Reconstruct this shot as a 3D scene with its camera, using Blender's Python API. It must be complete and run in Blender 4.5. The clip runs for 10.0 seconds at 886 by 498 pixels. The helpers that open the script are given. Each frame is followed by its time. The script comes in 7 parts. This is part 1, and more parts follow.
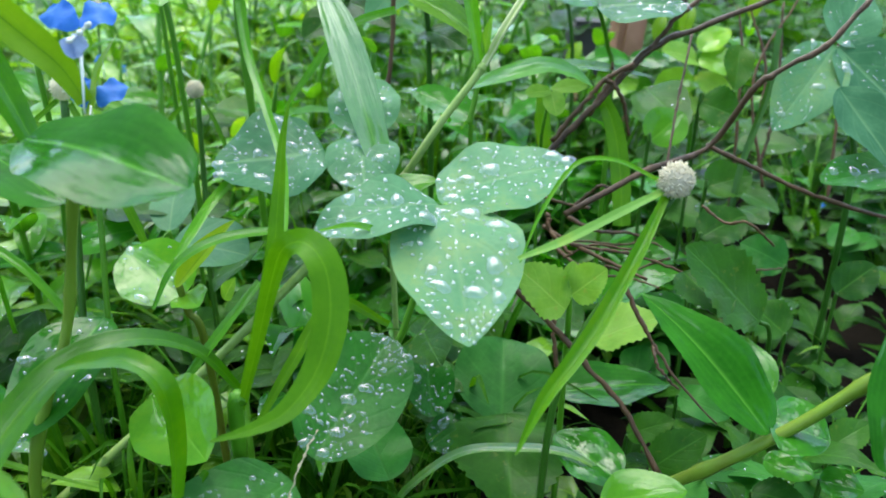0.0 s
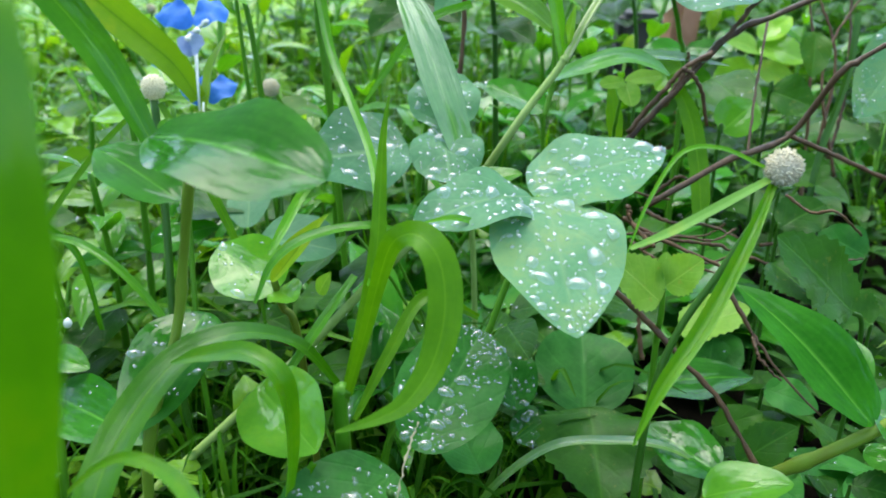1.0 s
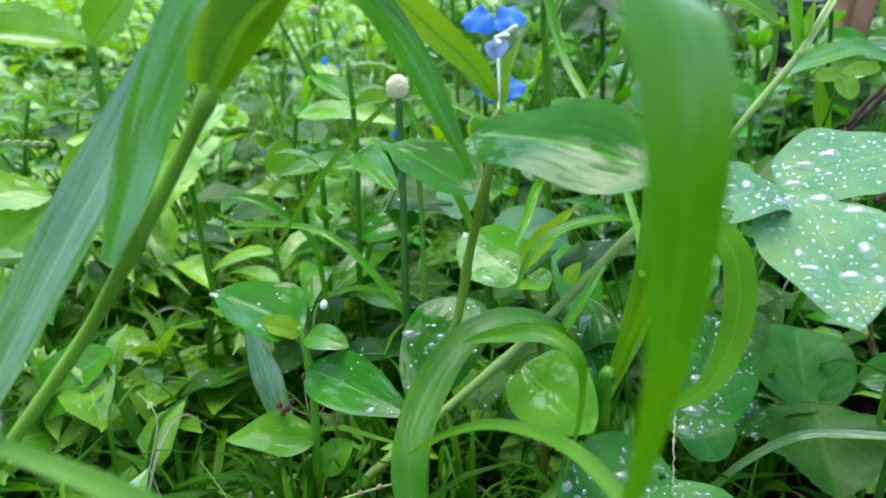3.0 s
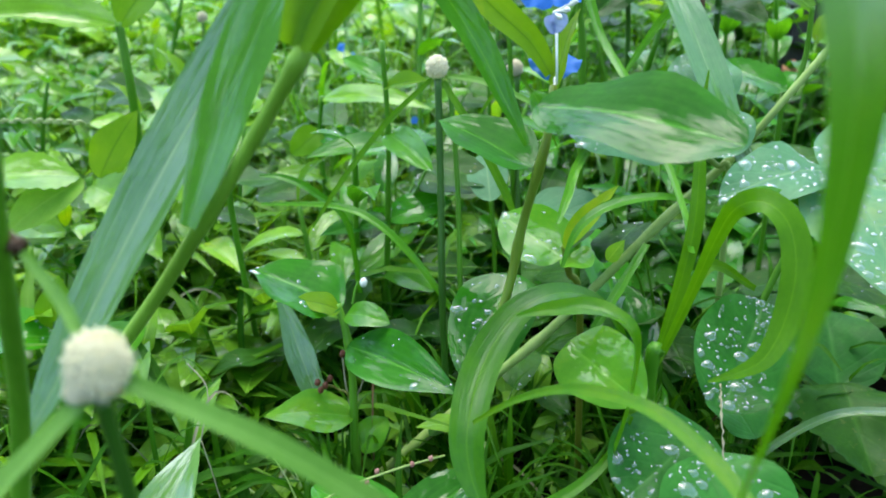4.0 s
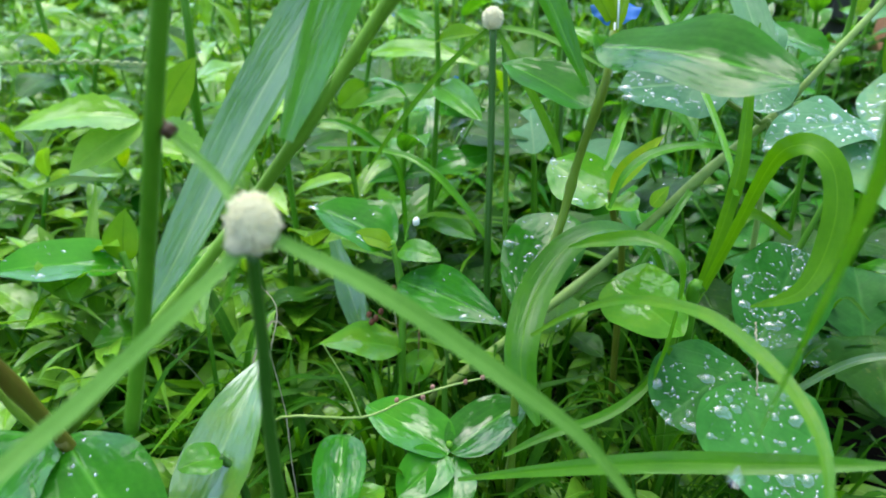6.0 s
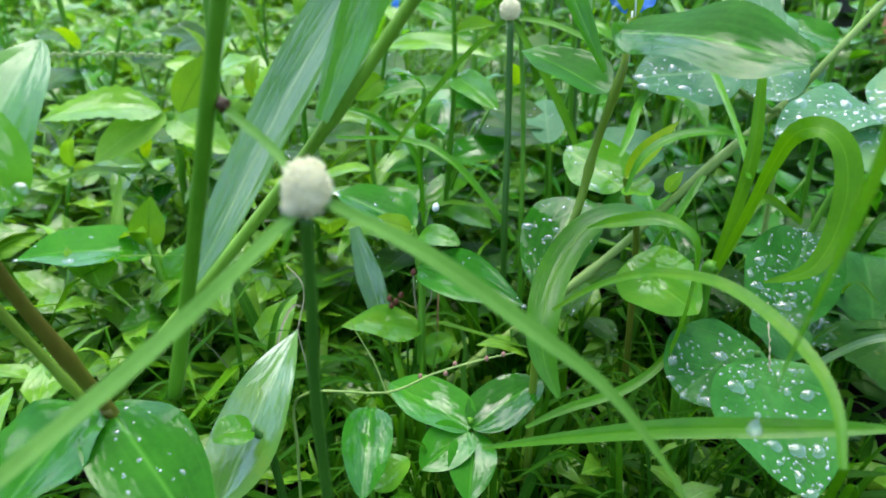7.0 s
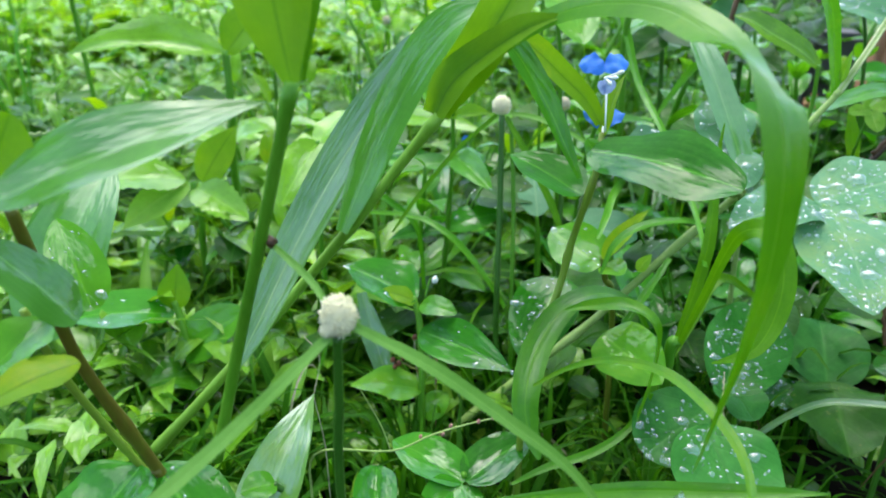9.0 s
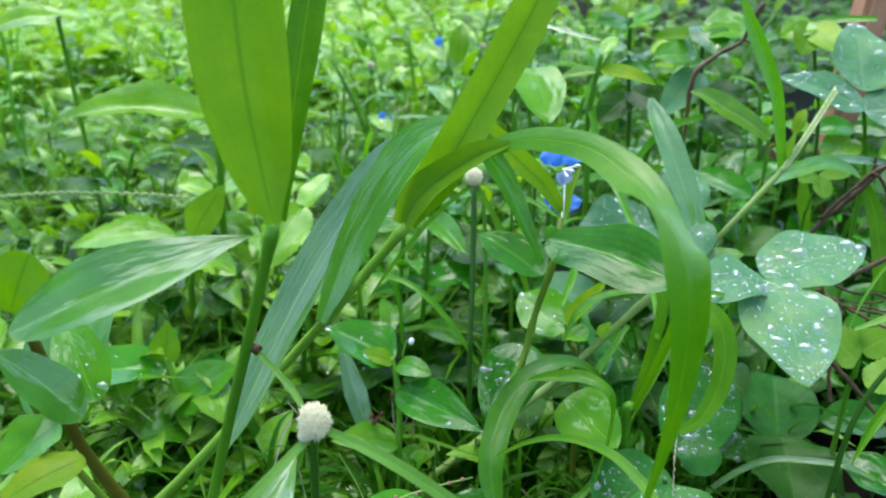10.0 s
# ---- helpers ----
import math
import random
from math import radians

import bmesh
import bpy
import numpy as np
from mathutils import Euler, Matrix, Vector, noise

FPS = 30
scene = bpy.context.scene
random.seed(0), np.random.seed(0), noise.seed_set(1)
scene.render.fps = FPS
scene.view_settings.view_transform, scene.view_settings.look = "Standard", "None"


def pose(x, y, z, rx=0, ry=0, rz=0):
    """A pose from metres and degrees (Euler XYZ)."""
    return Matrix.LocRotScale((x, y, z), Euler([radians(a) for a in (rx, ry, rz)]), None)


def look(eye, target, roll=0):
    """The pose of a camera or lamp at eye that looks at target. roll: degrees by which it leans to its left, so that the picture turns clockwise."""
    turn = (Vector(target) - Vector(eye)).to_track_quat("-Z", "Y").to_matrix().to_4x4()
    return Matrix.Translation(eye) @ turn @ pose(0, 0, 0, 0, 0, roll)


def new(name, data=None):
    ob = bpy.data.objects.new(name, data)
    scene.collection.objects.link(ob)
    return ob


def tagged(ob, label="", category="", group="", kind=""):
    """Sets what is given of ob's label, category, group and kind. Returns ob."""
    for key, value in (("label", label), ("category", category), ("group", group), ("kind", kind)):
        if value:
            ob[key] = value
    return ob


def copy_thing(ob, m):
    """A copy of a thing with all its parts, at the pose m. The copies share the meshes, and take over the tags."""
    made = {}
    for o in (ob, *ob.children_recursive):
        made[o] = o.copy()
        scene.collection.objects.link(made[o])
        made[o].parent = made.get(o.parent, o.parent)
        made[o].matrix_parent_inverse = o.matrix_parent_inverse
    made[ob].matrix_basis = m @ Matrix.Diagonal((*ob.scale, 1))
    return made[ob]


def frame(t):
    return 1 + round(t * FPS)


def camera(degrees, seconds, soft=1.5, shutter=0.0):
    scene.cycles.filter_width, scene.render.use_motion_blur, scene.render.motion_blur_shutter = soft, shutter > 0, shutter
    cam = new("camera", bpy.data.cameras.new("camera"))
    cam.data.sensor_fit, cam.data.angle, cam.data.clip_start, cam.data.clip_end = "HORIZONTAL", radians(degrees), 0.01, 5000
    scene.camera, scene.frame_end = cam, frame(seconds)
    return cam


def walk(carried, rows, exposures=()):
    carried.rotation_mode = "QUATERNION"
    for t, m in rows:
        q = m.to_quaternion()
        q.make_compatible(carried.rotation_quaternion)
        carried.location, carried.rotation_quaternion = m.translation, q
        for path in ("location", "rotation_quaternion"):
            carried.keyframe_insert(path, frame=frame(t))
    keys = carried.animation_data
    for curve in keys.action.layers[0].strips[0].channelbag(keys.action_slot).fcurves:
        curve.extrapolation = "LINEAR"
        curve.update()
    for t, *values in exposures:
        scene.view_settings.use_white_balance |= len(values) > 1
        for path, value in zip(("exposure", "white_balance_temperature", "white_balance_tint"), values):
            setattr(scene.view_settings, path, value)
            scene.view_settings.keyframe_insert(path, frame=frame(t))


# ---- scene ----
cam = camera(62.43, 10.0, soft=1.8)
cam.data.dof.use_dof = True
cam.data.dof.focus_distance = 0.185
cam.data.dof.aperture_fstop = 22.0
METRES, EYE, TILT, LEAN, TURN = 0.17, 0.18, -25.0, 0.0, 0.0
ROWS = [
    (0, -0.0004, 0.0009, -0.0008, 0.00, 0.00, -0.00),
    (0.5, -0.0445, -0.0002, -0.0068, 1.36, 0.02, 0.41),
    (1, -0.0943, -0.0009, -0.0076, 2.23, -0.16, 0.65),
    (1.5, -0.1377, -0.0146, 0.0165, 4.23, 0.35, 1.07),
    (2, -0.2363, -0.0283, 0.0221, 6.03, 0.77, 0.20),
    (2.5, -0.2865, -0.0566, 0.0177, 8.17, -0.19, 0.21),
    (3, -0.3218, -0.0767, -0.0096, 9.44, -0.69, -0.12),
    (3.2, -0.3399, -0.0839, -0.0170, 9.58, -0.62, -0.41),
    (4.3, -0.4040, -0.1014, -0.0413, 8.95, -1.74, -0.61),
    (4.5, -0.4056, -0.1058, -0.0437, 9.20, -2.22, -0.83),
    (5, -0.4094, -0.1306, -0.0403, 9.95, -2.41, -0.92),
    (5.5, -0.4270, -0.1506, -0.0620, 9.80, -2.24, -2.31),
    (6, -0.4377, -0.1768, -0.0962, 10.49, -3.08, -2.66),
    (6.2, -0.4443, -0.1792, -0.1047, 10.69, -3.89, -2.99),
    (7.3, -0.4533, -0.2330, -0.1245, 10.87, -2.80, -2.43),
    (7.5, -0.4524, -0.2441, -0.1158, 10.44, -2.59, -2.17),
    (8, -0.4434, -0.2838, -0.1049, 10.72, -2.27, -2.78),
    (8.5, -0.4331, -0.3298, -0.0696, 10.48, -1.10, -2.58),
    (9, -0.4257, -0.3834, -0.0341, 10.84, -0.77, -3.04),
    (9.5, -0.4130, -0.4301, 0.0081, 10.59, -0.33, -3.16),
    (10, -0.3845, -0.4824, 0.0744, 9.92, 0.53, -3.02),
]
walk(cam, [(t, pose(0, 0, EYE, TILT, LEAN, TURN) @ pose(METRES * x, METRES * y, METRES * z, 90 + pitch, roll, yaw)) for t, x, y, z, yaw, pitch, roll in ROWS],
     exposures=[(0.0, 2.03, 6450, 1), (3.0, 2.06, 6450, 1), (8.5, 2.06, 6450, 1), (10.0, 1.92, 6400, 1)])

# ---- daylight: a bright overcast sky after rain ----
world = bpy.data.worlds.new("overcast_sky")
scene.world = world
world.use_nodes = True
wn = world.node_tree.nodes
sky = wn.new("ShaderNodeTexSky")
sky.sky_type = "NISHITA"
sky.sun_disc = False
sky.sun_elevation = radians(72)
sky.sun_rotation = radians(-12)
sky.air_density = 0.8
sky.dust_density = 2.3
sky.ozone_density = 1.0
world.node_tree.links.new(sky.outputs[0], wn["Background"].inputs[0])
wn["Background"].inputs[1].default_value = 0.15
sun = new("sun", bpy.data.lights.new("sun", "SUN"))
sun.data.energy = 0.75
sun.data.angle = radians(70)
sun.data.color = (0.96, 0.98, 1.0)
sun.matrix_world = look((-0.2, 0.45, 1.8), (0, 0, 0))


# ---- materials ----
def nodes_of(name):
    mat = bpy.data.materials.new(name)
    mat.use_nodes = True
    nt = mat.node_tree
    return mat, nt, nt.nodes["Principled BSDF"], nt.nodes["Material Output"]


def math_node(nt, op, a, b=None):
    n = nt.nodes.new("ShaderNodeMath")
    n.operation = op
    for i, v in enumerate((a, b)):
        if v is None:
            continue
        if isinstance(v, (int, float)):
            n.inputs[i].default_value = v
        else:
            nt.links.new(v, n.inputs[i])
    return n.outputs[0]


def noise_node(nt, vec, scale, detail=4.0, rough=0.6):
    n = nt.nodes.new("ShaderNodeTexNoise")
    n.inputs["Scale"].default_value = scale
    n.inputs["Detail"].default_value = detail
    n.inputs["Roughness"].default_value = rough
    nt.links.new(vec, n.inputs["Vector"])
    return n.outputs[0]


def ramp_node(nt, fac, *stops):
    n = nt.nodes.new("ShaderNodeValToRGB")
    while len(n.color_ramp.elements) < len(stops):
        n.color_ramp.elements.new(0.5)
    for e, (p, c) in zip(n.color_ramp.elements, stops):
        e.position = p
        e.color = (*c, 1) if isinstance(c, tuple) else (c, c, c, 1)
    nt.links.new(fac, n.inputs[0])
    return n.outputs[0]


def mix_col(nt, fac, a, b, kind="MIX"):
    n = nt.nodes.new("ShaderNodeMix")
    n.data_type = "RGBA"
    n.blend_type = kind
    for sock, v in ((n.inputs[0], fac), (n.inputs[6], a), (n.inputs[7], b)):
        if isinstance(v, (int, float)):
            sock.default_value = v
        elif isinstance(v, tuple):
            sock.default_value = (*v, 1)
        else:
            nt.links.new(v, sock)
    return n.outputs[2]


def leaf_material(name, dark, light, vein, rough=(0.25, 0.5), veins="parallel", count=9, glow=0.3, relief=0.25, wet=0.0, spots=0.0, streak=0.03, spec=0.14, cover=0.0, film_ior=1.4, film_rough=0.2):
    """A leaf's skin: colour in two scales, ribs along or across the blade, wet and drier patches of gloss, and light shining through."""
    mat, nt, bsdf, out = nodes_of(name)
    tc = nt.nodes.new("ShaderNodeTexCoord")
    uv = nt.nodes.new("ShaderNodeSeparateXYZ")
    nt.links.new(tc.outputs["UV"], uv.inputs[0])
    u, v = uv.outputs[0], uv.outputs[1]
    au = math_node(nt, "ABSOLUTE", u)
    info = nt.nodes.new("ShaderNodeObjectInfo")
    geo = nt.nodes.new("ShaderNodeNewGeometry")
    coarse = noise_node(nt, tc.outputs["Object"], 90.0, 3.0)
    fine = noise_node(nt, tc.outputs["Object"], 900.0, 3.0)
    if veins == "parallel":
        wave = math_node(nt, "SINE", math_node(nt, "MULTIPLY", u, count * 3.1416))
    else:
        wave = math_node(nt, "SINE", math_node(nt, "MULTIPLY", math_node(nt, "SUBTRACT", v, math_node(nt, "MULTIPLY", au, 0.28)), count * 6.2832))
    wave01 = math_node(nt, "ADD", math_node(nt, "MULTIPLY", wave, 0.5), 0.5)
    if veins == "parallel":
        rib = math_node(nt, "POWER", wave01, 3.0)
    else:
        rib = math_node(nt, "POWER", wave01, 14.0)
    mid = math_node(nt, "MAXIMUM", math_node(nt, "SUBTRACT", 1.0, math_node(nt, "MULTIPLY", au, 13.0)), 0.0)
    tone = math_node(nt, "ADD", math_node(nt, "MULTIPLY", coarse, 1.1), math_node(nt, "MULTIPLY", fine, 0.35))
    tone = math_node(nt, "SUBTRACT", tone, 0.25)
    varied = math_node(nt, "ADD", tone, math_node(nt, "MULTIPLY", math_node(nt, "SUBTRACT", info.outputs["Random"], 0.5), 0.7))
    varied = math_node(nt, "ADD", varied, math_node(nt, "MULTIPLY", math_node(nt, "SUBTRACT", geo.outputs["Random Per Island"], 0.5), 0.3))
    rich = tuple(min(1.0, a * b) for a, b in zip(light, (1.5, 1.12, 0.9)))
    col = ramp_node(nt, varied, (0.1, dark), (0.75, light), (1.0, rich))
    col = mix_col(nt, math_node(nt, "MULTIPLY", rib, 0.05 if veins == "parallel" else 0.12), col, vein)
    if veins == "parallel":
        lines = nt.nodes.new("ShaderNodeCombineXYZ")
        nt.links.new(math_node(nt, "MULTIPLY", u, 5.0), lines.inputs[0])
        nt.links.new(math_node(nt, "MULTIPLY", v, 1.3), lines.inputs[1])
        nt.links.new(math_node(nt, "MULTIPLY", info.outputs["Random"], 30.0), lines.inputs[2])
        streaks = ramp_node(nt, noise_node(nt, lines.outputs[0], 1.5, 4.0, 0.65), (0.42, 0.0), (0.68, 1.0))
        col = mix_col(nt, math_node(nt, "MULTIPLY", streaks, min(0.8, streak * 3.0)), col, vein)
    col = mix_col(nt, math_node(nt, "MULTIPLY", mid, 0.75), col, vein)
    if spots > 0:
        speck = ramp_node(nt, noise_node(nt, tc.outputs["Object"], 420.0, 2.0), (0.64, 0.0), (0.72, 1.0))
        col = mix_col(nt, math_node(nt, "MULTIPLY", speck, spots), col, (0.30, 0.26, 0.06))
    nt.links.new(col, bsdf.inputs["Base Color"])
    along = nt.nodes.new("ShaderNodeCombineXYZ")
    nt.links.new(math_node(nt, "MULTIPLY", u, 1.1), along.inputs[0])
    nt.links.new(math_node(nt, "MULTIPLY", v, 2.2), along.inputs[1])
    nt.links.new(math_node(nt, "MULTIPLY", info.outputs["Random"], 40.0), along.inputs[2])
    grain = nt.nodes.new("ShaderNodeCombineXYZ")
    nt.links.new(math_node(nt, "MULTIPLY", u, 3.2), grain.inputs[0])
    nt.links.new(math_node(nt, "MULTIPLY", v, 4.5), grain.inputs[1])
    nt.links.new(math_node(nt, "MULTIPLY", info.outputs["Random"], 17.0), grain.inputs[2])
    edge = math_node(nt, "MULTIPLY", math_node(nt, "SUBTRACT", noise_node(nt, grain.outputs[0], 1.3, 3.0, 0.6), 0.5), 0.5)
    tilt = math_node(nt, "MULTIPLY", u, math_node(nt, "SUBTRACT", math_node(nt, "MULTIPLY", info.outputs["Random"], 0.5), 0.2))
    film = ramp_node(nt, math_node(nt, "ADD", math_node(nt, "ADD", noise_node(nt, along.outputs[0], 1.0, 2.0, 0.5), edge), tilt), (0.5 + cover * 0.3, 1.0), (0.59 + cover * 0.3, 0.0))
    ruffle = noise_node(nt, along.outputs[0], 3.0, 2.0, 0.5)
    gloss = math_node(nt, "ADD", math_node(nt, "MULTIPLY", math_node(nt, "SUBTRACT", 1.0, film), rough[1] - rough[0]), rough[0])
    nt.links.new(gloss, bsdf.inputs["Roughness"])
    bsdf.inputs["IOR"].default_value = 1.45
    bump = nt.nodes.new("ShaderNodeBump")
    bump.inputs["Strength"].default_value = relief
    bump.inputs["Distance"].default_value = 0.0006
    height = math_node(nt, "ADD", math_node(nt, "MULTIPLY", wave if veins == "parallel" else rib, -streak if veins == "parallel" else -0.3), math_node(nt, "MULTIPLY", mid, -1.0))
    height = math_node(nt, "ADD", height, math_node(nt, "MULTIPLY", coarse, 1.6))
    height = math_node(nt, "ADD", height, math_node(nt, "MULTIPLY", fine, 0.35))
    nt.links.new(height, bump.inputs["Height"])
    nt.links.new(bump.outputs[0], bsdf.inputs["Normal"])
    bsdf.inputs["Specular IOR Level"].default_value = spec
    if wet > 0:
        nt.links.new(math_node(nt, "MULTIPLY", film, wet), bsdf.inputs["Coat Weight"])
        bsdf.inputs["Coat Roughness"].default_value = film_rough
        bsdf.inputs["Coat IOR"].default_value = film_ior
        soft_bump = nt.nodes.new("ShaderNodeBump")
        soft_bump.inputs["Strength"].default_value = 0.5
        soft_bump.inputs["Distance"].default_value = 0.0012
        nt.links.new(ruffle, soft_bump.inputs["Height"])
        nt.links.new(soft_bump.outputs[0], bsdf.inputs["Coat Normal"])
    back = nt.nodes.new("ShaderNodeBsdfTranslucent")
    nt.links.new(mix_col(nt, 0.55, col, (1.0, 1.0, 0.12), "MULTIPLY"), back.inputs[0])
    bright = mix_col(nt, 1.0, back.inputs[0].links[0].from_socket, (1.9, 1.7, 1.0), "MULTIPLY")
    nt.links.new(bright, back.inputs[0])
    mix = nt.nodes.new("ShaderNodeMixShader")
    mix.inputs[0].default_value = glow
    nt.links.new(bsdf.outputs[0], mix.inputs[1])
    nt.links.new(back.outputs[0], mix.inputs[2])
    nt.links.new(mix.outputs[0], out.inputs[0])
    return mat


def plain_material(name, dark, light, scale=300.0, rough=0.55, relief=0.3, stretch=(1, 1, 1), glow=0.0, gloss=0.25):
    mat, nt, bsdf, out = nodes_of(name)
    tc = nt.nodes.new("ShaderNodeTexCoord")
    mp = nt.nodes.new("ShaderNodeMapping")
    mp.inputs["Scale"].default_value = stretch
    nt.links.new(tc.outputs["Object"], mp.inputs[0])
    info = nt.nodes.new("ShaderNodeObjectInfo")
    a = noise_node(nt, mp.outputs[0], scale, 5.0)
    b = noise_node(nt, mp.outputs[0], scale * 0.12, 3.0)
    s = math_node(nt, "ADD", math_node(nt, "MULTIPLY", a, 0.55), math_node(nt, "MULTIPLY", b, 0.6))
    s = math_node(nt, "ADD", s, math_node(nt, "MULTIPLY", math_node(nt, "SUBTRACT", info.outputs["Random"], 0.5), 0.25))
    col = ramp_node(nt, s, (0.3, dark), (0.85, light))
    nt.links.new(col, bsdf.inputs["Base Color"])
    bsdf.inputs["Roughness"].default_value = rough
    bsdf.inputs["Specular IOR Level"].default_value = gloss
    bump = nt.nodes.new("ShaderNodeBump")
    bump.inputs["Strength"].default_value = relief
    bump.inputs["Distance"].default_value = 0.0008
    nt.links.new(a, bump.inputs["Height"])
    nt.links.new(bump.outputs[0], bsdf.inputs["Normal"])
    if glow > 0:
        back = nt.nodes.new("ShaderNodeBsdfTranslucent")
        nt.links.new(col, back.inputs[0])
        mix = nt.nodes.new("ShaderNodeMixShader")
        mix.inputs[0].default_value = glow
        nt.links.new(bsdf.outputs[0], mix.inputs[1])
        nt.links.new(back.outputs[0], mix.inputs[2])
        nt.links.new(mix.outputs[0], out.inputs[0])
    return mat


TRI = leaf_material("clover_leaf", (0.043, 0.135, 0.058), (0.097, 0.235, 0.108), (0.139, 0.27, 0.12), (0.35, 0.6), "pinnate", 7, 0.22, 0.25, 0.0)
TRI_DARK = leaf_material("clover_leaf_old", (0.019, 0.105, 0.012), (0.05, 0.205, 0.028), (0.0483, 0.174, 0.0276), (0.3, 0.55), "pinnate", 8, 0.22, 0.3, 0.05)
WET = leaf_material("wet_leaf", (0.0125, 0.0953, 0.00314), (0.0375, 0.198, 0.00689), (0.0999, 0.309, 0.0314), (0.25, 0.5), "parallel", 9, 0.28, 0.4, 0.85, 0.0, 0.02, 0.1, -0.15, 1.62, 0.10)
WET_FILM = leaf_material("leaf_under_water_film", (0.0125, 0.0953, 0.00314), (0.0375, 0.198, 0.00689), (0.0999, 0.309, 0.0314), (0.25, 0.5), "parallel", 9, 0.28, 0.4, 0.55, 0.0, 0.02, 0.1, -0.18, 1.52, 0.09)
FRESH = leaf_material("fresh_leaf", (0.0387, 0.163, 0.00604), (0.0838, 0.264, 0.0121), (0.122, 0.32, 0.0242), (0.25, 0.48), "parallel", 8, 0.35, 0.3, 0.75, 0.0, 0.02, 0.1, -0.18, 1.58, 0.10)
YOUNG = leaf_material("young_leaf", (0.0826, 0.213, 0.00406), (0.143, 0.28, 0.00812), (0.05, 0.15, 0.004), (0.3, 0.55), "parallel", 10, 0.45, 0.2, 0.1)
GRASS = leaf_material("grass_blade", (0.0394, 0.135, 0.00258), (0.082, 0.219, 0.0048), (0.125, 0.284, 0.011), (0.26, 0.46), "parallel", 11, 0.38, 0.2, 0.1)
# grass green darkened to stand for the deep shade between stems
GRASS_SHADED = leaf_material("shade_dark_grass_blade", (0.016, 0.075, 0.0016), (0.038, 0.135, 0.0034), (0.055, 0.16, 0.008), (0.4, 0.55), "parallel", 11, 0.34, 0.2, 0.0, 0.0, 0.03, 0.08)
SHEEN = leaf_material("grass_blade_silvery", (0.042, 0.142, 0.0136), (0.09, 0.221, 0.0298), (0.204, 0.336, 0.0806), (0.25, 0.42), "parallel", 13, 0.22, 0.3, 0.9, 0.0, 0.02, 0.3, 0.22, 2.35, 0.2)
ARCH = leaf_material("arching_blade", (0.027, 0.12, 0.001), (0.06, 0.2, 0.0022), (0.085, 0.23, 0.0048), (0.3, 0.42), "parallel", 11, 0.3, 0.2, 0.45, 0.0, 0.03, 0.2, -0.1, 1.5, 0.2)
GLOSSY = leaf_material("glossy_blade", (0.04, 0.15, 0.012), (0.08, 0.25, 0.022), (0.12, 0.29, 0.06), (0.28, 0.38), "parallel", 11, 0.28, 0.2, 0.7, 0.0, 0.03, 0.2, -0.04, 1.95, 0.16)
SILVER = leaf_material("silvery_blade", (0.04, 0.15, 0.02), (0.09, 0.25, 0.045), (0.14, 0.31, 0.07), (0.28, 0.38), "parallel", 11, 0.28, 0.2, 0.9, 0.0, 0.03, 0.2, 0.2, 2.1, 0.22)
BRACT = leaf_material("pale_bract", (0.0878, 0.219, 0.029), (0.166, 0.335, 0.0677), (0.207, 0.393, 0.0967), (0.3, 0.45), "parallel", 9, 0.35, 0.2, 0.0)
# base green darkened to carry the shade on the right-hand side
SERRATE = leaf_material("shade_dark_herb_leaf", (0.0116, 0.0587, 0.00365), (0.0346, 0.122, 0.0096), (0.06, 0.176, 0.0183), (0.35, 0.6), "pinnate", 6, 0.33, 0.4, 0.15, 0.15)
YELLOWISH = leaf_material("yellowing_leaf", (0.131, 0.289, 0.0317), (0.248, 0.426, 0.0686), (0.279, 0.441, 0.0946), (0.35, 0.6), "pinnate", 6, 0.45, 0.35, 0.1, 0.3)
# base green lightened to carry open skylight and pale haze
FIELD = leaf_material("open_light_meadow_leaf", (0.078, 0.195, 0.010), (0.17, 0.365, 0.022), (0.23, 0.45, 0.045), (0.3, 0.5), "parallel", 7, 0.3, 0.3, 0.75, 0.0, 0.02, 0.1, -0.02, 1.6, 0.12)
STEM = plain_material("green_stem", (0.0462, 0.166, 0.0048), (0.106, 0.262, 0.015), 500, 0.4, 0.2, (1, 1, 0.15))
STEM_LIGHT = plain_material("yellow_green_stem", (0.12, 0.25, 0.015), (0.19, 0.37, 0.035), 400, 0.42, 0.2, (1, 1, 0.15))
STEM_DARK = plain_material("dark_green_stem", (0.021, 0.078, 0.0072), (0.048, 0.132, 0.012), 500, 0.35, 0.2, (1, 1, 0.15))
STEM_BROWN = plain_material("purplish_stem", (0.085, 0.06, 0.008), (0.11, 0.18, 0.012), 260, 0.4, 0.25, (1, 1, 0.3))
STEM_OLIVE = plain_material("olive_stem", (0.12, 0.14, 0.014), (0.14, 0.27, 0.022), 260, 0.35, 0.25, (1, 1, 0.3))
STEM_PALE = plain_material("pale_grass_stem", (0.17, 0.28, 0.045), (0.36, 0.46, 0.15), 400, 0.45, 0.2, (1, 1, 0.15))
SEED = plain_material("pale_seeds", (0.26, 0.34, 0.10), (0.50, 0.54, 0.28), 700, 0.55, 0.2)
TWIG = plain_material("wet_twig", (0.03, 0.018, 0.008), (0.13, 0.07, 0.03), 350, 0.4, 0.9, (1, 1, 0.4))
DRY = plain_material("dry_stalk", (0.18, 0.17, 0.09), (0.34, 0.33, 0.21), 500, 0.6, 0.4)
CREAM = plain_material("cream_florets", (0.88, 0.85, 0.62), (0.96, 0.93, 0.80), 900, 0.7, 0.05, (1, 1, 1), 0.62)
TAN = plain_material("tan_florets", (0.74, 0.69, 0.52), (0.92, 0.87, 0.72), 900, 0.7, 0.05, (1, 1, 1), 0.58)
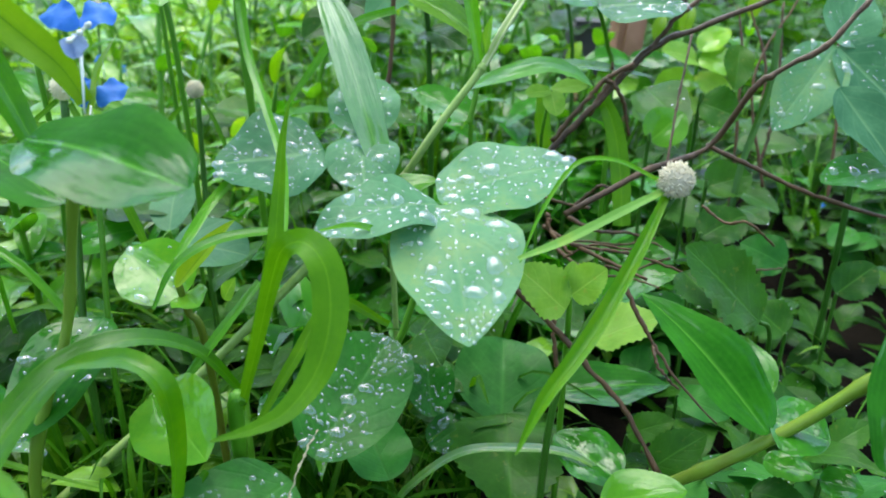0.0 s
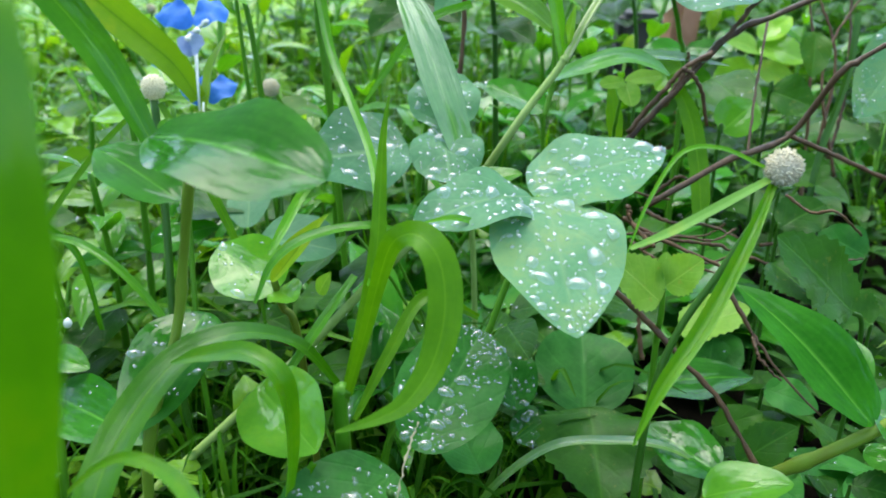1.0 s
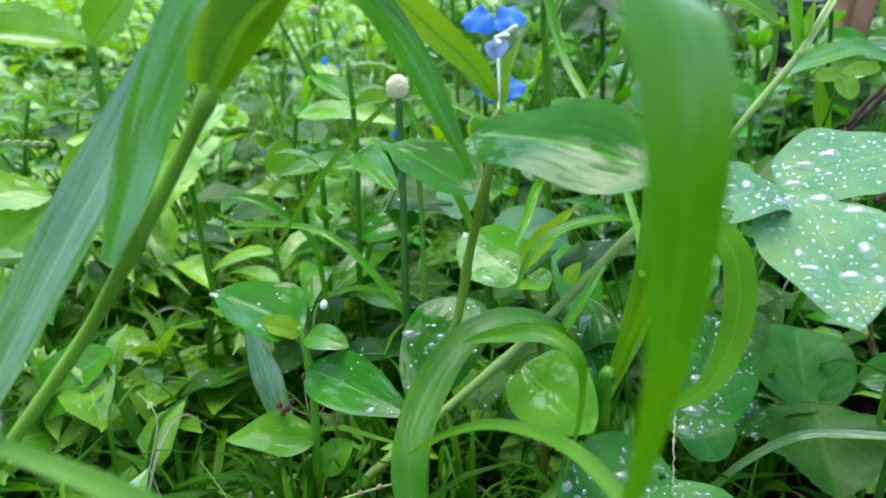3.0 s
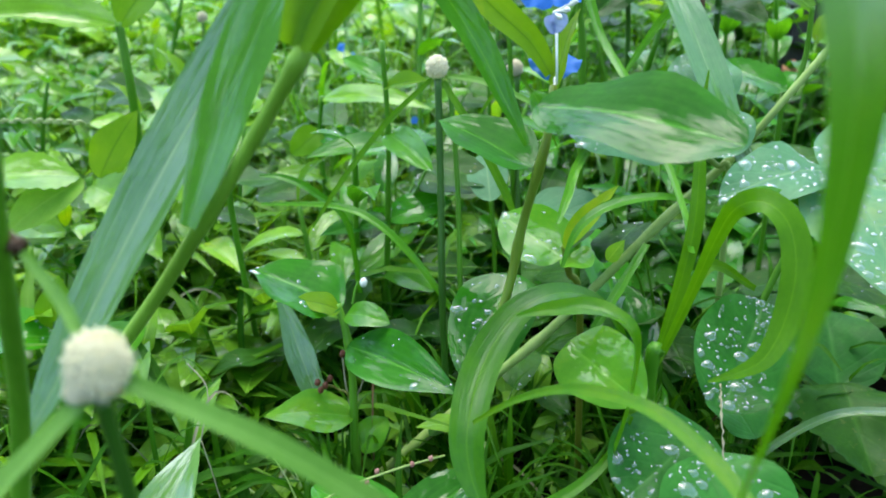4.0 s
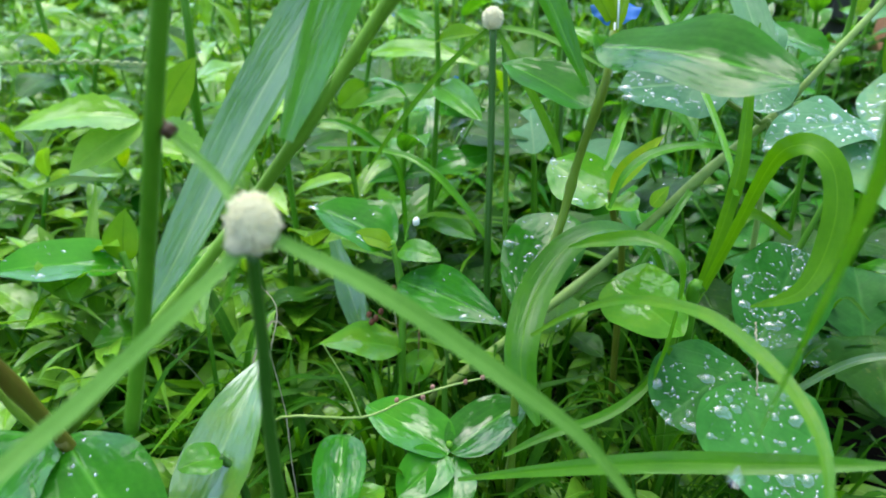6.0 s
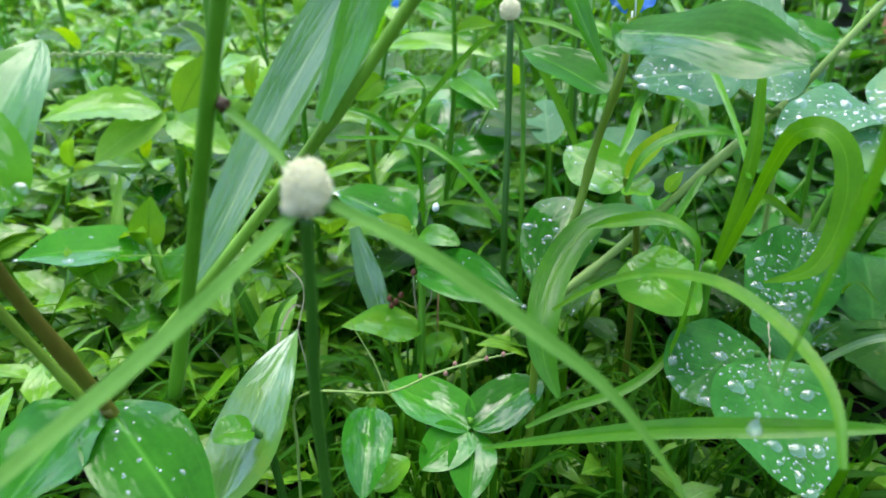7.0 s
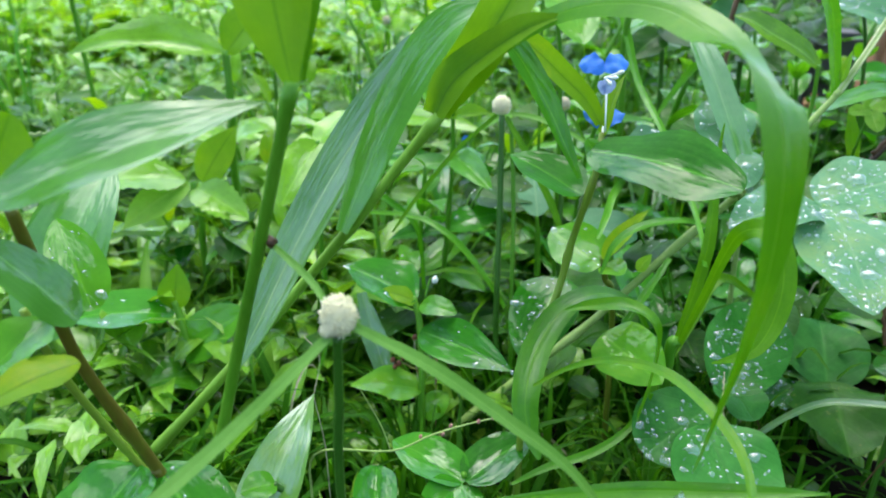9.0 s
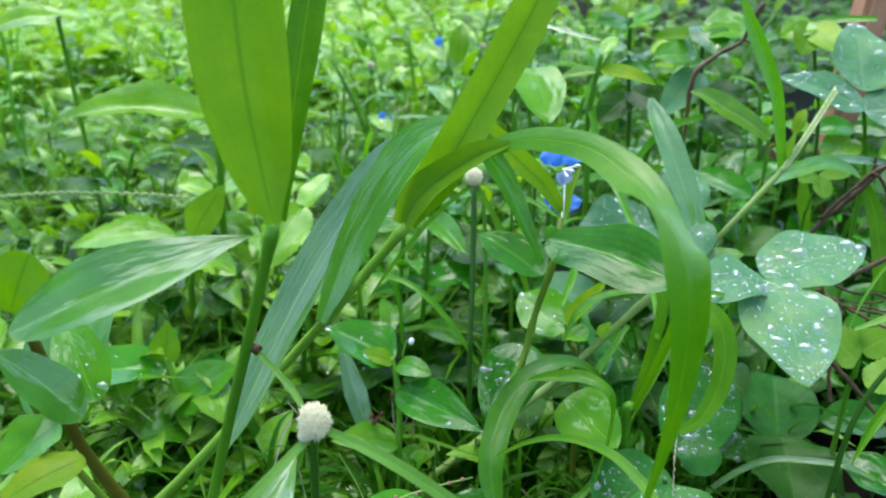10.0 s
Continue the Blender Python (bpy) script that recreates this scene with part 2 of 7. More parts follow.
BLUE = plain_material("blue_petal", (0.03, 0.14, 0.55), (0.08, 0.27, 0.78), 700, 0.5, 0.2, (1, 1, 1), 0.35)
PALE_BLUE = plain_material("pale_petal", (0.256, 0.336, 0.64), (0.496, 0.56, 0.736), 700, 0.45, 0.2, (1, 1, 1), 0.45)
WHITE = plain_material("white_stalk", (0.5, 0.55, 0.45), (0.8, 0.82, 0.76), 700, 0.4, 0.1)
REDDISH = plain_material("red_brown_seed", (0.072, 0.018, 0.009), (0.168, 0.06, 0.03), 900, 0.5, 0.3)
PINK = plain_material("pinkish_bud", (0.30, 0.12, 0.10), (0.42, 0.24, 0.18), 900, 0.5, 0.3)
# soil near black: the shade under the plants is put into its colour
SOIL = plain_material("shade_black_wet_soil", (0.0021, 0.00175, 0.00105), (0.0091, 0.00665, 0.0042), 220, 0.8, 1.0, gloss=0.04)
LITTER = plain_material("dead_leaf", (0.054, 0.027, 0.012), (0.18, 0.102, 0.048), 160, 0.6, 0.6)
MORTAR = plain_material("grey_mortar", (0.03, 0.03, 0.03), (0.096, 0.09, 0.084), 90, 0.7, 0.8)
TERRACOTTA = plain_material("terracotta", (0.36, 0.16, 0.09), (0.50, 0.25, 0.16), 120, 0.9, 0.6, gloss=0.05)

def water_material(name, glint_white):
    """Rain water: looked through, with the sky mirrored in its skin; a white diffuse share imitates bright sky glints.
    """
    mat, nt, bsdf, out = nodes_of(name)
    nt.nodes.remove(bsdf)
    clear = nt.nodes.new("ShaderNodeBsdfTransparent")
    clear.inputs[0].default_value = (0.97, 0.99, 0.98, 1)
    mirror = nt.nodes.new("ShaderNodeBsdfGlossy")
    mirror.inputs["Roughness"].default_value = 0.02
    facing = nt.nodes.new("ShaderNodeLayerWeight")
    facing.inputs[0].default_value = 0.5
    rim = math_node(nt, "ADD", math_node(nt, "MULTIPLY", math_node(nt, "POWER", facing.outputs["Facing"], 3.0), 0.8), 0.12)
    mix = nt.nodes.new("ShaderNodeMixShader")
    nt.links.new(rim, mix.inputs[0])
    shine = nt.nodes.new("ShaderNodeBsdfDiffuse")
    body = nt.nodes.new("ShaderNodeMixShader")
    body.inputs[0].default_value = glint_white
    nt.links.new(clear.outputs[0], body.inputs[1])
    nt.links.new(shine.outputs[0], body.inputs[2])
    nt.links.new(body.outputs[0], mix.inputs[1])
    nt.links.new(mirror.outputs[0], mix.inputs[2])
    nt.links.new(mix.outputs[0], out.inputs[0])
    return mat


WATER = water_material("rain_drop", 0.045)
# more white in the tiny beads, as painted sparkle on the leaves
SPRAY = water_material("rain_spray", 0.22)


# ---- builders ----
def thing(name, base, label, category, group="", kind=""):
    ob = new(name)
    ob.location = base
    ob.empty_display_size = 0.005
    return tagged(ob, label, category, group, kind)


def mesh_of(name, verts, faces, uvs=None):
    me = bpy.data.meshes.new(name)
    me.from_pydata([tuple(v) for v in verts], [], faces)
    if uvs is not None:
        layer = me.uv_layers.new(name="UVMap")
        idx = np.empty(len(me.loops), dtype=np.int32)
        me.loops.foreach_get("vertex_index", idx)
        layer.data.foreach_set("uv", np.asarray(uvs, dtype=np.float32)[idx].ravel())
    me.polygons.foreach_set("use_smooth", [True] * len(me.polygons))
    return me


def part(name, me, mat, parent, label=""):
    if not me.materials:
        me.materials.append(mat)
    ob = new(name, me)
    ob.parent = parent
    return tagged(ob, label)


def unit(v):
    v = np.asarray(v, float)
    return v / (np.linalg.norm(v) + 1e-12)


def spline(points, n):
    """A smooth line through the points, n + 1 samples."""
    p = np.asarray(points, float)
    if len(p) == 2:
        return p[0] + (p[1] - p[0]) * np.linspace(0, 1, n + 1)[:, None]
    q = np.vstack([2 * p[0] - p[1], p, 2 * p[-1] - p[-2]])
    out = []
    for s in np.linspace(0, len(p) - 1, n + 1):
        i = min(int(s), len(p) - 2)
        f = s - i
        a, b, c, d = q[i], q[i + 1], q[i + 2], q[i + 3]
        out.append(0.5 * (2 * b + (c - a) * f + (2 * a - 5 * b + 4 * c - d) * f**2 + (3 * b - a - 3 * c + d) * f**3))
    return np.array(out)


def strip(line, widths, normals, cols=4, fold=0.0, cup=0.0, ripple=0.0, seed=0, teeth=0):
    """A leaf's sheet along a line: verts, faces, uvs. fold sinks the midrib, cup curls the rims up, ripple waves them."""
    n = len(line)
    tang = np.gradient(line, axis=0)
    verts, uvs, faces = [], [], []
    rng = random.Random(seed)
    ph, fr = rng.uniform(0, 6.28), rng.uniform(1.6, 3.0)
    for i in range(n):
        t = unit(tang[i])
        side = unit(np.cross(t, normals[i]))
        up = np.cross(side, t)
        v = i / (n - 1)
        w = widths[i] / 2
        if teeth and i % 2:
            w *= 1 - teeth * 0.01
        for j in range(cols + 1):
            u = 2 * j / cols - 1
            lift = fold * (abs(u) - 0.6) * w + cup * (u * u - 0.4) * w
            lift += ripple * w * abs(u) * math.sin(6.28 * fr * v + ph + (1.3 if u > 0 else 0))
            lift += ripple * 0.4 * w * math.sin(3.1 * v + 2 * u + ph)
            verts.append(line[i] + side * u * w + up * lift)
            uvs.append((u, v))
    for i in range(n - 1):
        for j in range(cols):
            a = i * (cols + 1) + j
            faces.append((a, a + 1, a + cols + 2, a + cols + 1))
    return verts, faces, uvs


SHAPES = {"lance": (0.62, 1.05), "broad": (0.5, 0.72), "clover": (0.5, 0.8), "round": (0.5, 0.5), "petal": (0.62, 0.36)}


def leaf_line(base, tip, normal, bend, sway, n):
    """An arc whose chord runs from base to tip; bend and sway are the arc's height against its chord, upwards and sideways."""
    base, tip = np.asarray(base, float), np.asarray(tip, float)
    y = tip - base
    length = np.linalg.norm(y)
    y = y / length
    side = unit(np.cross(y, normal))
    up = np.cross(side, y)
    v = 0.5 - 0.5 * np.cos(np.linspace(0, math.pi, n + 1))
    arch = 4 * v * (1 - v)
    return base + np.outer(v * length, y) + np.outer(arch * bend * length, up) + np.outer(arch * sway * length, side), np.tile(up, (n + 1, 1)), v


def leaf_mesh(base, tip, width, normal, shape="lance", bend=0.08, sway=0.0, fold=0.2, cup=0.0, ripple=0.06, n=16, cols=6, seed=0, teeth=0):
    line, normals, v = leaf_line(base, tip, normal, bend, sway, n)
    a, b = SHAPES[shape]
    peak = a / (a + b)
    w = np.clip(v, 0, 1) ** a * np.clip(1 - v, 0, 1) ** b / (peak**a * (1 - peak) ** b) * width
    w = np.maximum(w, width * 0.02)
    return mesh_of("leaf", *strip(line, w, normals, cols, fold, cup, ripple, seed, teeth))


SERIAL = [0]


def leaf(plant, base, tip, width, normal, shape, mat, bend=0.08, sway=0.0, fold=0.2, ripple=0.09, drops=0, size=1.0, name="leaf", label="", teeth=0):
    """A leaf of a plant, from world places, and the rain on it."""
    SERIAL[0] += 1
    o = np.array(plant.location)
    n = 30 if teeth else 18
    me = leaf_mesh(np.array(base) - o, np.array(tip) - o, width, normal, shape, bend, sway, fold, 0.0, ripple, n, 8, SERIAL[0], teeth)
    ob = part(name, me, mat, plant, label)
    if drops:
        wet_leaf(ob, me, 9, drops, SERIAL[0], size)
    return ob


def dome(rng, r, flat):
    """A drop lying on a leaf: a round-shouldered, slightly uneven cap, open below where it clings to the skin."""
    verts, faces = [], []
    seg, rings = 12, 5
    sx, sy = rng.uniform(0.8, 1.3), rng.uniform(0.8, 1.3)
    ph = rng.uniform(0, 6.28)
    for i in range(rings):
        a = math.radians(28 + i * 13)
        for j in range(seg):
            b = 6.2832 * j / seg
            rr = r * 1.13 * math.cos(a) * (1 + 0.12 * math.sin(2 * b + ph) + 0.08 * math.sin(3 * b + 2 * ph))
            verts.append((rr * math.cos(b) * sx, rr * math.sin(b) * sy, r * flat * (math.sin(a) - 0.44) * 1.8))
    verts.append((0, 0, r * flat * 0.99))
    for i in range(rings - 1):
        for j in range(seg):
            k = (j + 1) % seg
            faces.append((i * seg + j, i * seg + k, (i + 1) * seg + k, (i + 1) * seg + j))
    top = len(verts) - 1
    for j in range(seg):
        faces.append(((rings - 1) * seg + j, (rings - 1) * seg + (j + 1) % seg, top))
    return verts, faces


def drop_meshes():
    rng, out = random.Random(77), []
    for k in range(8):
        verts, faces = dome(rng, 1.0, rng.uniform(0.5, 0.7))
        me = mesh_of("rain_drop", verts, faces)
        me.materials.append(WATER)
        out.append(me)
    return out


DROPS = []


def wet_leaf(ob, me, stride, count, seed, size=1.0):
    """Rain on a leaf's upper side: a few big drops and some middling ones, each by itself, and a spray of tiny beads."""
    if not DROPS:
        DROPS.extend(drop_meshes())
    rng = random.Random(seed * 7 + 1)
    co = np.empty(len(me.vertices) * 3)
    me.vertices.foreach_get("co", co)
    grid = co.reshape(-1, stride, 3)
    rows = len(grid)
    verts, faces = [], []
    placed = []
    for k in range(int(count * 1.5)):
        s, q = rng.uniform(0.12, 0.93) * (rows - 1), rng.uniform(0.07, 0.93) * (stride - 1)
        i, j = int(s), int(q)
        f, g = s - i, q - j
        a, b, c, d = grid[i, j], grid[i, j + 1], grid[i + 1, j], grid[i + 1, j + 1]
        p = a * (1 - f) * (1 - g) + b * (1 - f) * g + c * f * (1 - g) + d * f * g
        nz = unit(np.cross(b - a, c - a))
        if nz[2] < 0:
            nz = -nz
        big = k < count * 0.075
        mid = k < count * 0.3
        r = size * (rng.uniform(0.0012, 0.0021) if big else rng.uniform(0.0005, 0.001) if mid else rng.uniform(0.0002, 0.00048))
        if any(np.linalg.norm(p - x) < (r + y) * 0.95 for x, y in placed):
            continue
        placed.append((p, r))
        x = unit(np.cross((0.3, 0.9, 0.2), nz))
        y = np.cross(nz, x)
        if mid:
            drop = new("rain_drop", rng.choice(DROPS))
            drop.parent = ob
            m = Matrix((x * r, y * r, nz * r)).transposed().to_4x4()
            drop.matrix_basis = Matrix.Translation(p - nz * r * 0.06) @ m
            continue
        dv, df = dome(rng, r, rng.uniform(0.5, 0.9))
        o = len(verts)
        verts += [p + x * e[0] + y * e[1] + nz * (e[2] - r * 0.06) for e in dv]
        faces += [tuple(o + h for h in t) for t in df]
    spray = part("rain_spray", mesh_of("rain_spray", verts, faces), SPRAY, ob, "fine beads of rain water")
    return tagged(spray, kind="stuff")


def blade(plant, points, widths, normal, mat, normal_end=None, fold=0.25, ripple=0.02, n=36, name="blade", label=""):
    """A strap-like grass leaf along a smooth line through points, with its face turned from normal to normal_end."""
    SERIAL[0] += 1
    o = np.array(plant.location)
    line = spline(np.asarray(points, float) - o, n)
    w = np.interp(np.linspace(0, 1, n + 1), np.linspace(0, 1, len(widths)), widths)
    w = np.convolve(np.pad(w, 2, mode="edge"), np.ones(5) / 5, "valid")
    w[-1], w[-2] = min(w[-1], widths[-1]), min(w[-2], w[-3])
    turns = np.atleast_2d(np.asarray(normal, float))
    if normal_end is not None:
        turns = np.vstack([turns, normal_end])
    s = np.linspace(0, 1, n + 1)
    normals = np.stack([np.interp(s, np.linspace(0, 1, len(turns)), turns[:, k]) for k in range(3)], 1) if len(turns) > 1 else np.repeat(turns, n + 1, 0)
    me = mesh_of("blade", *strip(line, np.maximum(w, 0.0002), normals, 6, fold, 0.0, ripple, SERIAL[0]))
    return part(name, me, mat, plant, label)


def leaf_beads(parent, leaves, seed, per_leaf=9, size=1.0):
    """Fine rain on a whole small plant: one mesh of tiny beads lying on its leaves."""
    rng = random.Random(seed)
    verts, faces = [], []
    for me in leaves:
        polys = [p for p in me.polygons if p.area > 1e-7]
        for k in range(per_leaf):
            f = rng.choice(polys)
            nz = np.array(f.normal)
            if nz[2] < 0:
                nz = -nz
            c = np.array(f.center)
            x = unit(np.cross((0.3, 0.9, 0.2), nz))
            y = np.cross(nz, x)
            r = size * rng.choice((0.0002, 0.0003, 0.0004, 0.0006))
            o = len(verts)
            for lift, wide in ((0.0, 0.8), (0.35, 1.0), (0.85, 0.6)):
                for j in range(6):
                    verts.append(c + x * r * wide * math.cos(1.0472 * j) + y * r * wide * math.sin(1.0472 * j) + nz * r * lift * 0.6)
            verts.append(c + nz * r * 0.62)
            for i in range(2):
                for j in range(6):
                    m = (j + 1) % 6
                    faces.append((o + i * 6 + j, o + i * 6 + m, o + i * 6 + 6 + m, o + i * 6 + 6 + j))
            faces += [(o + 12 + j, o + 12 + (j + 1) % 6, o + 18) for j in range(6)]
            faces.append(tuple(o + j for j in range(5, -1, -1)))
    tagged(part("rain_spray", mesh_of("rain_spray", verts, faces), SPRAY, parent, "fine beads of rain water"), kind="stuff")


def tube(line, radii, seg=8):
    line = np.asarray(line, float)
    tang = np.gradient(line, axis=0)
    verts, faces = [], []
    ref = np.array((0.31, 0.82, 0.47))
    for p, t, r in zip(line, tang, radii):
        t = unit(t)
        x = unit(np.cross(t, ref))
        y = np.cross(t, x)
        for j in range(seg):
            a = 6.2832 * j / seg
            verts.append(p + (x * math.cos(a) + y * math.sin(a)) * r)
    n = len(line)
    for i in range(n - 1):
        for j in range(seg):
            k = (j + 1) % seg
            faces.append((i * seg + j, i * seg + k, (i + 1) * seg + k, (i + 1) * seg + j))
    faces.append(tuple(range(seg - 1, -1, -1)))
    faces.append(tuple((n - 1) * seg + j for j in range(seg)))
    return verts, faces


def stem(plant, points, r0, r1, mat, nodes=(), n=28, name="stem", label="", wobble=0.0):
    """A round stalk along the points, with swollen joints at the fractions in nodes."""
    SERIAL[0] += 1
    o = np.array(plant.location)
    line = spline(np.asarray(points, float) - o, n)
    s = np.linspace(0, 1, n + 1)
    rr = r0 + (r1 - r0) * s
    for k in nodes:
        rr = rr * (1 + 0.32 * np.exp(-(((s - k) * n / 0.9) ** 2)))
    if wobble:
        rng = np.random.default_rng(SERIAL[0])
        rr = rr * (1 + wobble * rng.standard_normal(n + 1))
        line = line + rng.standard_normal((n + 1, 3)) * r0 * wobble * 1.5
    return part(name, mesh_of("stem", *tube(line, np.maximum(rr, 0.00005))), mat, plant, label)


def floret_head(plant, centre, r, mat, label, tall=1.0, seed=3):
    """A globe of many small pointed florets."""
    rng = random.Random(seed)
    o = np.array(plant.location)
    c = np.array(centre) - o
    verts, faces = [], []
    count = 380
    rings = tube([(0, 0, -r * 0.82 * tall), (0, 0, -r * 0.45 * tall), (0, 0, 0), (0, 0, r * 0.45 * tall), (0, 0, r * 0.82 * tall)], [r * 0.35, r * 0.76, r * 0.88, r * 0.76, r * 0.35], 14)
    verts += [c + np.array(v) for v in rings[0]]
    faces += rings[1]
    for i in range(count):
        z = 1 - 2 * (i + 0.5) / count
        if z < -0.9:
            continue
        a = 2.39996 * i
        d = np.array((math.sqrt(1 - z * z) * math.cos(a), math.sqrt(1 - z * z) * math.sin(a), z * tall))
        d = d + np.array([rng.uniform(-0.09, 0.09) for _ in range(3)])
        x = unit(np.cross(d, (0.2, 0.5, 0.8)))
        y = np.cross(unit(d), x)
        w = r * rng.uniform(0.075, 0.1)
        p = len(verts)
        for k in range(4):
            q = x * math.cos(1.5708 * k) * w + y * math.sin(1.5708 * k) * w * 0.7
            verts += [c + d * r * 0.7 + q * 0.8, c + d * r * 0.88 + q]
        verts.append(c + d * r * rng.uniform(0.95, 1.06))
        for k in range(4):
            m = (k + 1) % 4
            faces += [(p + 2 * k, p + 2 * m, p + 2 * m + 1, p + 2 * k + 1), (p + 2 * k + 1, p + 2 * m + 1, p + 8)]
    return part("flower_head", mesh_of("flower_head", verts, faces), mat, plant, label)


def petal(parent, plant, base, tip, width, normal, mat, name="petal", label=""):
    SERIAL[0] += 1
    o = np.array(plant.location)
    me = leaf_mesh(np.array(base) - o, np.array(base) + 0.82 * (np.array(tip) - np.array(base)) - o, width * 1.1, normal, "petal", 0.12, 0.0, 0.05, 0.0, 0.3, 12, 10, SERIAL[0])
    return part(name, me, mat, parent, label)


# ---- ground ----
def ground_height(x, y):
    return 0.004 * math.sin(9 * x + 1) * math.cos(7 * y) + 0.003 * noise.noise((x * 30, y * 30, 0)) + 0.0015 * noise.noise((x * 140, y * 140, 3))


def ground():
    xs = np.concatenate([np.linspace(-60, -2, 12), np.linspace(-1.6, 1.2, 190), np.linspace(2, 60, 12)])
    ys = np.concatenate([np.linspace(-60, -1, 8), np.linspace(-0.5, 1.6, 150), np.linspace(2, 120, 16)])
    verts = [(x, y, ground_height(x, y) if abs(x) < 2 and abs(y) < 2 else 0.0) for y in ys for x in xs]
    m = len(xs)
    faces = [(i * m + j, i * m + j + 1, (i + 1) * m + j + 1, (i + 1) * m + j) for i in range(len(ys) - 1) for j in range(m - 1)]
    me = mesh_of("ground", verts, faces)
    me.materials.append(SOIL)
    return tagged(new("ground", me), "wet bare soil under the plants, blackened to stand for shade", "ground", kind="structure")


ground()


# ---- small builders for the plants ----
def seed_spike(plant, points, r):
    """A thin spike set with two rows of small pale seeds."""
    o = np.array(plant.location)
    line = spline(np.asarray(points, float) - o, 46)
    axis = part("seed_spike", mesh_of("seed_spike", *tube(line, np.linspace(r * 0.55, r * 0.25, 47), 6)), STEM_PALE, plant, "thin spike of pale seeds")
    verts, faces = [], []
    tang = np.gradient(line, axis=0)
    for i in range(2, 46):
        t = unit(tang[i])
        x = unit(np.cross(t, (0.4, 0.8, 0.1))) * (1 if i % 2 else -1)
        c = line[i] + x * r * 0.6
        ring, fc = tube([c - t * r * 1.5, c - t * r * 0.6, c + t * r * 0.7, c + t * r * 1.8 + x * r * 0.2], [r * 0.2, r * 0.5, r * 0.42, r * 0.08], 6)
        p = len(verts)
        verts += ring
        faces += [tuple(p + k for k in f) for f in fc]
    tagged(part("seeds", mesh_of("seeds", verts, faces), SEED, axis), kind="stuff")


def bead(plant, at, r, mat, name, label=""):
    o = np.array(plant.location)
    c = np.array(at) - o
    prof = [(-1.0, 0.2), (-0.7, 0.75), (-0.1, 1.0), (0.5, 0.8), (1.0, 0.25)]
    me = mesh_of(name, *tube([c + np.array((0.25, 0.1, 1.0)) * r * z * 0.9 for z, _ in prof], [r * 0.75 * q for _, q in prof], 8))
    return part(name, me, mat, plant, label)


def hanging_drop(plant, at, r):
    o = np.array(plant.location)
    c = np.array(at) - o
    prof = [(-1.0, 0.1), (-0.85, 0.55), (-0.4, 0.95), (0.1, 0.98), (0.7, 0.6), (1.3, 0.22), (1.7, 0.05)]
    return part("rain_drop", mesh_of("rain_drop", *tube([c + np.array((0, 0, r * z)) for z, _ in prof], [r * q for _, q in prof], 12)), WATER, plant, "water drop hanging from the tip")


# ---- the nearest plants ----

p = thing("clover_herb", (-0.0146, 0.1644, 0.0000), "three-leaflet herb with matte green leaves beaded with rain drops", "herb", "three-leaflet herbs")
leaf(p, (0.0019, 0.1660, 0.1144), (0.0052, 0.1267, 0.0988), 0.0305, (0.02, -0.37, 0.93), "clover", TRI, bend=0.05, fold=0.12, drops=170, size=1.18)
leaf(p, (-0.0013, 0.1722, 0.1135), (0.0340, 0.1816, 0.1196), 0.0269, (-0.06, -0.37, 0.93), "clover", TRI, bend=0.06, fold=0.12, drops=120, size=1.18)
leaf(p, (-0.0013, 0.1669, 0.1141), (-0.0298, 0.1517, 0.1121), 0.0208, (0.10, -0.32, 0.94), "clover", TRI, bend=0.12, fold=0.15, ripple=0.14, drops=100, size=1.18)
stem(p, [(0.0008, 0.1679, 0.1137), (-0.0043, 0.1705, 0.0957), (-0.0105, 0.1688, 0.0779), (-0.0146, 0.1657, 0.0618), (-0.0158, 0.1648, -0.0030)], 0.00083, 0.00108, STEM, name="leaf_stalk")

p = thing("clover_herb", (-0.0251, 0.2144, 0.0000), "three-leaflet herb with round rain-dotted leaves behind a grass blade", "herb", "three-leaflet herbs")
leaf(p, (-0.0343, 0.2017, 0.1177), (-0.0641, 0.1939, 0.1152), 0.0359, (0.02, -0.38, 0.92), "clover", TRI, bend=0.05, sway=-0.03, fold=0.1, drops=110)
leaf(p, (-0.0222, 0.2079, 0.1192), (-0.0254, 0.2291, 0.1315), 0.0219, (0.04, -0.50, 0.87), "round", TRI, bend=0.05, fold=0.1, drops=80)
leaf(p, (-0.0238, 0.2074, 0.1204), (-0.0215, 0.1883, 0.1101), 0.0210, (0.02, -0.47, 0.88), "round", TRI, bend=0.05, fold=0.1, drops=70)
stem(p, [(-0.0364, 0.2023, 0.1165), (-0.0304, 0.2022, 0.1093), (-0.0207, 0.2017, 0.1034), (-0.0160, 0.2024, 0.0932), (-0.0147, 0.2026, -0.0030)], 0.00073, 0.00102, STEM_PALE, name="leaf_stalk")
leaf(p, (-0.0150, 0.1930, 0.1084), (-0.0015, 0.1959, 0.1099), 0.0081, (-0.03, -0.34, 0.94), "broad", FRESH, bend=0.05)

p = thing("clover_herb", (-0.0285, 0.1228, 0.0000), "low three-leaflet herb, large leaves with water beads and a dry thread", "herb", "three-leaflet herbs")
leaf(p, (-0.0289, 0.1280, 0.0686), (-0.0136, 0.1601, 0.0805), 0.0252, (0.15, -0.41, 0.90), "round", TRI_DARK, bend=0.06, fold=0.1, drops=170)
leaf(p, (-0.0334, 0.1237, 0.0665), (-0.0527, 0.1026, 0.0639), 0.0254, (0.18, -0.28, 0.94), "round", TRI_DARK, bend=0.06, fold=0.14, drops=90)
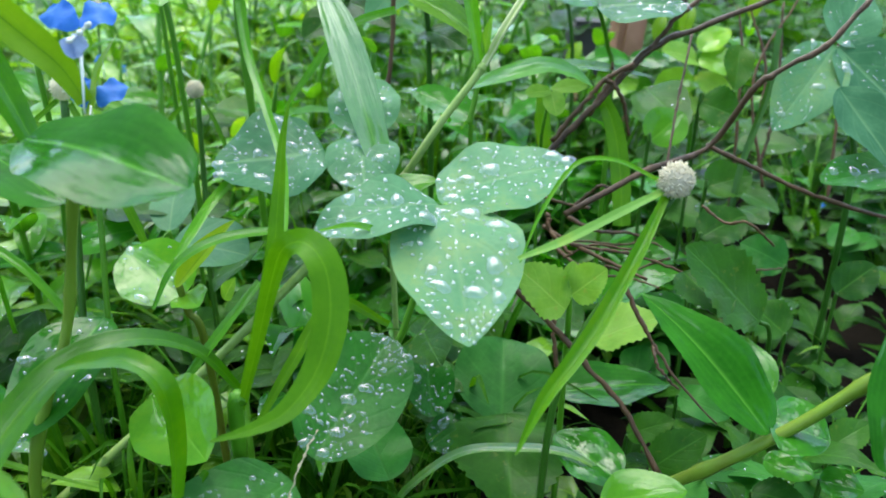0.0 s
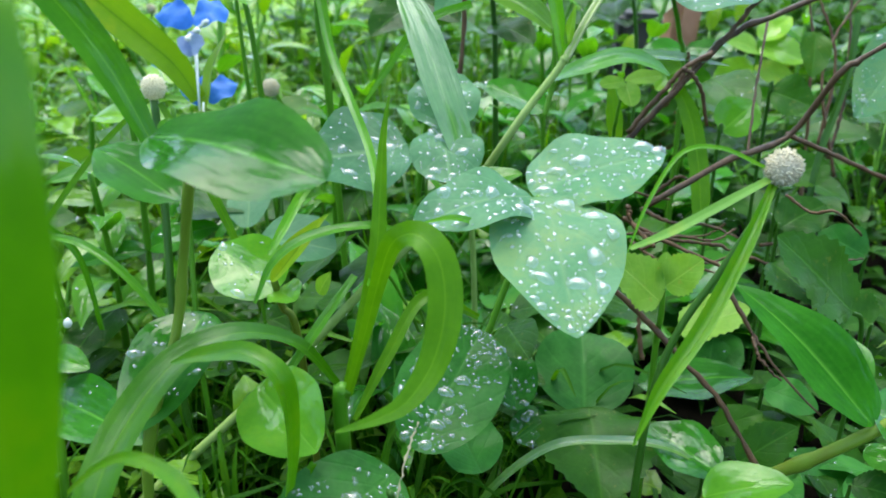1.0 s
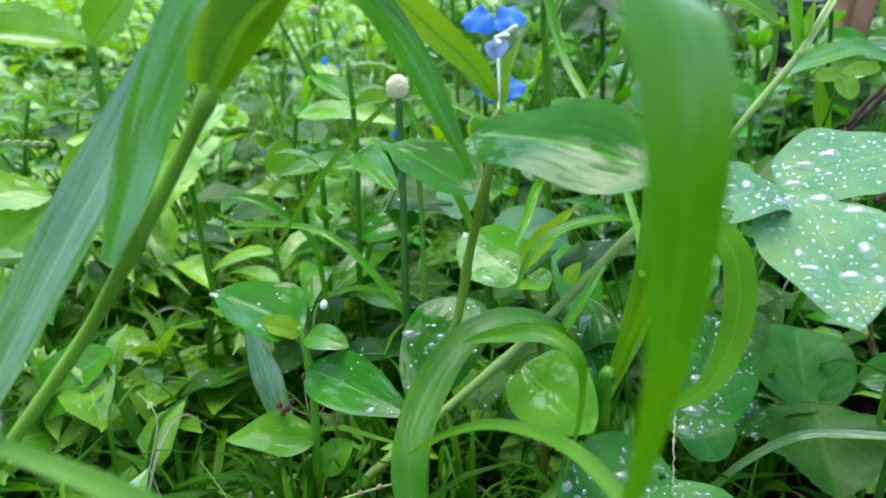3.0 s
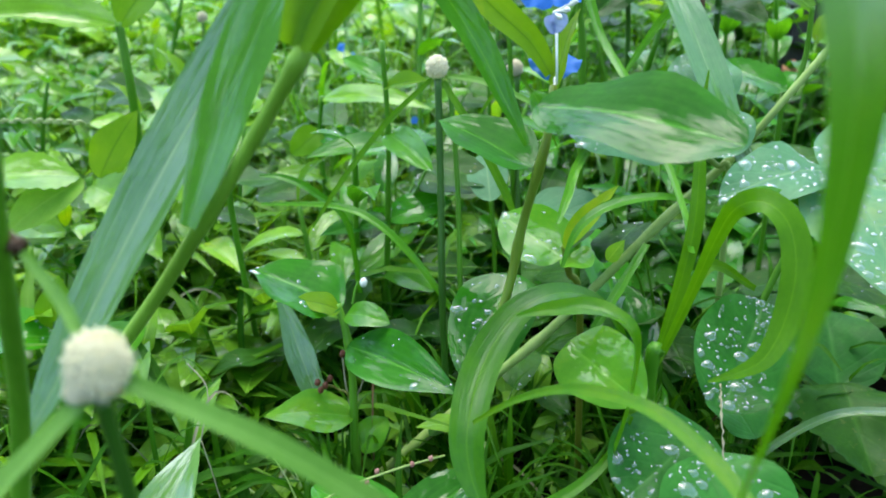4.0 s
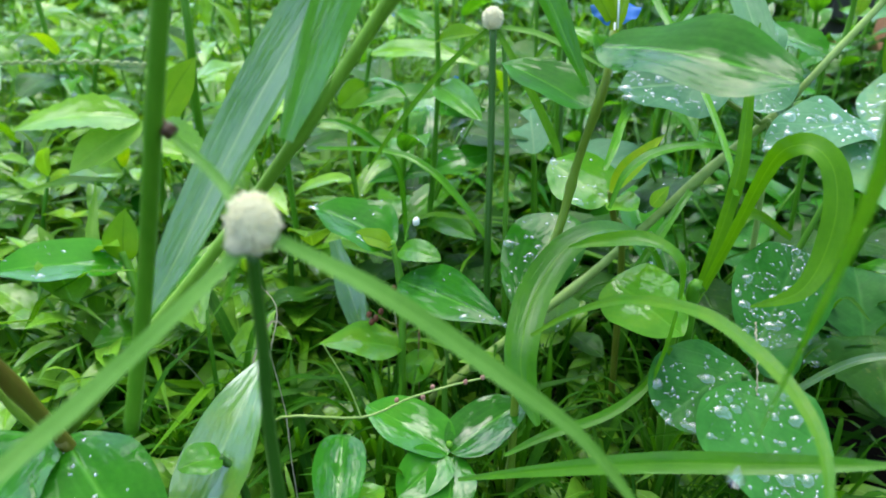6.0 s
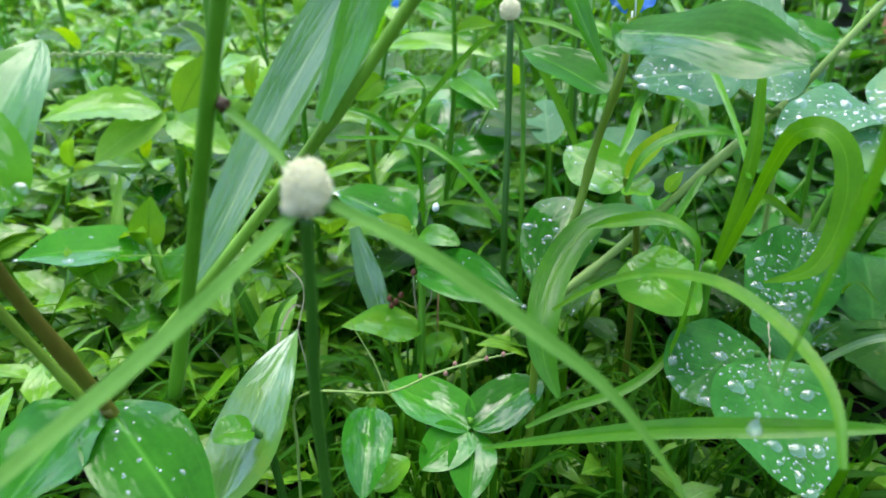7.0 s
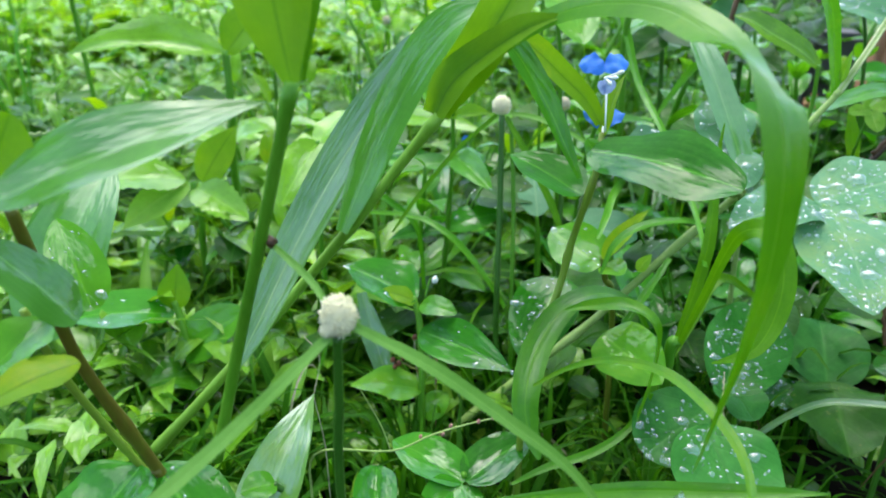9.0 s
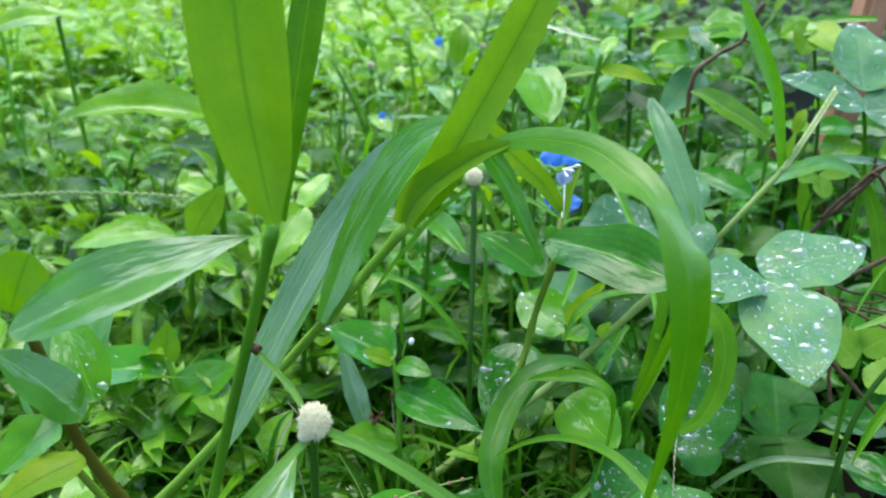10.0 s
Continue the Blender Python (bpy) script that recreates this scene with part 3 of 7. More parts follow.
leaf(p, (-0.0363, 0.1122, 0.0689), (-0.0251, 0.0838, 0.0531), 0.0307, (0.21, -0.41, 0.89), "clover", TRI_DARK, bend=0.06, fold=0.14, drops=130, size=1.05)
stem(p, [(-0.0336, 0.1150, 0.0688), (-0.0314, 0.1198, 0.0513), (-0.0289, 0.1223, 0.0339), (-0.0282, 0.1231, -0.0030)], 0.00080, 0.00105, STEM_DARK, name="leaf_stalk")

p = thing("dry_thread", (-0.0312, 0.1144, 0.0701), "pale dry flower stalk lying across a wet leaf", "stalk")
stem(p, [(-0.0285, 0.1331, 0.0723), (-0.0300, 0.1255, 0.0726), (-0.0312, 0.1150, 0.0713), (-0.0321, 0.1091, 0.0681)], 0.0002, 0.00016, DRY, name="stalk", wobble=0.5)

p = thing("herb", (0.0170, 0.1861, 0.0000), "low herb with dull green heart-shaped leaves near the soil", "herb")
leaf(p, (0.0178, 0.1790, 0.0383), (0.0198, 0.2070, 0.0509), 0.0312, (0.06, -0.42, 0.91), "round", TRI_DARK, bend=0.06, ripple=0.12)
leaf(p, (0.0190, 0.1802, 0.0407), (0.0185, 0.1495, 0.0318), 0.0351, (0.06, -0.28, 0.96), "broad", SERRATE, ripple=0.14, teeth=10)
leaf(p, (-0.0032, 0.1741, 0.0442), (-0.0051, 0.1915, 0.0556), 0.0150, (0.10, -0.54, 0.84), "round", TRI_DARK, bend=0.05, drops=50)
leaf(p, (-0.0139, 0.1469, 0.0451), (-0.0223, 0.1618, 0.0534), 0.0199, (0.32, -0.32, 0.89), "round", TRI_DARK, bend=0.05)
leaf(p, (-0.0040, 0.1704, 0.0364), (0.0078, 0.1776, 0.0400), 0.0135, (-0.08, -0.34, 0.94), "round", TRI_DARK, bend=0.05, drops=30)
stem(p, [(0.0178, 0.1792, 0.0387), (0.0174, 0.1863, 0.0230), (0.0173, 0.1884, -0.0030)], 0.00086, 0.00109, STEM_DARK)

p = thing("seed_grass", (-0.1470, 0.1472, 0.0000), "slanting pale-stemmed grass with a thin seed spike", "grass", "tall grasses")
stem(p, [(-0.1470, 0.1472, -0.0035), (-0.1230, 0.1583, 0.0140), (-0.0884, 0.1730, 0.0415), (-0.0673, 0.1800, 0.0594), (-0.0360, 0.1960, 0.0870), (-0.0110, 0.2085, 0.1074)], 0.00140, 0.00137, STEM_PALE, nodes=(.28, .52, .8,))
stem(p, [(-0.0115, 0.2085, 0.1070), (-0.0007, 0.2082, 0.1233), (0.0087, 0.2110, 0.1350), (0.0118, 0.2115, 0.1396)], 0.00118, 0.00110, STEM_PALE, nodes=(.9,))
seed_spike(p, [(0.0116, 0.2113, 0.1392), (0.0143, 0.2125, 0.1440), (0.0172, 0.2142, 0.1489), (0.0221, 0.2190, 0.1556), (0.0290, 0.2260, 0.1657)], 0.0011)
blade(p, [(0.0112, 0.2122, 0.1375), (0.0082, 0.2140, 0.1540), (0.0058, 0.2160, 0.1658), (0.0008, 0.2180, 0.1773), (-0.0048, 0.2200, 0.1887), (-0.0098, 0.2220, 0.1999)], [0.0030, 0.0040, 0.0046, 0.0056, 0.0050, 0.0010], (-0.35, -0.90, 0.25), FRESH, (-0.30, -0.90, 0.26), fold=0.4)
leaf(p, (0.0118, 0.2122, 0.1420), (0.0138, 0.2130, 0.1530), 0.0030, (-0.40, -0.85, 0.30), "lance", FIELD, fold=0.5)
blade(p, [(0.0070, 0.2105, 0.1330), (0.0163, 0.2220, 0.1334), (0.0311, 0.2320, 0.1352), (0.0417, 0.2360, 0.1322), (0.0484, 0.2380, 0.1275)], [0.0026, 0.0062, 0.0078, 0.0060, 0.0008], (-0.03, -0.57, 0.82), GLOSSY, (-0.14, -0.56, 0.82), fold=0.3)
blade(p, [(0.0370, 0.2420, 0.1340), (0.0535, 0.2500, 0.1313), (0.0726, 0.2550, 0.1269)], [0.0045, 0.0048, 0.0006], (0.0, -0.57, 0.82), SHEEN)
blade(p, [(0.0109, 0.2382, 0.1425), (0.0040, 0.2395, 0.1487), (-0.0062, 0.2420, 0.1545), (-0.0140, 0.2435, 0.1590), (-0.0205, 0.2450, 0.1600)], [0.0034, 0.0082, 0.0102, 0.0075, 0.0008], (-0.04, -0.74, 0.67), FIELD, (0.03, -0.62, 0.78), fold=0.4)
stem(p, [(0.0109, 0.2382, 0.1430), (0.0111, 0.2380, 0.1277), (0.0084, 0.2360, 0.1153)], 0.0008, 0.0009, STEM, name="leaf_stalk")
blade(p, [(-0.0149, 0.1918, 0.1083), (-0.0187, 0.2002, 0.1168), (-0.0237, 0.2110, 0.1305), (-0.0301, 0.2237, 0.1460), (-0.0349, 0.2322, 0.1547), (-0.0366, 0.2365, 0.1591)], [0.0054, 0.0075, 0.0109, 0.0105, 0.0069, 0.0021], (0.05, -0.58, 0.81), SILVER, (0.10, -0.66, 0.74), label="silvery wet blade")
blade(p, [(-0.0150, 0.2403, 0.1508), (-0.0254, 0.2369, 0.1483), (-0.0342, 0.2343, 0.1427), (-0.0431, 0.2291, 0.1315), (-0.0488, 0.2234, 0.1240)], [0.0026, 0.0026, 0.0029, 0.0021, 0.0009], (0.08, -0.92, 0.39), FRESH, (0.18, -0.86, 0.47))

p = thing("curled_grass", (-0.0467, 0.1348, 0.0000), "bright grass tuft with one blade curled right over", "grass", "tall grasses")
blade(p, [(-0.0433, 0.1293, 0.0830), (-0.0387, 0.1294, 0.0976), (-0.0344, 0.1296, 0.1121), (-0.0312, 0.1288, 0.1199), (-0.0263, 0.1266, 0.1223), (-0.0222, 0.1229, 0.1191), (-0.0210, 0.1183, 0.1115), (-0.0231, 0.1132, 0.1030), (-0.0278, 0.1066, 0.0984), (-0.0331, 0.1028, 0.0973), (-0.0397, 0.0986, 0.0978)], [0.0018, 0.0024, 0.0036, 0.0046, 0.006, 0.0068, 0.007, 0.006, 0.0038, 0.0025, 0.0004], (0.24, -0.75, 0.61), GRASS, (0.23, -0.64, 0.74), fold=0.15, label="blade curled over in an arch")
blade(p, [(-0.0445, 0.1302, 0.0804), (-0.0402, 0.1351, 0.0954), (-0.0367, 0.1409, 0.1103), (-0.0357, 0.1480, 0.1231), (-0.0350, 0.1541, 0.1339), (-0.0337, 0.1588, 0.1417)], [0.0020, 0.0032, 0.0039, 0.0029, 0.0016, 0.0004], (0.24, -0.75, 0.62), GRASS, (0.20, -0.92, 0.34))
blade(p, [(-0.0377, 0.1366, 0.1057), (-0.0374, 0.1548, 0.1093), (-0.0418, 0.1816, 0.1196), (-0.0486, 0.1977, 0.1305), (-0.0559, 0.2138, 0.1412), (-0.0602, 0.2269, 0.1552), (-0.0628, 0.2355, 0.1640)], [0.0017, 0.0018, 0.0024, 0.0025, 0.0026, 0.0033, 0.0027], (0.21, -0.83, 0.51), FRESH, (0.25, -0.95, 0.18))
blade(p, [(-0.0271, 0.1468, 0.1159), (-0.0195, 0.1501, 0.1158), (-0.0122, 0.1526, 0.1117), (-0.0032, 0.1528, 0.1051), (0.0021, 0.1520, 0.1011)], [0.0004, 0.0017, 0.0020, 0.0012, 0.0003], (0.09, -0.60, 0.79), FRESH, (0.00, -0.58, 0.81))
stem(p, [(-0.0438, 0.1307, 0.0838), (-0.0456, 0.1300, 0.0751), (-0.0462, 0.1298, -0.0030)], 0.00184, 0.00163, STEM)
blade(p, [(-0.0572, 0.2001, 0.1118), (-0.0625, 0.1873, 0.1080), (-0.0653, 0.1742, 0.1036), (-0.0678, 0.1666, 0.0992)], [0.0026, 0.0028, 0.0027, 0.0014], (0.25, -0.80, 0.55), FRESH, (0.29, -0.74, 0.60))
blade(p, [(-0.0665, 0.1461, 0.0965), (-0.0625, 0.1520, 0.1044), (-0.0541, 0.1579, 0.1085), (-0.0410, 0.1627, 0.1088), (-0.0302, 0.1649, 0.1049)], [0.0009, 0.0021, 0.0029, 0.0023, 0.0005], (-0.02, -0.59, 0.81), FRESH, (-0.11, -0.61, 0.78))

p = thing("arching_grass", (-0.0476, 0.1377, 0.0000), "grass clump with broad blades arching down, wet sheen", "grass", "tall grasses")
blade(p, [(-0.0490, 0.1465, 0.0735), (-0.0560, 0.1415, 0.0885), (-0.0660, 0.1334, 0.0968), (-0.0760, 0.1240, 0.0968), (-0.0830, 0.1120, 0.0905), (-0.0851, 0.0986, 0.0839), (-0.0839, 0.0922, 0.0777), (-0.0803, 0.0866, 0.0722)], [0.0017, 0.0036, 0.0052, 0.0072, 0.0085, 0.0076, 0.0060, 0.0010], (-0.05, -0.44, 0.90), ARCH, (0.05, -0.43, 0.90), label="broad arching blade with wet sheen")
blade(p, [(-0.0550, 0.1126, 0.0661), (-0.0516, 0.1121, 0.0841), (-0.0518, 0.1123, 0.0986), (-0.0587, 0.1154, 0.1030), (-0.0692, 0.1187, 0.1006), (-0.0762, 0.1197, 0.0979)], [0.0045, 0.0060, 0.0062, 0.0050, 0.0035, 0.0006], [(0.97, -0.22, 0.05), (0.97, -0.22, 0.10), (0.90, -0.30, 0.35), (0.40, -0.50, 0.75), (0.30, -0.53, 0.79)], ARCH, fold=0.3)
leaf(p, (-0.0648, 0.1352, 0.0815), (-0.0483, 0.1169, 0.0776), 0.0195, (-0.23, -0.40, 0.89), "broad", FRESH, bend=0.05, fold=0.15)
leaf(p, (-0.0784, 0.1462, 0.0943), (-0.0880, 0.1190, 0.0803), 0.0212, (-0.05, -0.44, 0.90), "broad", WET_FILM, bend=0.06, drops=40)
stem(p, [(-0.0490, 0.1465, 0.0735), (-0.0482, 0.1440, 0.0680), (-0.0474, 0.1400, 0.0560), (-0.0471, 0.1353, -0.0030)], 0.00128, 0.00157, STEM)
blade(p, [(-0.0504, 0.1212, 0.0712), (-0.0564, 0.1115, 0.0657), (-0.0658, 0.1028, 0.0631), (-0.0788, 0.0945, 0.0627), (-0.0875, 0.0871, 0.0624)], [0.0016, 0.0022, 0.0026, 0.0022, 0.0008], (-0.07, -0.59, 0.80), ARCH, (0.07, -0.51, 0.86))
blade(p, [(-0.0448, 0.1584, 0.0973), (-0.0523, 0.1474, 0.0897), (-0.0593, 0.1386, 0.0816)], [0.0018, 0.0026, 0.0020], (-0.10, -0.80, 0.59), FRESH, (-0.06, -0.77, 0.63))
blade(p, [(-0.0143, 0.1666, 0.0803), (-0.0277, 0.1628, 0.0889), (-0.0372, 0.1502, 0.0786), (-0.0445, 0.1398, 0.0678)], [0.0016, 0.0034, 0.0032, 0.0014], (-0.20, -0.78, 0.59), GRASS, (-0.13, -0.74, 0.66))
blade(p, [(-0.0825, 0.0885, 0.0937), (-0.0742, 0.0852, 0.1020), (-0.0649, 0.0793, 0.1092), (-0.0546, 0.0708, 0.1130), (-0.0474, 0.0619, 0.1125), (-0.0428, 0.0529, 0.1107), (-0.0411, 0.0452, 0.1083), (-0.0417, 0.0376, 0.1046)], [0.0007, 0.0013, 0.0018, 0.0023, 0.0024, 0.0020, 0.0016, 0.0011], (0.02, -0.66, 0.75), ARCH, (-0.19, -0.56, 0.81), label="thin blade bowed towards the viewer")
blade(p, [(-0.0954, 0.0732, 0.0679), (-0.0790, 0.0709, 0.0749), (-0.0587, 0.0684, 0.0822), (-0.0403, 0.0664, 0.0865), (-0.0278, 0.0664, 0.0881), (-0.0192, 0.0663, 0.0891)], [0.0007, 0.0024, 0.0041, 0.0038, 0.0023, 0.0003], (0.06, -0.52, 0.85), ARCH, (-0.22, -0.53, 0.82), label="flat-lying pointed blade")

p = thing("dayflower", (-0.0909, 0.1165, 0.0000), "blue-flowered dayflower with jointed stem and glossy wet leaves", "dayflower", "dayflowers")
stem(p, [(-0.0689, 0.1397, 0.1432), (-0.0696, 0.1356, 0.1392), (-0.0703, 0.1316, 0.1330), (-0.0754, 0.1326, 0.1138), (-0.0785, 0.1302, 0.0992), (-0.0871, 0.1196, 0.0670), (-0.0897, 0.1164, -0.0030)], 0.00082, 0.00121, STEM_OLIVE, nodes=(.38, .57, .78,))
leaf(p, (-0.0719, 0.1223, 0.1438), (-0.0375, 0.1018, 0.1423), 0.0205, (-0.17, -0.35, 0.92), "round", WET_FILM, bend=0.06, fold=0.18, ripple=0.14, label="glossy leaf with films of water")
leaf(p, (-0.0731, 0.1315, 0.1281), (-0.0952, 0.1456, 0.1345), 0.0166, (0.09, -0.29, 0.95), "lance", WET_FILM, fold=0.25)
blade(p, [(-0.0742, 0.1319, 0.1327), (-0.0786, 0.1345, 0.1417), (-0.0831, 0.1370, 0.1508), (-0.0884, 0.1382, 0.1599), (-0.0945, 0.1375, 0.1683), (-0.1046, 0.1343, 0.1724), (-0.1092, 0.1317, 0.1731)], [0.0012, 0.0042, 0.0062, 0.0072, 0.0075, 0.0040, 0.0006], (0.13, -0.70, 0.70), FRESH, (0.26, -0.62, 0.74), fold=0.5, label="channelled upper leaf")
blade(p, [(-0.0694, 0.1407, 0.1457), (-0.0736, 0.1421, 0.1523), (-0.0798, 0.1428, 0.1582), (-0.0873, 0.1427, 0.1654), (-0.0944, 0.1432, 0.1711), (-0.0988, 0.1422, 0.1753)], [0.0030, 0.0056, 0.0070, 0.0072, 0.0055, 0.0010], (0.12, -0.78, 0.61), YOUNG, (0.26, -0.82, 0.51), fold=0.4)
leaf(p, (-0.0686, 0.1395, 0.1421), (-0.0633, 0.1476, 0.1581), 0.0060, (-0.72, -0.49, 0.49), "lance", YOUNG, name="spathe")
leaf(p, (-0.0695, 0.1299, 0.1377), (-0.0729, 0.1303, 0.1445), 0.0055, (0.55, -0.77, 0.32), "round", FRESH, bend=0.1, name="spathe")
flower = part("flower", mesh_of("flower", *tube(np.array([(-0.0681, 0.1367, 0.1444), (-0.0684, 0.1409, 0.1555)]) - np.array(p.location), [0.0002, 0.00035])), WHITE, p, "blue two-petalled flower on a white stalk")
petal(flower, p, (-0.0694, 0.1436, 0.1591), (-0.0766, 0.1463, 0.1633), 0.0056, (-0.02, -0.79, 0.61), BLUE, label="")
petal(flower, p, (-0.0691, 0.1438, 0.1593), (-0.0629, 0.1489, 0.1628), 0.0056, (-0.02, -0.79, 0.61), BLUE, label="")
petal(flower, p, (-0.0686, 0.1393, 0.1544), (-0.0672, 0.1399, 0.1594), 0.0035, (-0.02, -0.78, 0.63), PALE_BLUE, label="small pale lower petal")
petal(flower, p, (-0.0689, 0.1391, 0.1542), (-0.0706, 0.1389, 0.1588), 0.0020, (-0.02, -0.78, 0.63), PALE_BLUE, label="")
part("stamen", mesh_of("stamen", *tube(spline(np.array([(-0.0690, 0.1421, 0.1582), (-0.0659, 0.1369, 0.1594)]) - np.array(p.location), 6), [0.0003] * 5 + [0.0006, 0.0004])), WHITE, flower)
part("stamen", mesh_of("stamen", *tube(spline(np.array([(-0.0690, 0.1421, 0.1582), (-0.0643, 0.1379, 0.1608)]) - np.array(p.location), 6), [0.0003] * 5 + [0.0006, 0.0004])), WHITE, flower)
part("stamen", mesh_of("stamen", *tube(spline(np.array([(-0.0690, 0.1421, 0.1582), (-0.0675, 0.1349, 0.1581)]) - np.array(p.location), 6), [0.0003] * 5 + [0.0006, 0.0004])), WHITE, flower)
flower = part("flower", mesh_of("flower", *tube(np.array([(-0.0689, 0.1347, 0.1343), (-0.0686, 0.1411, 0.1449)]) - np.array(p.location), [0.0003, 0.0003])), WHITE, p, "blue flower half hidden in its leafy sheath")
petal(flower, p, (-0.0695, 0.1416, 0.1442), (-0.0733, 0.1478, 0.1497), 0.0048, (-0.02, -0.76, 0.65), BLUE, label="")
petal(flower, p, (-0.0677, 0.1421, 0.1444), (-0.0639, 0.1492, 0.1485), 0.0048, (-0.02, -0.76, 0.65), BLUE, label="")
leaf(p, (-0.0661, 0.1626, 0.0909), (-0.0835, 0.1747, 0.0983), 0.0205, (0.05, -0.47, 0.88), "broad", FRESH, bend=0.06, drops=20)
leaf(p, (-0.0770, 0.1896, 0.0939), (-0.0537, 0.1819, 0.0930), 0.0230, (-0.06, -0.30, 0.95), "broad", TRI, bend=0.06)
leaf(p, (-0.0659, 0.1592, 0.0953), (-0.0517, 0.1691, 0.1095), 0.0065, (-0.34, -0.57, 0.74), "lance", YOUNG, bend=0.06, fold=0.4)
leaf(p, (-0.0649, 0.1613, 0.0923), (-0.0589, 0.1536, 0.0929), 0.0095, (-0.26, -0.13, 0.96), "broad", FRESH, bend=0.05)
stem(p, [(-0.0659, 0.1613, 0.0949), (-0.0645, 0.1610, 0.0872), (-0.0613, 0.1609, 0.0748), (-0.0604, 0.1609, -0.0030)], 0.00091, 0.00111, STEM_BROWN)
leaf(p, (-0.0545, 0.1594, 0.0917), (-0.0504, 0.1580, 0.0986), 0.0042, (-0.47, -0.88, 0.10), "lance", YELLOWISH, bend=0.05)

p = thing("globe_sedge", (0.0255, 0.1433, 0.0000), "sedge with a tan bristly globe head and long leafy bracts", "sedge", "globe sedges")
floret_head(p, (0.0497, 0.1476, 0.1271), 0.00398, TAN, "round head of packed cream florets", 1.05, 80)
stem(p, [(0.0492, 0.1471, 0.1237), (0.0402, 0.1470, 0.1044), (0.0306, 0.1459, 0.0856), (0.0255, 0.1433, 0.0610), (0.0240, 0.1425, -0.0030)], 0.00085, 0.00097, STEM_DARK, name="stalk")
blade(p, [(0.0472, 0.1468, 0.1252), (0.0368, 0.1402, 0.1230), (0.0243, 0.1332, 0.1197), (0.0146, 0.1280, 0.1181)], [0.0015, 0.0020, 0.0020, 0.0009], (-0.22, -0.75, 0.62), BRACT, (-0.11, -0.73, 0.67), name="bract")
blade(p, [(0.0477, 0.1463, 0.1244), (0.0395, 0.1353, 0.1149), (0.0290, 0.1233, 0.1034), (0.0194, 0.1141, 0.0954), (0.0134, 0.1071, 0.0876)], [0.0017, 0.0030, 0.0036, 0.0028, 0.0004], (-0.25, -0.81, 0.53), ARCH, (-0.10, -0.68, 0.72), fold=0.9, name="bract")
blade(p, [(0.0460, 0.1477, 0.1272), (0.0366, 0.1485, 0.1314), (0.0278, 0.1463, 0.1313), (0.0205, 0.1403, 0.1233), (0.0157, 0.1348, 0.1139)], [0.0008, 0.0010, 0.0010, 0.0008, 0.0003], (-0.22, -0.77, 0.60), FRESH, (-0.10, -0.74, 0.66), name="bract")

p = thing("globe_sedge", (-0.1035, 0.1790, 0.0000), "slim sedge with a white globe head and spreading bracts", "sedge", "globe sedges")
floret_head(p, (-0.1041, 0.2002, 0.1352), 0.00355, CREAM, "round head of packed cream florets", 1.05, 86)
stem(p, [(-0.1038, 0.1986, 0.1320), (-0.1035, 0.1904, 0.1005), (-0.1035, 0.1790, 0.0585), (-0.1035, 0.1756, -0.0030)], 0.00110, 0.00118, STEM_DARK, name="stalk")
blade(p, [(-0.1056, 0.1983, 0.1321), (-0.1194, 0.1932, 0.1204), (-0.1338, 0.1866, 0.1037), (-0.1434, 0.1824, 0.0902)], [0.0014, 0.0018, 0.0018, 0.0007], (0.17, -0.82, 0.55), GRASS, (0.25, -0.73, 0.63), name="bract")
blade(p, [(-0.1010, 0.1995, 0.1327), (-0.0904, 0.1983, 0.1311), (-0.0786, 0.1948, 0.1268), (-0.0687, 0.1918, 0.1219)], [0.0015, 0.0020, 0.0018, 0.0005], (0.09, -0.76, 0.64), BRACT, (0.02, -0.75, 0.66), name="bract")
blade(p, [(-0.1023, 0.1985, 0.1313), (-0.0933, 0.1905, 0.1192), (-0.0838, 0.1830, 0.1034), (-0.0778, 0.1779, 0.0894)], [0.0017, 0.0025, 0.0027, 0.0008], (0.12, -0.86, 0.49), GRASS, (0.05, -0.80, 0.60), name="bract")
stem(p, [(-0.1010, 0.2032, 0.1288), (-0.0989, 0.1949, 0.0988), (-0.0981, 0.1824, 0.0566), (-0.0979, 0.1787, -0.0030)], 0.00078, 0.00092, STEM, name="stalk")

p = thing("globe_sedge", (-0.1144, 0.0363, 0.0000), "near sedge with a cream globe head and three long bracts", "sedge", "globe sedges")
floret_head(p, (-0.1101, 0.0341, 0.1432), 0.0032, CREAM, "egg-shaped head of packed cream florets", 1.22, 93)
stem(p, [(-0.1104, 0.0335, 0.1398), (-0.1118, 0.0347, 0.1266), (-0.1144, 0.0363, 0.0964), (-0.1152, 0.0368, -0.0030)], 0.00079, 0.00095, STEM_DARK, name="stalk")
floret_head(p, (-0.1113, 0.0320, 0.1417), 0.00140, CREAM, "small side cluster of florets", 1.0, 9)
blade(p, [(-0.1109, 0.0317, 0.1410), (-0.1192, 0.0231, 0.1338), (-0.1273, 0.0149, 0.1274), (-0.1370, 0.0061, 0.1204), (-0.1487, -0.0041, 0.1114)], [0.0017, 0.0023, 0.0026, 0.0024, 0.0005], (0.20, -0.40, 0.89), BRACT, (0.30, -0.24, 0.92), name="bract")
blade(p, [(-0.1076, 0.0339, 0.1416), (-0.0956, 0.0350, 0.1344), (-0.0831, 0.0360, 0.1242), (-0.0724, 0.0368, 0.1144), (-0.0638, 0.0362, 0.1026), (-0.0597, 0.0356, 0.0951)], [0.0017, 0.0027, 0.0028, 0.0020, 0.0010, 0.0003], (0.14, -0.44, 0.89), BRACT, (-0.04, -0.34, 0.94), name="bract")
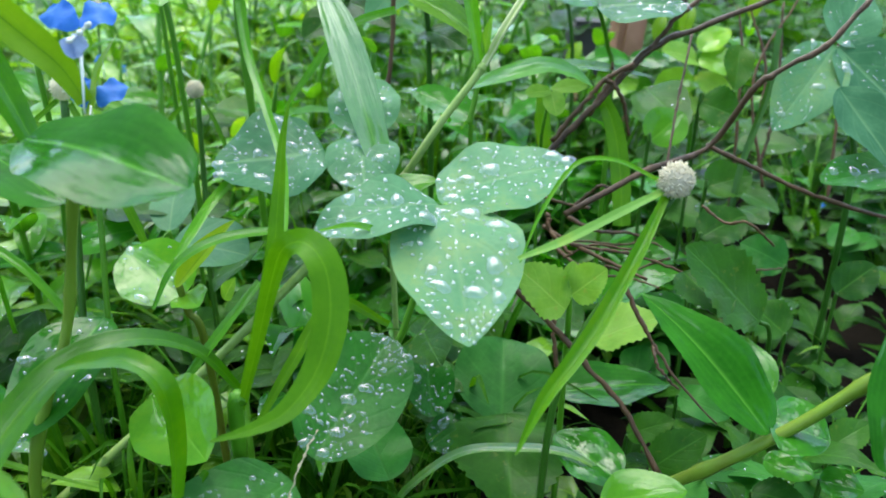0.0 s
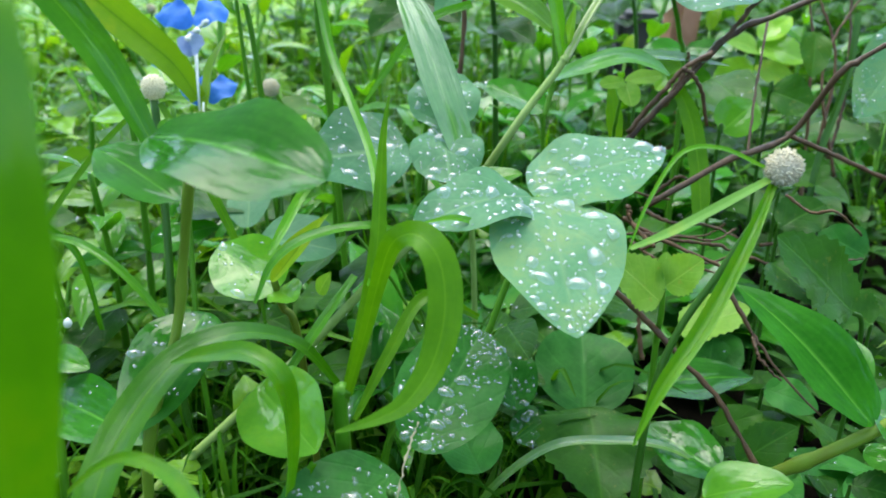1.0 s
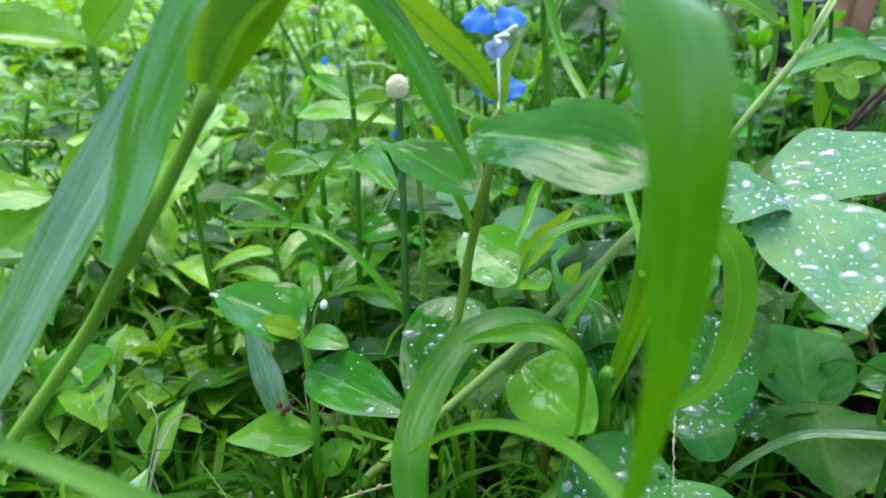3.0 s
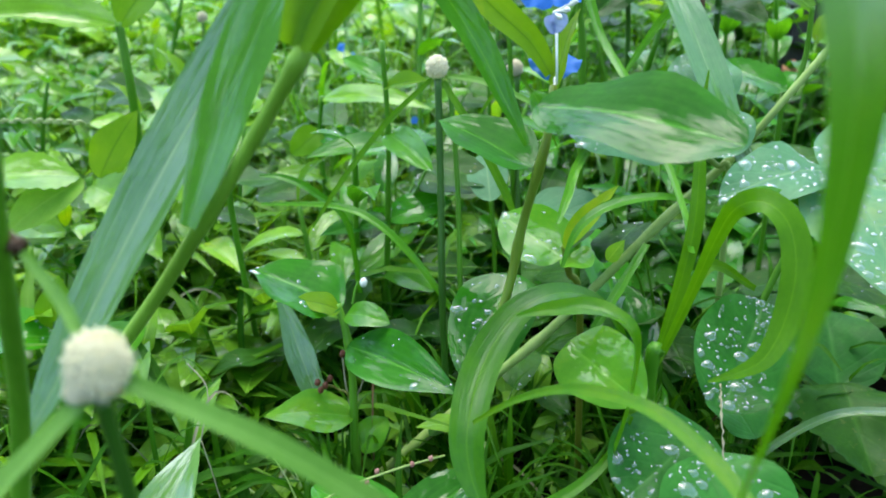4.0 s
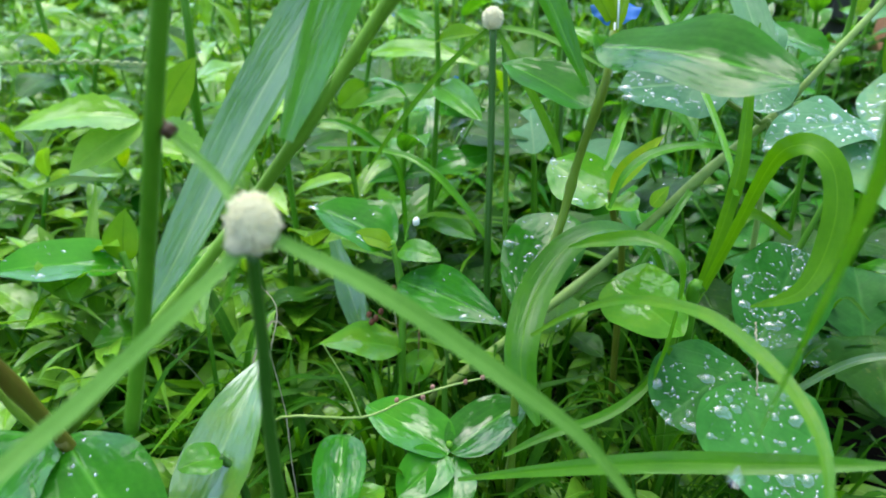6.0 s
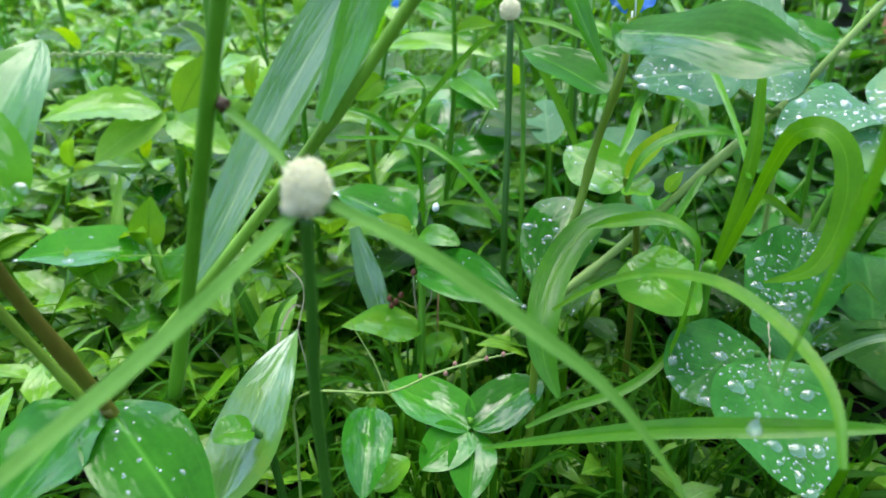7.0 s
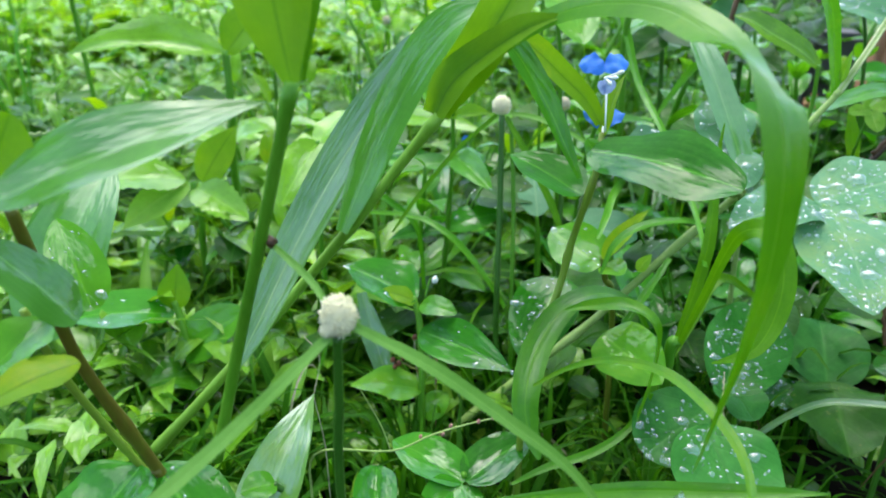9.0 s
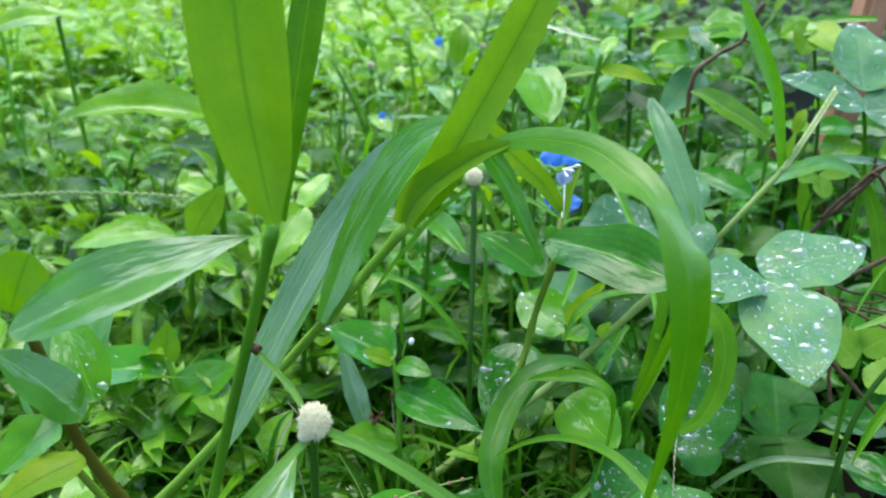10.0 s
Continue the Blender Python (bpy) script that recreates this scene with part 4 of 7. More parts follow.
blade(p, [(-0.1121, 0.0352, 0.1440), (-0.1160, 0.0392, 0.1460), (-0.1210, 0.0433, 0.1474), (-0.1258, 0.0468, 0.1488)], [0.0010, 0.0014, 0.0014, 0.0010], (0.31, -0.68, 0.66), BRACT, (0.44, -0.68, 0.59), name="bract")
blade(p, [(-0.1112, 0.0312, 0.1401), (-0.1118, 0.0299, 0.1377), (-0.1129, 0.0295, 0.1349)], [0.0007, 0.0006, 0.0002], (0.32, -0.72, 0.62), FRESH, (0.32, -0.70, 0.64), name="bract")
stem(p, [(-0.1258, 0.0468, 0.1488), (-0.1263, 0.0470, 0.1496), (-0.1268, 0.0473, 0.1494), (-0.1270, 0.0475, 0.1503)], 0.0006, 0.0003, TWIG, name="withered_tip", label="dark withered bract tip", wobble=0.35)

p = thing("globe_sedge", (-0.0823, 0.2306, 0.0000), "distant sedge with a tan globe head", "sedge", "globe sedges")
floret_head(p, (-0.0837, 0.2462, 0.1244), 0.00303, TAN, "round head of packed cream florets", 1.05, 101)
stem(p, [(-0.0828, 0.2448, 0.1214), (-0.0831, 0.2402, 0.0927), (-0.0823, 0.2306, 0.0626), (-0.0820, 0.2277, -0.0030)], 0.00091, 0.00096, STEM_DARK, name="stalk")
blade(p, [(-0.0844, 0.2447, 0.1217), (-0.0908, 0.2419, 0.1164), (-0.0989, 0.2386, 0.1061)], [0.0013, 0.0017, 0.0006], (0.06, -0.84, 0.54), GRASS, (0.08, -0.82, 0.56), name="bract")
blade(p, [(-0.0818, 0.2452, 0.1217), (-0.0756, 0.2388, 0.1139), (-0.0684, 0.2307, 0.1000)], [0.0012, 0.0016, 0.0006], (0.03, -0.84, 0.55), GRASS, (0.01, -0.82, 0.58), name="bract")

p = thing("tall_grass", (-0.1885, 0.0784, 0.0000), "tall leaning grass with broad wet blades and a yellow-green shoot", "grass", "tall grasses")
stem(p, [(-0.1875, 0.0777, 0.0658), (-0.1639, 0.0826, 0.0910), (-0.1411, 0.0886, 0.1167), (-0.1258, 0.0863, 0.1346), (-0.1140, 0.0852, 0.1491), (-0.1024, 0.0816, 0.1633)], 0.00143, 0.00116, STEM_LIGHT, nodes=(.05, .62, .97,))
blade(p, [(-0.0987, 0.1017, 0.1790), (-0.1101, 0.1036, 0.1733), (-0.1196, 0.0991, 0.1625), (-0.1287, 0.0900, 0.1487), (-0.1360, 0.0772, 0.1337), (-0.1408, 0.0638, 0.1209), (-0.1448, 0.0556, 0.1119)], [0.0055, 0.0099, 0.0108, 0.0105, 0.0091, 0.0068, 0.0008], (0.12, -0.53, 0.84), SHEEN, (0.25, -0.41, 0.88), fold=0.3, label="drooping blade, silvery with wet")
blade(p, [(-0.1258, 0.0814, 0.1361), (-0.1215, 0.0848, 0.1465), (-0.1154, 0.0888, 0.1602), (-0.1085, 0.0922, 0.1722), (-0.1019, 0.0946, 0.1795), (-0.0941, 0.0953, 0.1825), (-0.0860, 0.0942, 0.1817)], [0.0023, 0.0072, 0.0090, 0.0098, 0.0100, 0.0072, 0.0017], (0.26, -0.67, 0.70), GLOSSY, (0.08, -0.55, 0.83), fold=0.3)
blade(p, [(-0.1026, 0.0815, 0.1633), (-0.0996, 0.0837, 0.1692), (-0.0945, 0.0854, 0.1758), (-0.0852, 0.0957, 0.1918), (-0.0770, 0.1042, 0.2071), (-0.0714, 0.1106, 0.2188), (-0.0671, 0.1172, 0.2315)], [0.0039, 0.0090, 0.0098, 0.0098, 0.0096, 0.0080, 0.0020], (0.20, -0.84, 0.51), YOUNG, (0.02, -0.98, 0.20), fold=0.6)
blade(p, [(-0.1034, 0.0804, 0.1637), (-0.0998, 0.0820, 0.1705), (-0.0935, 0.0833, 0.1756), (-0.0859, 0.0835, 0.1803), (-0.0792, 0.0836, 0.1824)], [0.0045, 0.0078, 0.0066, 0.0055, 0.0011], (0.16, -0.68, 0.72), YOUNG, (0.08, -0.73, 0.68), fold=0.6, label="short yellow-green folded leaf")
blade(p, [(-0.0967, 0.0862, 0.1711), (-0.0888, 0.0862, 0.1774), (-0.0805, 0.0844, 0.1822), (-0.0723, 0.0783, 0.1851), (-0.0622, 0.0694, 0.1857), (-0.0537, 0.0578, 0.1824), (-0.0484, 0.0433, 0.1783), (-0.0463, 0.0387, 0.1696), (-0.0461, 0.0369, 0.1580), (-0.0474, 0.0364, 0.1450), (-0.0528, 0.0358, 0.1176)], [0.0026, 0.0038, 0.0042, 0.0058, 0.0063, 0.0090, 0.0116, 0.0111, 0.0105, 0.0077, 0.0005], [(0.12, -0.80, 0.59), (-0.01, -0.77, 0.64), (0.02, -0.80, 0.60), (0.68, -0.72, 0.10), (0.81, -0.59, 0.00), (0.84, -0.54, 0.00)], ARCH, fold=0.05, n=60, label="long blade arching over towards the viewer")
hanging_drop(p, (-0.0541, 0.0356, 0.1117), 0.0011)

p = thing("tall_grass", (-0.1437, 0.0425, 0.0000), "upright grass shoot with a broad backlit yellow-green leaf", "grass", "tall grasses")
stem(p, [(-0.1494, 0.0525, 0.0923), (-0.1399, 0.0532, 0.1218), (-0.1270, 0.0461, 0.1522), (-0.1168, 0.0423, 0.1786)], 0.00138, 0.00109, STEM, nodes=(.96,))
blade(p, [(-0.1168, 0.0422, 0.1784), (-0.1187, 0.0440, 0.1880), (-0.1205, 0.0456, 0.2022), (-0.1220, 0.0492, 0.2206), (-0.1223, 0.0517, 0.2361), (-0.1223, 0.0541, 0.2462)], [0.0018, 0.0108, 0.0156, 0.0162, 0.0100, 0.0009], (0.40, -0.86, 0.33), YOUNG, (0.42, -0.90, -0.11))
blade(p, [(-0.1161, 0.0445, 0.1783), (-0.1161, 0.0514, 0.1910), (-0.1150, 0.0598, 0.2065), (-0.1141, 0.0670, 0.2195), (-0.1137, 0.0741, 0.2326)], [0.0010, 0.0045, 0.0063, 0.0062, 0.0010], (0.38, -0.87, 0.31), GRASS, (0.33, -0.94, 0.00), fold=0.3)

p = thing("brown_stemmed_herb", (-0.1650, 0.0622, 0.0000), "broad-leaved herb with a thick brown jointed stem", "herb")
stem(p, [(-0.1652, 0.0591, 0.0683), (-0.1683, 0.0562, 0.0845), (-0.1731, 0.0480, 0.1183), (-0.1717, 0.0432, 0.1404), (-0.1713, 0.0402, 0.1571)], 0.00146, 0.00119, STEM_BROWN, nodes=(.08, .36, .68,))
stem(p, [(-0.1683, 0.0560, 0.0841), (-0.1652, 0.0591, 0.0683), (-0.1636, 0.0618, 0.0547), (-0.1631, 0.0626, -0.0030)], 0.00139, 0.00153, STEM_BROWN)
stem(p, [(-0.1692, 0.0595, 0.0708), (-0.1779, 0.0573, 0.0907), (-0.1837, 0.0534, 0.1108), (-0.1841, 0.0491, 0.1297)], 0.00100, 0.00092, STEM_OLIVE, nodes=(.3,))
leaf(p, (-0.1700, 0.0583, 0.0822), (-0.1391, 0.0363, 0.0719), 0.0198, (0.20, -0.17, 0.96), "broad", WET_FILM, fold=0.15, drops=20)
leaf(p, (-0.1737, 0.0578, 0.0827), (-0.1804, 0.0357, 0.0738), 0.0267, (-0.16, -0.32, 0.93), "broad", WET_FILM)
leaf(p, (-0.1571, 0.0217, 0.1652), (-0.1227, 0.0454, 0.1748), 0.0136, (0.10, -0.49, 0.86), "lance", GLOSSY, bend=0.06, label="long pale green leaf")
leaf(p, (-0.1607, 0.0270, 0.1660), (-0.1565, 0.0302, 0.1763), 0.0110, (0.17, -0.96, 0.23), "round", YOUNG, label="small yellow leaf")
leaf(p, (-0.1675, 0.0488, 0.1310), (-0.1797, 0.0598, 0.1457), 0.0113, (0.51, -0.43, 0.75), "broad", FRESH, bend=0.06, drops=14, size=0.6)
leaf(p, (-0.1621, 0.0384, 0.1354), (-0.1731, 0.0333, 0.1533), 0.0107, (0.86, -0.18, 0.48), "broad", GLOSSY, bend=0.06)
leaf(p, (-0.1563, 0.0295, 0.1330), (-0.1655, 0.0160, 0.1316), 0.0090, (0.11, -0.17, 0.98), "broad", YOUNG)
leaf(p, (-0.1655, 0.0352, 0.1371), (-0.1708, 0.0239, 0.1317), 0.0126, (-0.09, -0.39, 0.92), "broad", FRESH)
leaf(p, (-0.1850, 0.0520, 0.1200), (-0.1830, 0.0850, 0.1500), 0.0200, (0.20, -0.70, 0.68), "broad", GLOSSY, bend=0.1, fold=0.3, label="large pale green wet leaf")

p = thing("dayflower", (-0.1273, 0.1444, 0.0000), "young dayflower with glossy leaves, yellow shoot and white bud", "dayflower", "dayflowers")
stem(p, [(-0.1303, 0.1585, 0.0767), (-0.1278, 0.1556, 0.0680), (-0.1267, 0.1522, 0.0544), (-0.1267, 0.1461, 0.0315), (-0.1267, 0.1443, -0.0030)], 0.00107, 0.00129, STEM, nodes=(.3, .75,))
leaf(p, (-0.1290, 0.1583, 0.0759), (-0.1561, 0.1618, 0.0857), 0.0258, (0.32, -0.15, 0.94), "lance", WET_FILM, fold=0.25, drops=15, size=0.8)
leaf(p, (-0.1293, 0.1570, 0.0757), (-0.1410, 0.1522, 0.0815), 0.0084, (0.50, -0.21, 0.84), "lance", YOUNG, bend=0.1)
leaf(p, (-0.1271, 0.1535, 0.0659), (-0.0919, 0.1334, 0.0655), 0.0166, (-0.22, -0.40, 0.89), "lance", WET_FILM, fold=0.25, drops=15, size=0.8)
leaf(p, (-0.1266, 0.1492, 0.0441), (-0.1511, 0.1413, 0.0484), 0.0174, (0.18, -0.03, 0.98), "lance", FRESH)
leaf(p, (-0.1276, 0.1576, 0.0741), (-0.1137, 0.1523, 0.0744), 0.0089, (-0.17, -0.40, 0.90), "broad", FRESH, bend=0.14)
leaf(p, (-0.1259, 0.1470, 0.0330), (-0.1182, 0.1550, 0.0391), 0.0107, (-0.09, -0.55, 0.83), "broad", FRESH, bend=0.1)
stem(p, [(-0.1263, 0.1600, 0.0760), (-0.1256, 0.1621, 0.0799), (-0.1248, 0.1633, 0.0819)], 0.00041, 0.00033, STEM, name="bud_stalk")
bead(p, (-0.1233, 0.1633, 0.0814), 0.0016, WHITE, "bud", "small white bud")

p = thing("seed_stalk", (-0.1354, 0.1527, 0.0000), "thin wiry stalk with red-brown seed clusters", "stalk")
stem(p, [(-0.1365, 0.1528, 0.0524), (-0.1316, 0.1528, 0.0506), (-0.1273, 0.1507, 0.0450), (-0.1260, 0.1501, -0.0030)], 0.00034, 0.00034, STEM_BROWN, name="stalk")
bead(p, (-0.1378, 0.1528, 0.0529), 0.0013, REDDISH, "seed")
bead(p, (-0.1355, 0.1527, 0.0519), 0.0013, REDDISH, "seed")
bead(p, (-0.1339, 0.1531, 0.0542), 0.0013, REDDISH, "seed")
bead(p, (-0.1301, 0.1562, 0.0611), 0.0013, REDDISH, "seed")
bead(p, (-0.1251, 0.1564, 0.0597), 0.0013, REDDISH, "seed")
bead(p, (-0.1371, 0.1527, 0.0503), 0.0013, REDDISH, "seed")
stem(p, [(-0.1301, 0.1559, 0.0605), (-0.1294, 0.1534, 0.0533), (-0.1280, 0.1510, 0.0458)], 0.00025, 0.00026, DRY, name="stalk")
stem(p, [(-0.1250, 0.1560, 0.0591), (-0.1243, 0.1542, 0.0530), (-0.1280, 0.1510, 0.0458)], 0.00025, 0.00026, DRY, name="stalk")

p = thing("dayflower", (-0.1060, 0.1141, 0.0000), "low fresh dayflower shoot with pale green leaves", "dayflower", "dayflowers")
stem(p, [(-0.1041, 0.1079, 0.0450), (-0.1041, 0.1085, 0.0355), (-0.1051, 0.1106, 0.0207), (-0.1054, 0.1112, -0.0030)], 0.00089, 0.00111, STEM)
leaf(p, (-0.1035, 0.1061, 0.0435), (-0.1285, 0.1160, 0.0479), 0.0169, (0.14, -0.10, 0.99), "broad", WET, fold=0.25)
leaf(p, (-0.1035, 0.1061, 0.0435), (-0.0861, 0.1237, 0.0478), 0.0165, (-0.04, -0.20, 0.98), "broad", WET, fold=0.25)
leaf(p, (-0.1044, 0.1049, 0.0438), (-0.1140, 0.0911, 0.0414), 0.0130, (0.19, -0.30, 0.94), "broad", WET)
leaf(p, (-0.1028, 0.1056, 0.0424), (-0.1011, 0.0859, 0.0376), 0.0127, (0.16, -0.22, 0.96), "broad", WET)

p = thing("dayflower", (-0.1262, 0.0797, 0.0000), "low dayflower shoot with upright cupped leaves", "dayflower", "dayflowers")
leaf(p, (-0.1239, 0.0857, 0.0649), (-0.1200, 0.0642, 0.0582), 0.0114, (0.20, -0.26, 0.95), "broad", WET, bend=0.1, fold=0.4)
leaf(p, (-0.1203, 0.0726, 0.0524), (-0.1141, 0.0811, 0.0550), 0.0102, (-0.20, -0.15, 0.97), "broad", FRESH, bend=0.1)
stem(p, [(-0.1242, 0.0871, 0.0633), (-0.1245, 0.0829, 0.0516), (-0.1246, 0.0816, -0.0030)], 0.00065, 0.00079, STEM)

p = thing("broad_leaf_herb", (-0.1512, 0.0828, 0.0000), "herb with a large silvery striped leaf held upright", "herb")
leaf(p, (-0.1560, 0.0660, 0.0480), (-0.1480, 0.1042, 0.0724), 0.0185, (-0.03, -0.47, 0.88), "lance", SHEEN, bend=0.05, label="silvery striped wet leaf")
leaf(p, (-0.1509, 0.0788, 0.0609), (-0.1580, 0.0723, 0.0622), 0.0089, (0.28, -0.12, 0.95), "broad", FRESH, bend=0.15)
stem(p, [(-0.1513, 0.0787, 0.0610), (-0.1478, 0.0798, 0.0502), (-0.1468, 0.0802, -0.0030)], 0.00103, 0.00105, STEM_DARK)
stem(p, [(-0.1484, 0.1047, 0.0712), (-0.1480, 0.1114, 0.0802), (-0.1536, 0.1150, 0.0852)], 0.00016, 0.00013, DRY, name="seed_thread", wobble=0.15)
stem(p, [(-0.1484, 0.1047, 0.0712), (-0.1456, 0.1021, 0.0554), (-0.1442, 0.0982, 0.0400), (-0.1438, 0.0970, -0.0030)], 0.00016, 0.00018, DRY, name="seed_thread", wobble=0.15)

p = thing("slender_stalk", (-0.1440, 0.0920, 0.0000), "hair-thin flowering stalk with tiny pinkish buds", "stalk")
stem(p, [(-0.1500, 0.0900, 0.0000), (-0.1470, 0.0910, 0.0420), (-0.1440, 0.0920, 0.0610), (-0.1230, 0.0960, 0.0612), (-0.1120, 0.1000, 0.0650), (-0.1020, 0.1040, 0.0670), (-0.0920, 0.1080, 0.0680)], 0.0004, 0.00022, STEM_PALE, name="stalk")
stem(p, [(-0.1230, 0.0960, 0.0612), (-0.1262, 0.0980, 0.0690), (-0.1320, 0.1000, 0.0790)], 0.00022, 0.00012, STEM_PALE, name="stalk")
for at in ((-0.1150, 0.1000, 0.0642), (-0.1090, 0.1022, 0.0640), (-0.1068, 0.1036, 0.0662), (-0.0990, 0.1052, 0.0674), (-0.0950, 0.1068, 0.0680)):
    bead(p, at, 0.0008, PINK, "bud")

p = thing("grass_leaf", (-0.1432, 0.1677, 0.0000), "short silvery grass leaf among the stems", "grass")
blade(p, [(-0.1580, 0.1828, 0.0629), (-0.1520, 0.1759, 0.0475), (-0.1467, 0.1705, 0.0350), (-0.1432, 0.1669, 0.0268)], [0.0038, 0.0098, 0.0076, 0.0038], (0.33, -0.75, 0.57), SHEEN, (0.28, -0.70, 0.65))

p = thing("dayflower", (-0.2414, 0.1760, 0.0000), "dayflower with a drooping wet leaf and yellow tip leaf", "dayflower", "dayflowers")
leaf(p, (-0.2323, 0.1674, 0.0563), (-0.2709, 0.1470, 0.0608), 0.0261, (0.17, -0.10, 0.98), "lance", WET, bend=0.1, drops=15)
leaf(p, (-0.2329, 0.1689, 0.0574), (-0.2322, 0.1763, 0.0745), 0.0130, (0.25, -0.89, 0.38), "lance", YOUNG, bend=0.1)
stem(p, [(-0.2331, 0.1704, 0.0604), (-0.2290, 0.1673, 0.0432), (-0.2290, 0.1688, 0.0232), (-0.2290, 0.1693, -0.0030)], 0.00155, 0.00185, STEM, nodes=(.5,))
leaf(p, (-0.2310, 0.1650, 0.0392), (-0.2009, 0.1696, 0.0592), 0.0206, (-0.25, -0.79, 0.56), "broad", FRESH)
leaf(p, (-0.2240, 0.1623, 0.0309), (-0.2358, 0.1455, 0.0362), 0.0218, (0.31, 0.08, 0.95), "lance", FRESH)

p = thing("nettle_like_herb", (-0.2766, 0.2574, 0.0000), "herb with toothed pale leaves, yellow-green beneath", "herb")
leaf(p, (-0.2580, 0.2343, 0.0881), (-0.2993, 0.2097, 0.0897), 0.0247, (0.22, -0.30, 0.93), "lance", FIELD, bend=0.12, teeth=12)
leaf(p, (-0.2503, 0.2353, 0.0869), (-0.2356, 0.2499, 0.1105), 0.0173, (0.18, -0.88, 0.43), "lance", YOUNG, bend=0.1)
leaf(p, (-0.2567, 0.2341, 0.0871), (-0.2798, 0.2104, 0.0714), 0.0195, (0.10, -0.62, 0.78), "lance", YELLOWISH, bend=0.1)
leaf(p, (-0.2540, 0.2337, 0.0851), (-0.2233, 0.2232, 0.0739), 0.0188, (0.10, -0.58, 0.81), "broad", FIELD, bend=0.1, teeth=12)
stem(p, [(-0.2547, 0.2347, 0.0875), (-0.2521, 0.2319, 0.0692), (-0.2552, 0.2336, 0.0509), (-0.2562, 0.2342, -0.0030)], 0.00155, 0.00176, STEM)

p = thing("nettle_like_herb", (-0.2609, 0.2881, 0.0000), "herb with a long toothed leaf seen over the meadow", "herb")
leaf(p, (-0.2420, 0.2603, 0.1421), (-0.3053, 0.2328, 0.1452), 0.0270, (0.21, -0.38, 0.90), "lance", FIELD, bend=0.14, fold=0.55, teeth=12)
leaf(p, (-0.2414, 0.2604, 0.1420), (-0.2181, 0.2756, 0.1655), 0.0235, (-0.16, -0.75, 0.64), "lance", YOUNG, bend=0.1)
stem(p, [(-0.2415, 0.2610, 0.1433), (-0.2421, 0.2590, 0.1148), (-0.2487, 0.2648, 0.0813), (-0.2507, 0.2665, -0.0030)], 0.00167, 0.00211, STEM)

p = thing("nettle_like_herb", (-0.4789, 0.4707, 0.0000), "pale leaf of a herb at the meadow's edge", "herb")
leaf(p, (-0.3615, 0.3231, 0.1836), (-0.3960, 0.3014, 0.1750), 0.0230, (0.11, -0.51, 0.86), "lance", FIELD, bend=0.1)
stem(p, [(-0.3625, 0.3228, 0.1833), (-0.3781, 0.3425, 0.1598), (-0.3828, 0.3485, -0.0030)], 0.00130, 0.00157, STEM)

p = thing("meadow_grass", (-0.3369, 0.1907, 0.0000), "thin arching grass spike strung with water beads", "grass")
seed_spike(p, [(-0.3393, 0.2125, 0.1123), (-0.3113, 0.2140, 0.1151), (-0.2864, 0.2141, 0.1164), (-0.2575, 0.2145, 0.1167), (-0.2340, 0.2133, 0.1160)], 0.0010)
stem(p, [(-0.3393, 0.2125, 0.1123), (-0.3622, 0.2038, 0.0925), (-0.3754, 0.1949, 0.0684), (-0.3794, 0.1923, -0.0030)], 0.00062, 0.00077, STEM)

p = thing("creeping_dayflower", (0.0642, 0.1533, 0.0000), "creeping dayflower with a thick green-brown stem and glossy leaves", "dayflower", "dayflowers")
stem(p, [(0.0554, 0.1502, 0.0381), (0.0618, 0.1470, 0.0453), (0.0711, 0.1429, 0.0555), (0.0860, 0.1411, 0.0682), (0.0968, 0.1391, 0.0805), (0.1083, 0.1362, 0.0933)], 0.00167, 0.00148, STEM_OLIVE, nodes=(.3, .8,))
stem(p, [(0.0618, 0.1470, 0.0453), (0.0554, 0.1501, 0.0378), (0.0472, 0.1520, 0.0324), (0.0448, 0.1526, -0.0030)], 0.00162, 0.00170, STEM_OLIVE)
leaf(p, (0.0790, 0.1416, 0.0645), (0.0516, 0.1693, 0.0883), 0.0180, (0.16, -0.55, 0.82), "lance", WET_FILM, bend=0.1, fold=0.35, label="large glossy wet leaf")
leaf(p, (0.0862, 0.1624, 0.0595), (0.0850, 0.1799, 0.0686), 0.0133, (0.08, -0.45, 0.89), "broad", FRESH, bend=0.06)
leaf(p, (0.0803, 0.1455, 0.0658), (0.0933, 0.1400, 0.0634), 0.0200, (0.07, -0.25, 0.97), "broad", WET, bend=0.06)
leaf(p, (0.0357, 0.1895, 0.0418), (0.0743, 0.1970, 0.0391), 0.0194, (0.10, -0.13, 0.99), "lance", WET, bend=0.06)
leaf(p, (0.0912, 0.1165, 0.0745), (0.0996, 0.1383, 0.0977), 0.0154, (0.17, -0.75, 0.64), "broad", WET, bend=0.06)
leaf(p, (0.0432, 0.1392, 0.0522), (0.0293, 0.1536, 0.0547), 0.0161, (-0.04, -0.21, 0.98), "broad", WET)
leaf(p, (0.0365, 0.1291, 0.0543), (0.0554, 0.1273, 0.0598), 0.0134, (-0.29, -0.11, 0.95), "broad", FRESH, bend=0.1)
leaf(p, (0.0831, 0.1491, 0.0497), (0.0940, 0.1433, 0.0493), 0.0088, (-0.11, -0.29, 0.95), "broad", WET, bend=0.06)

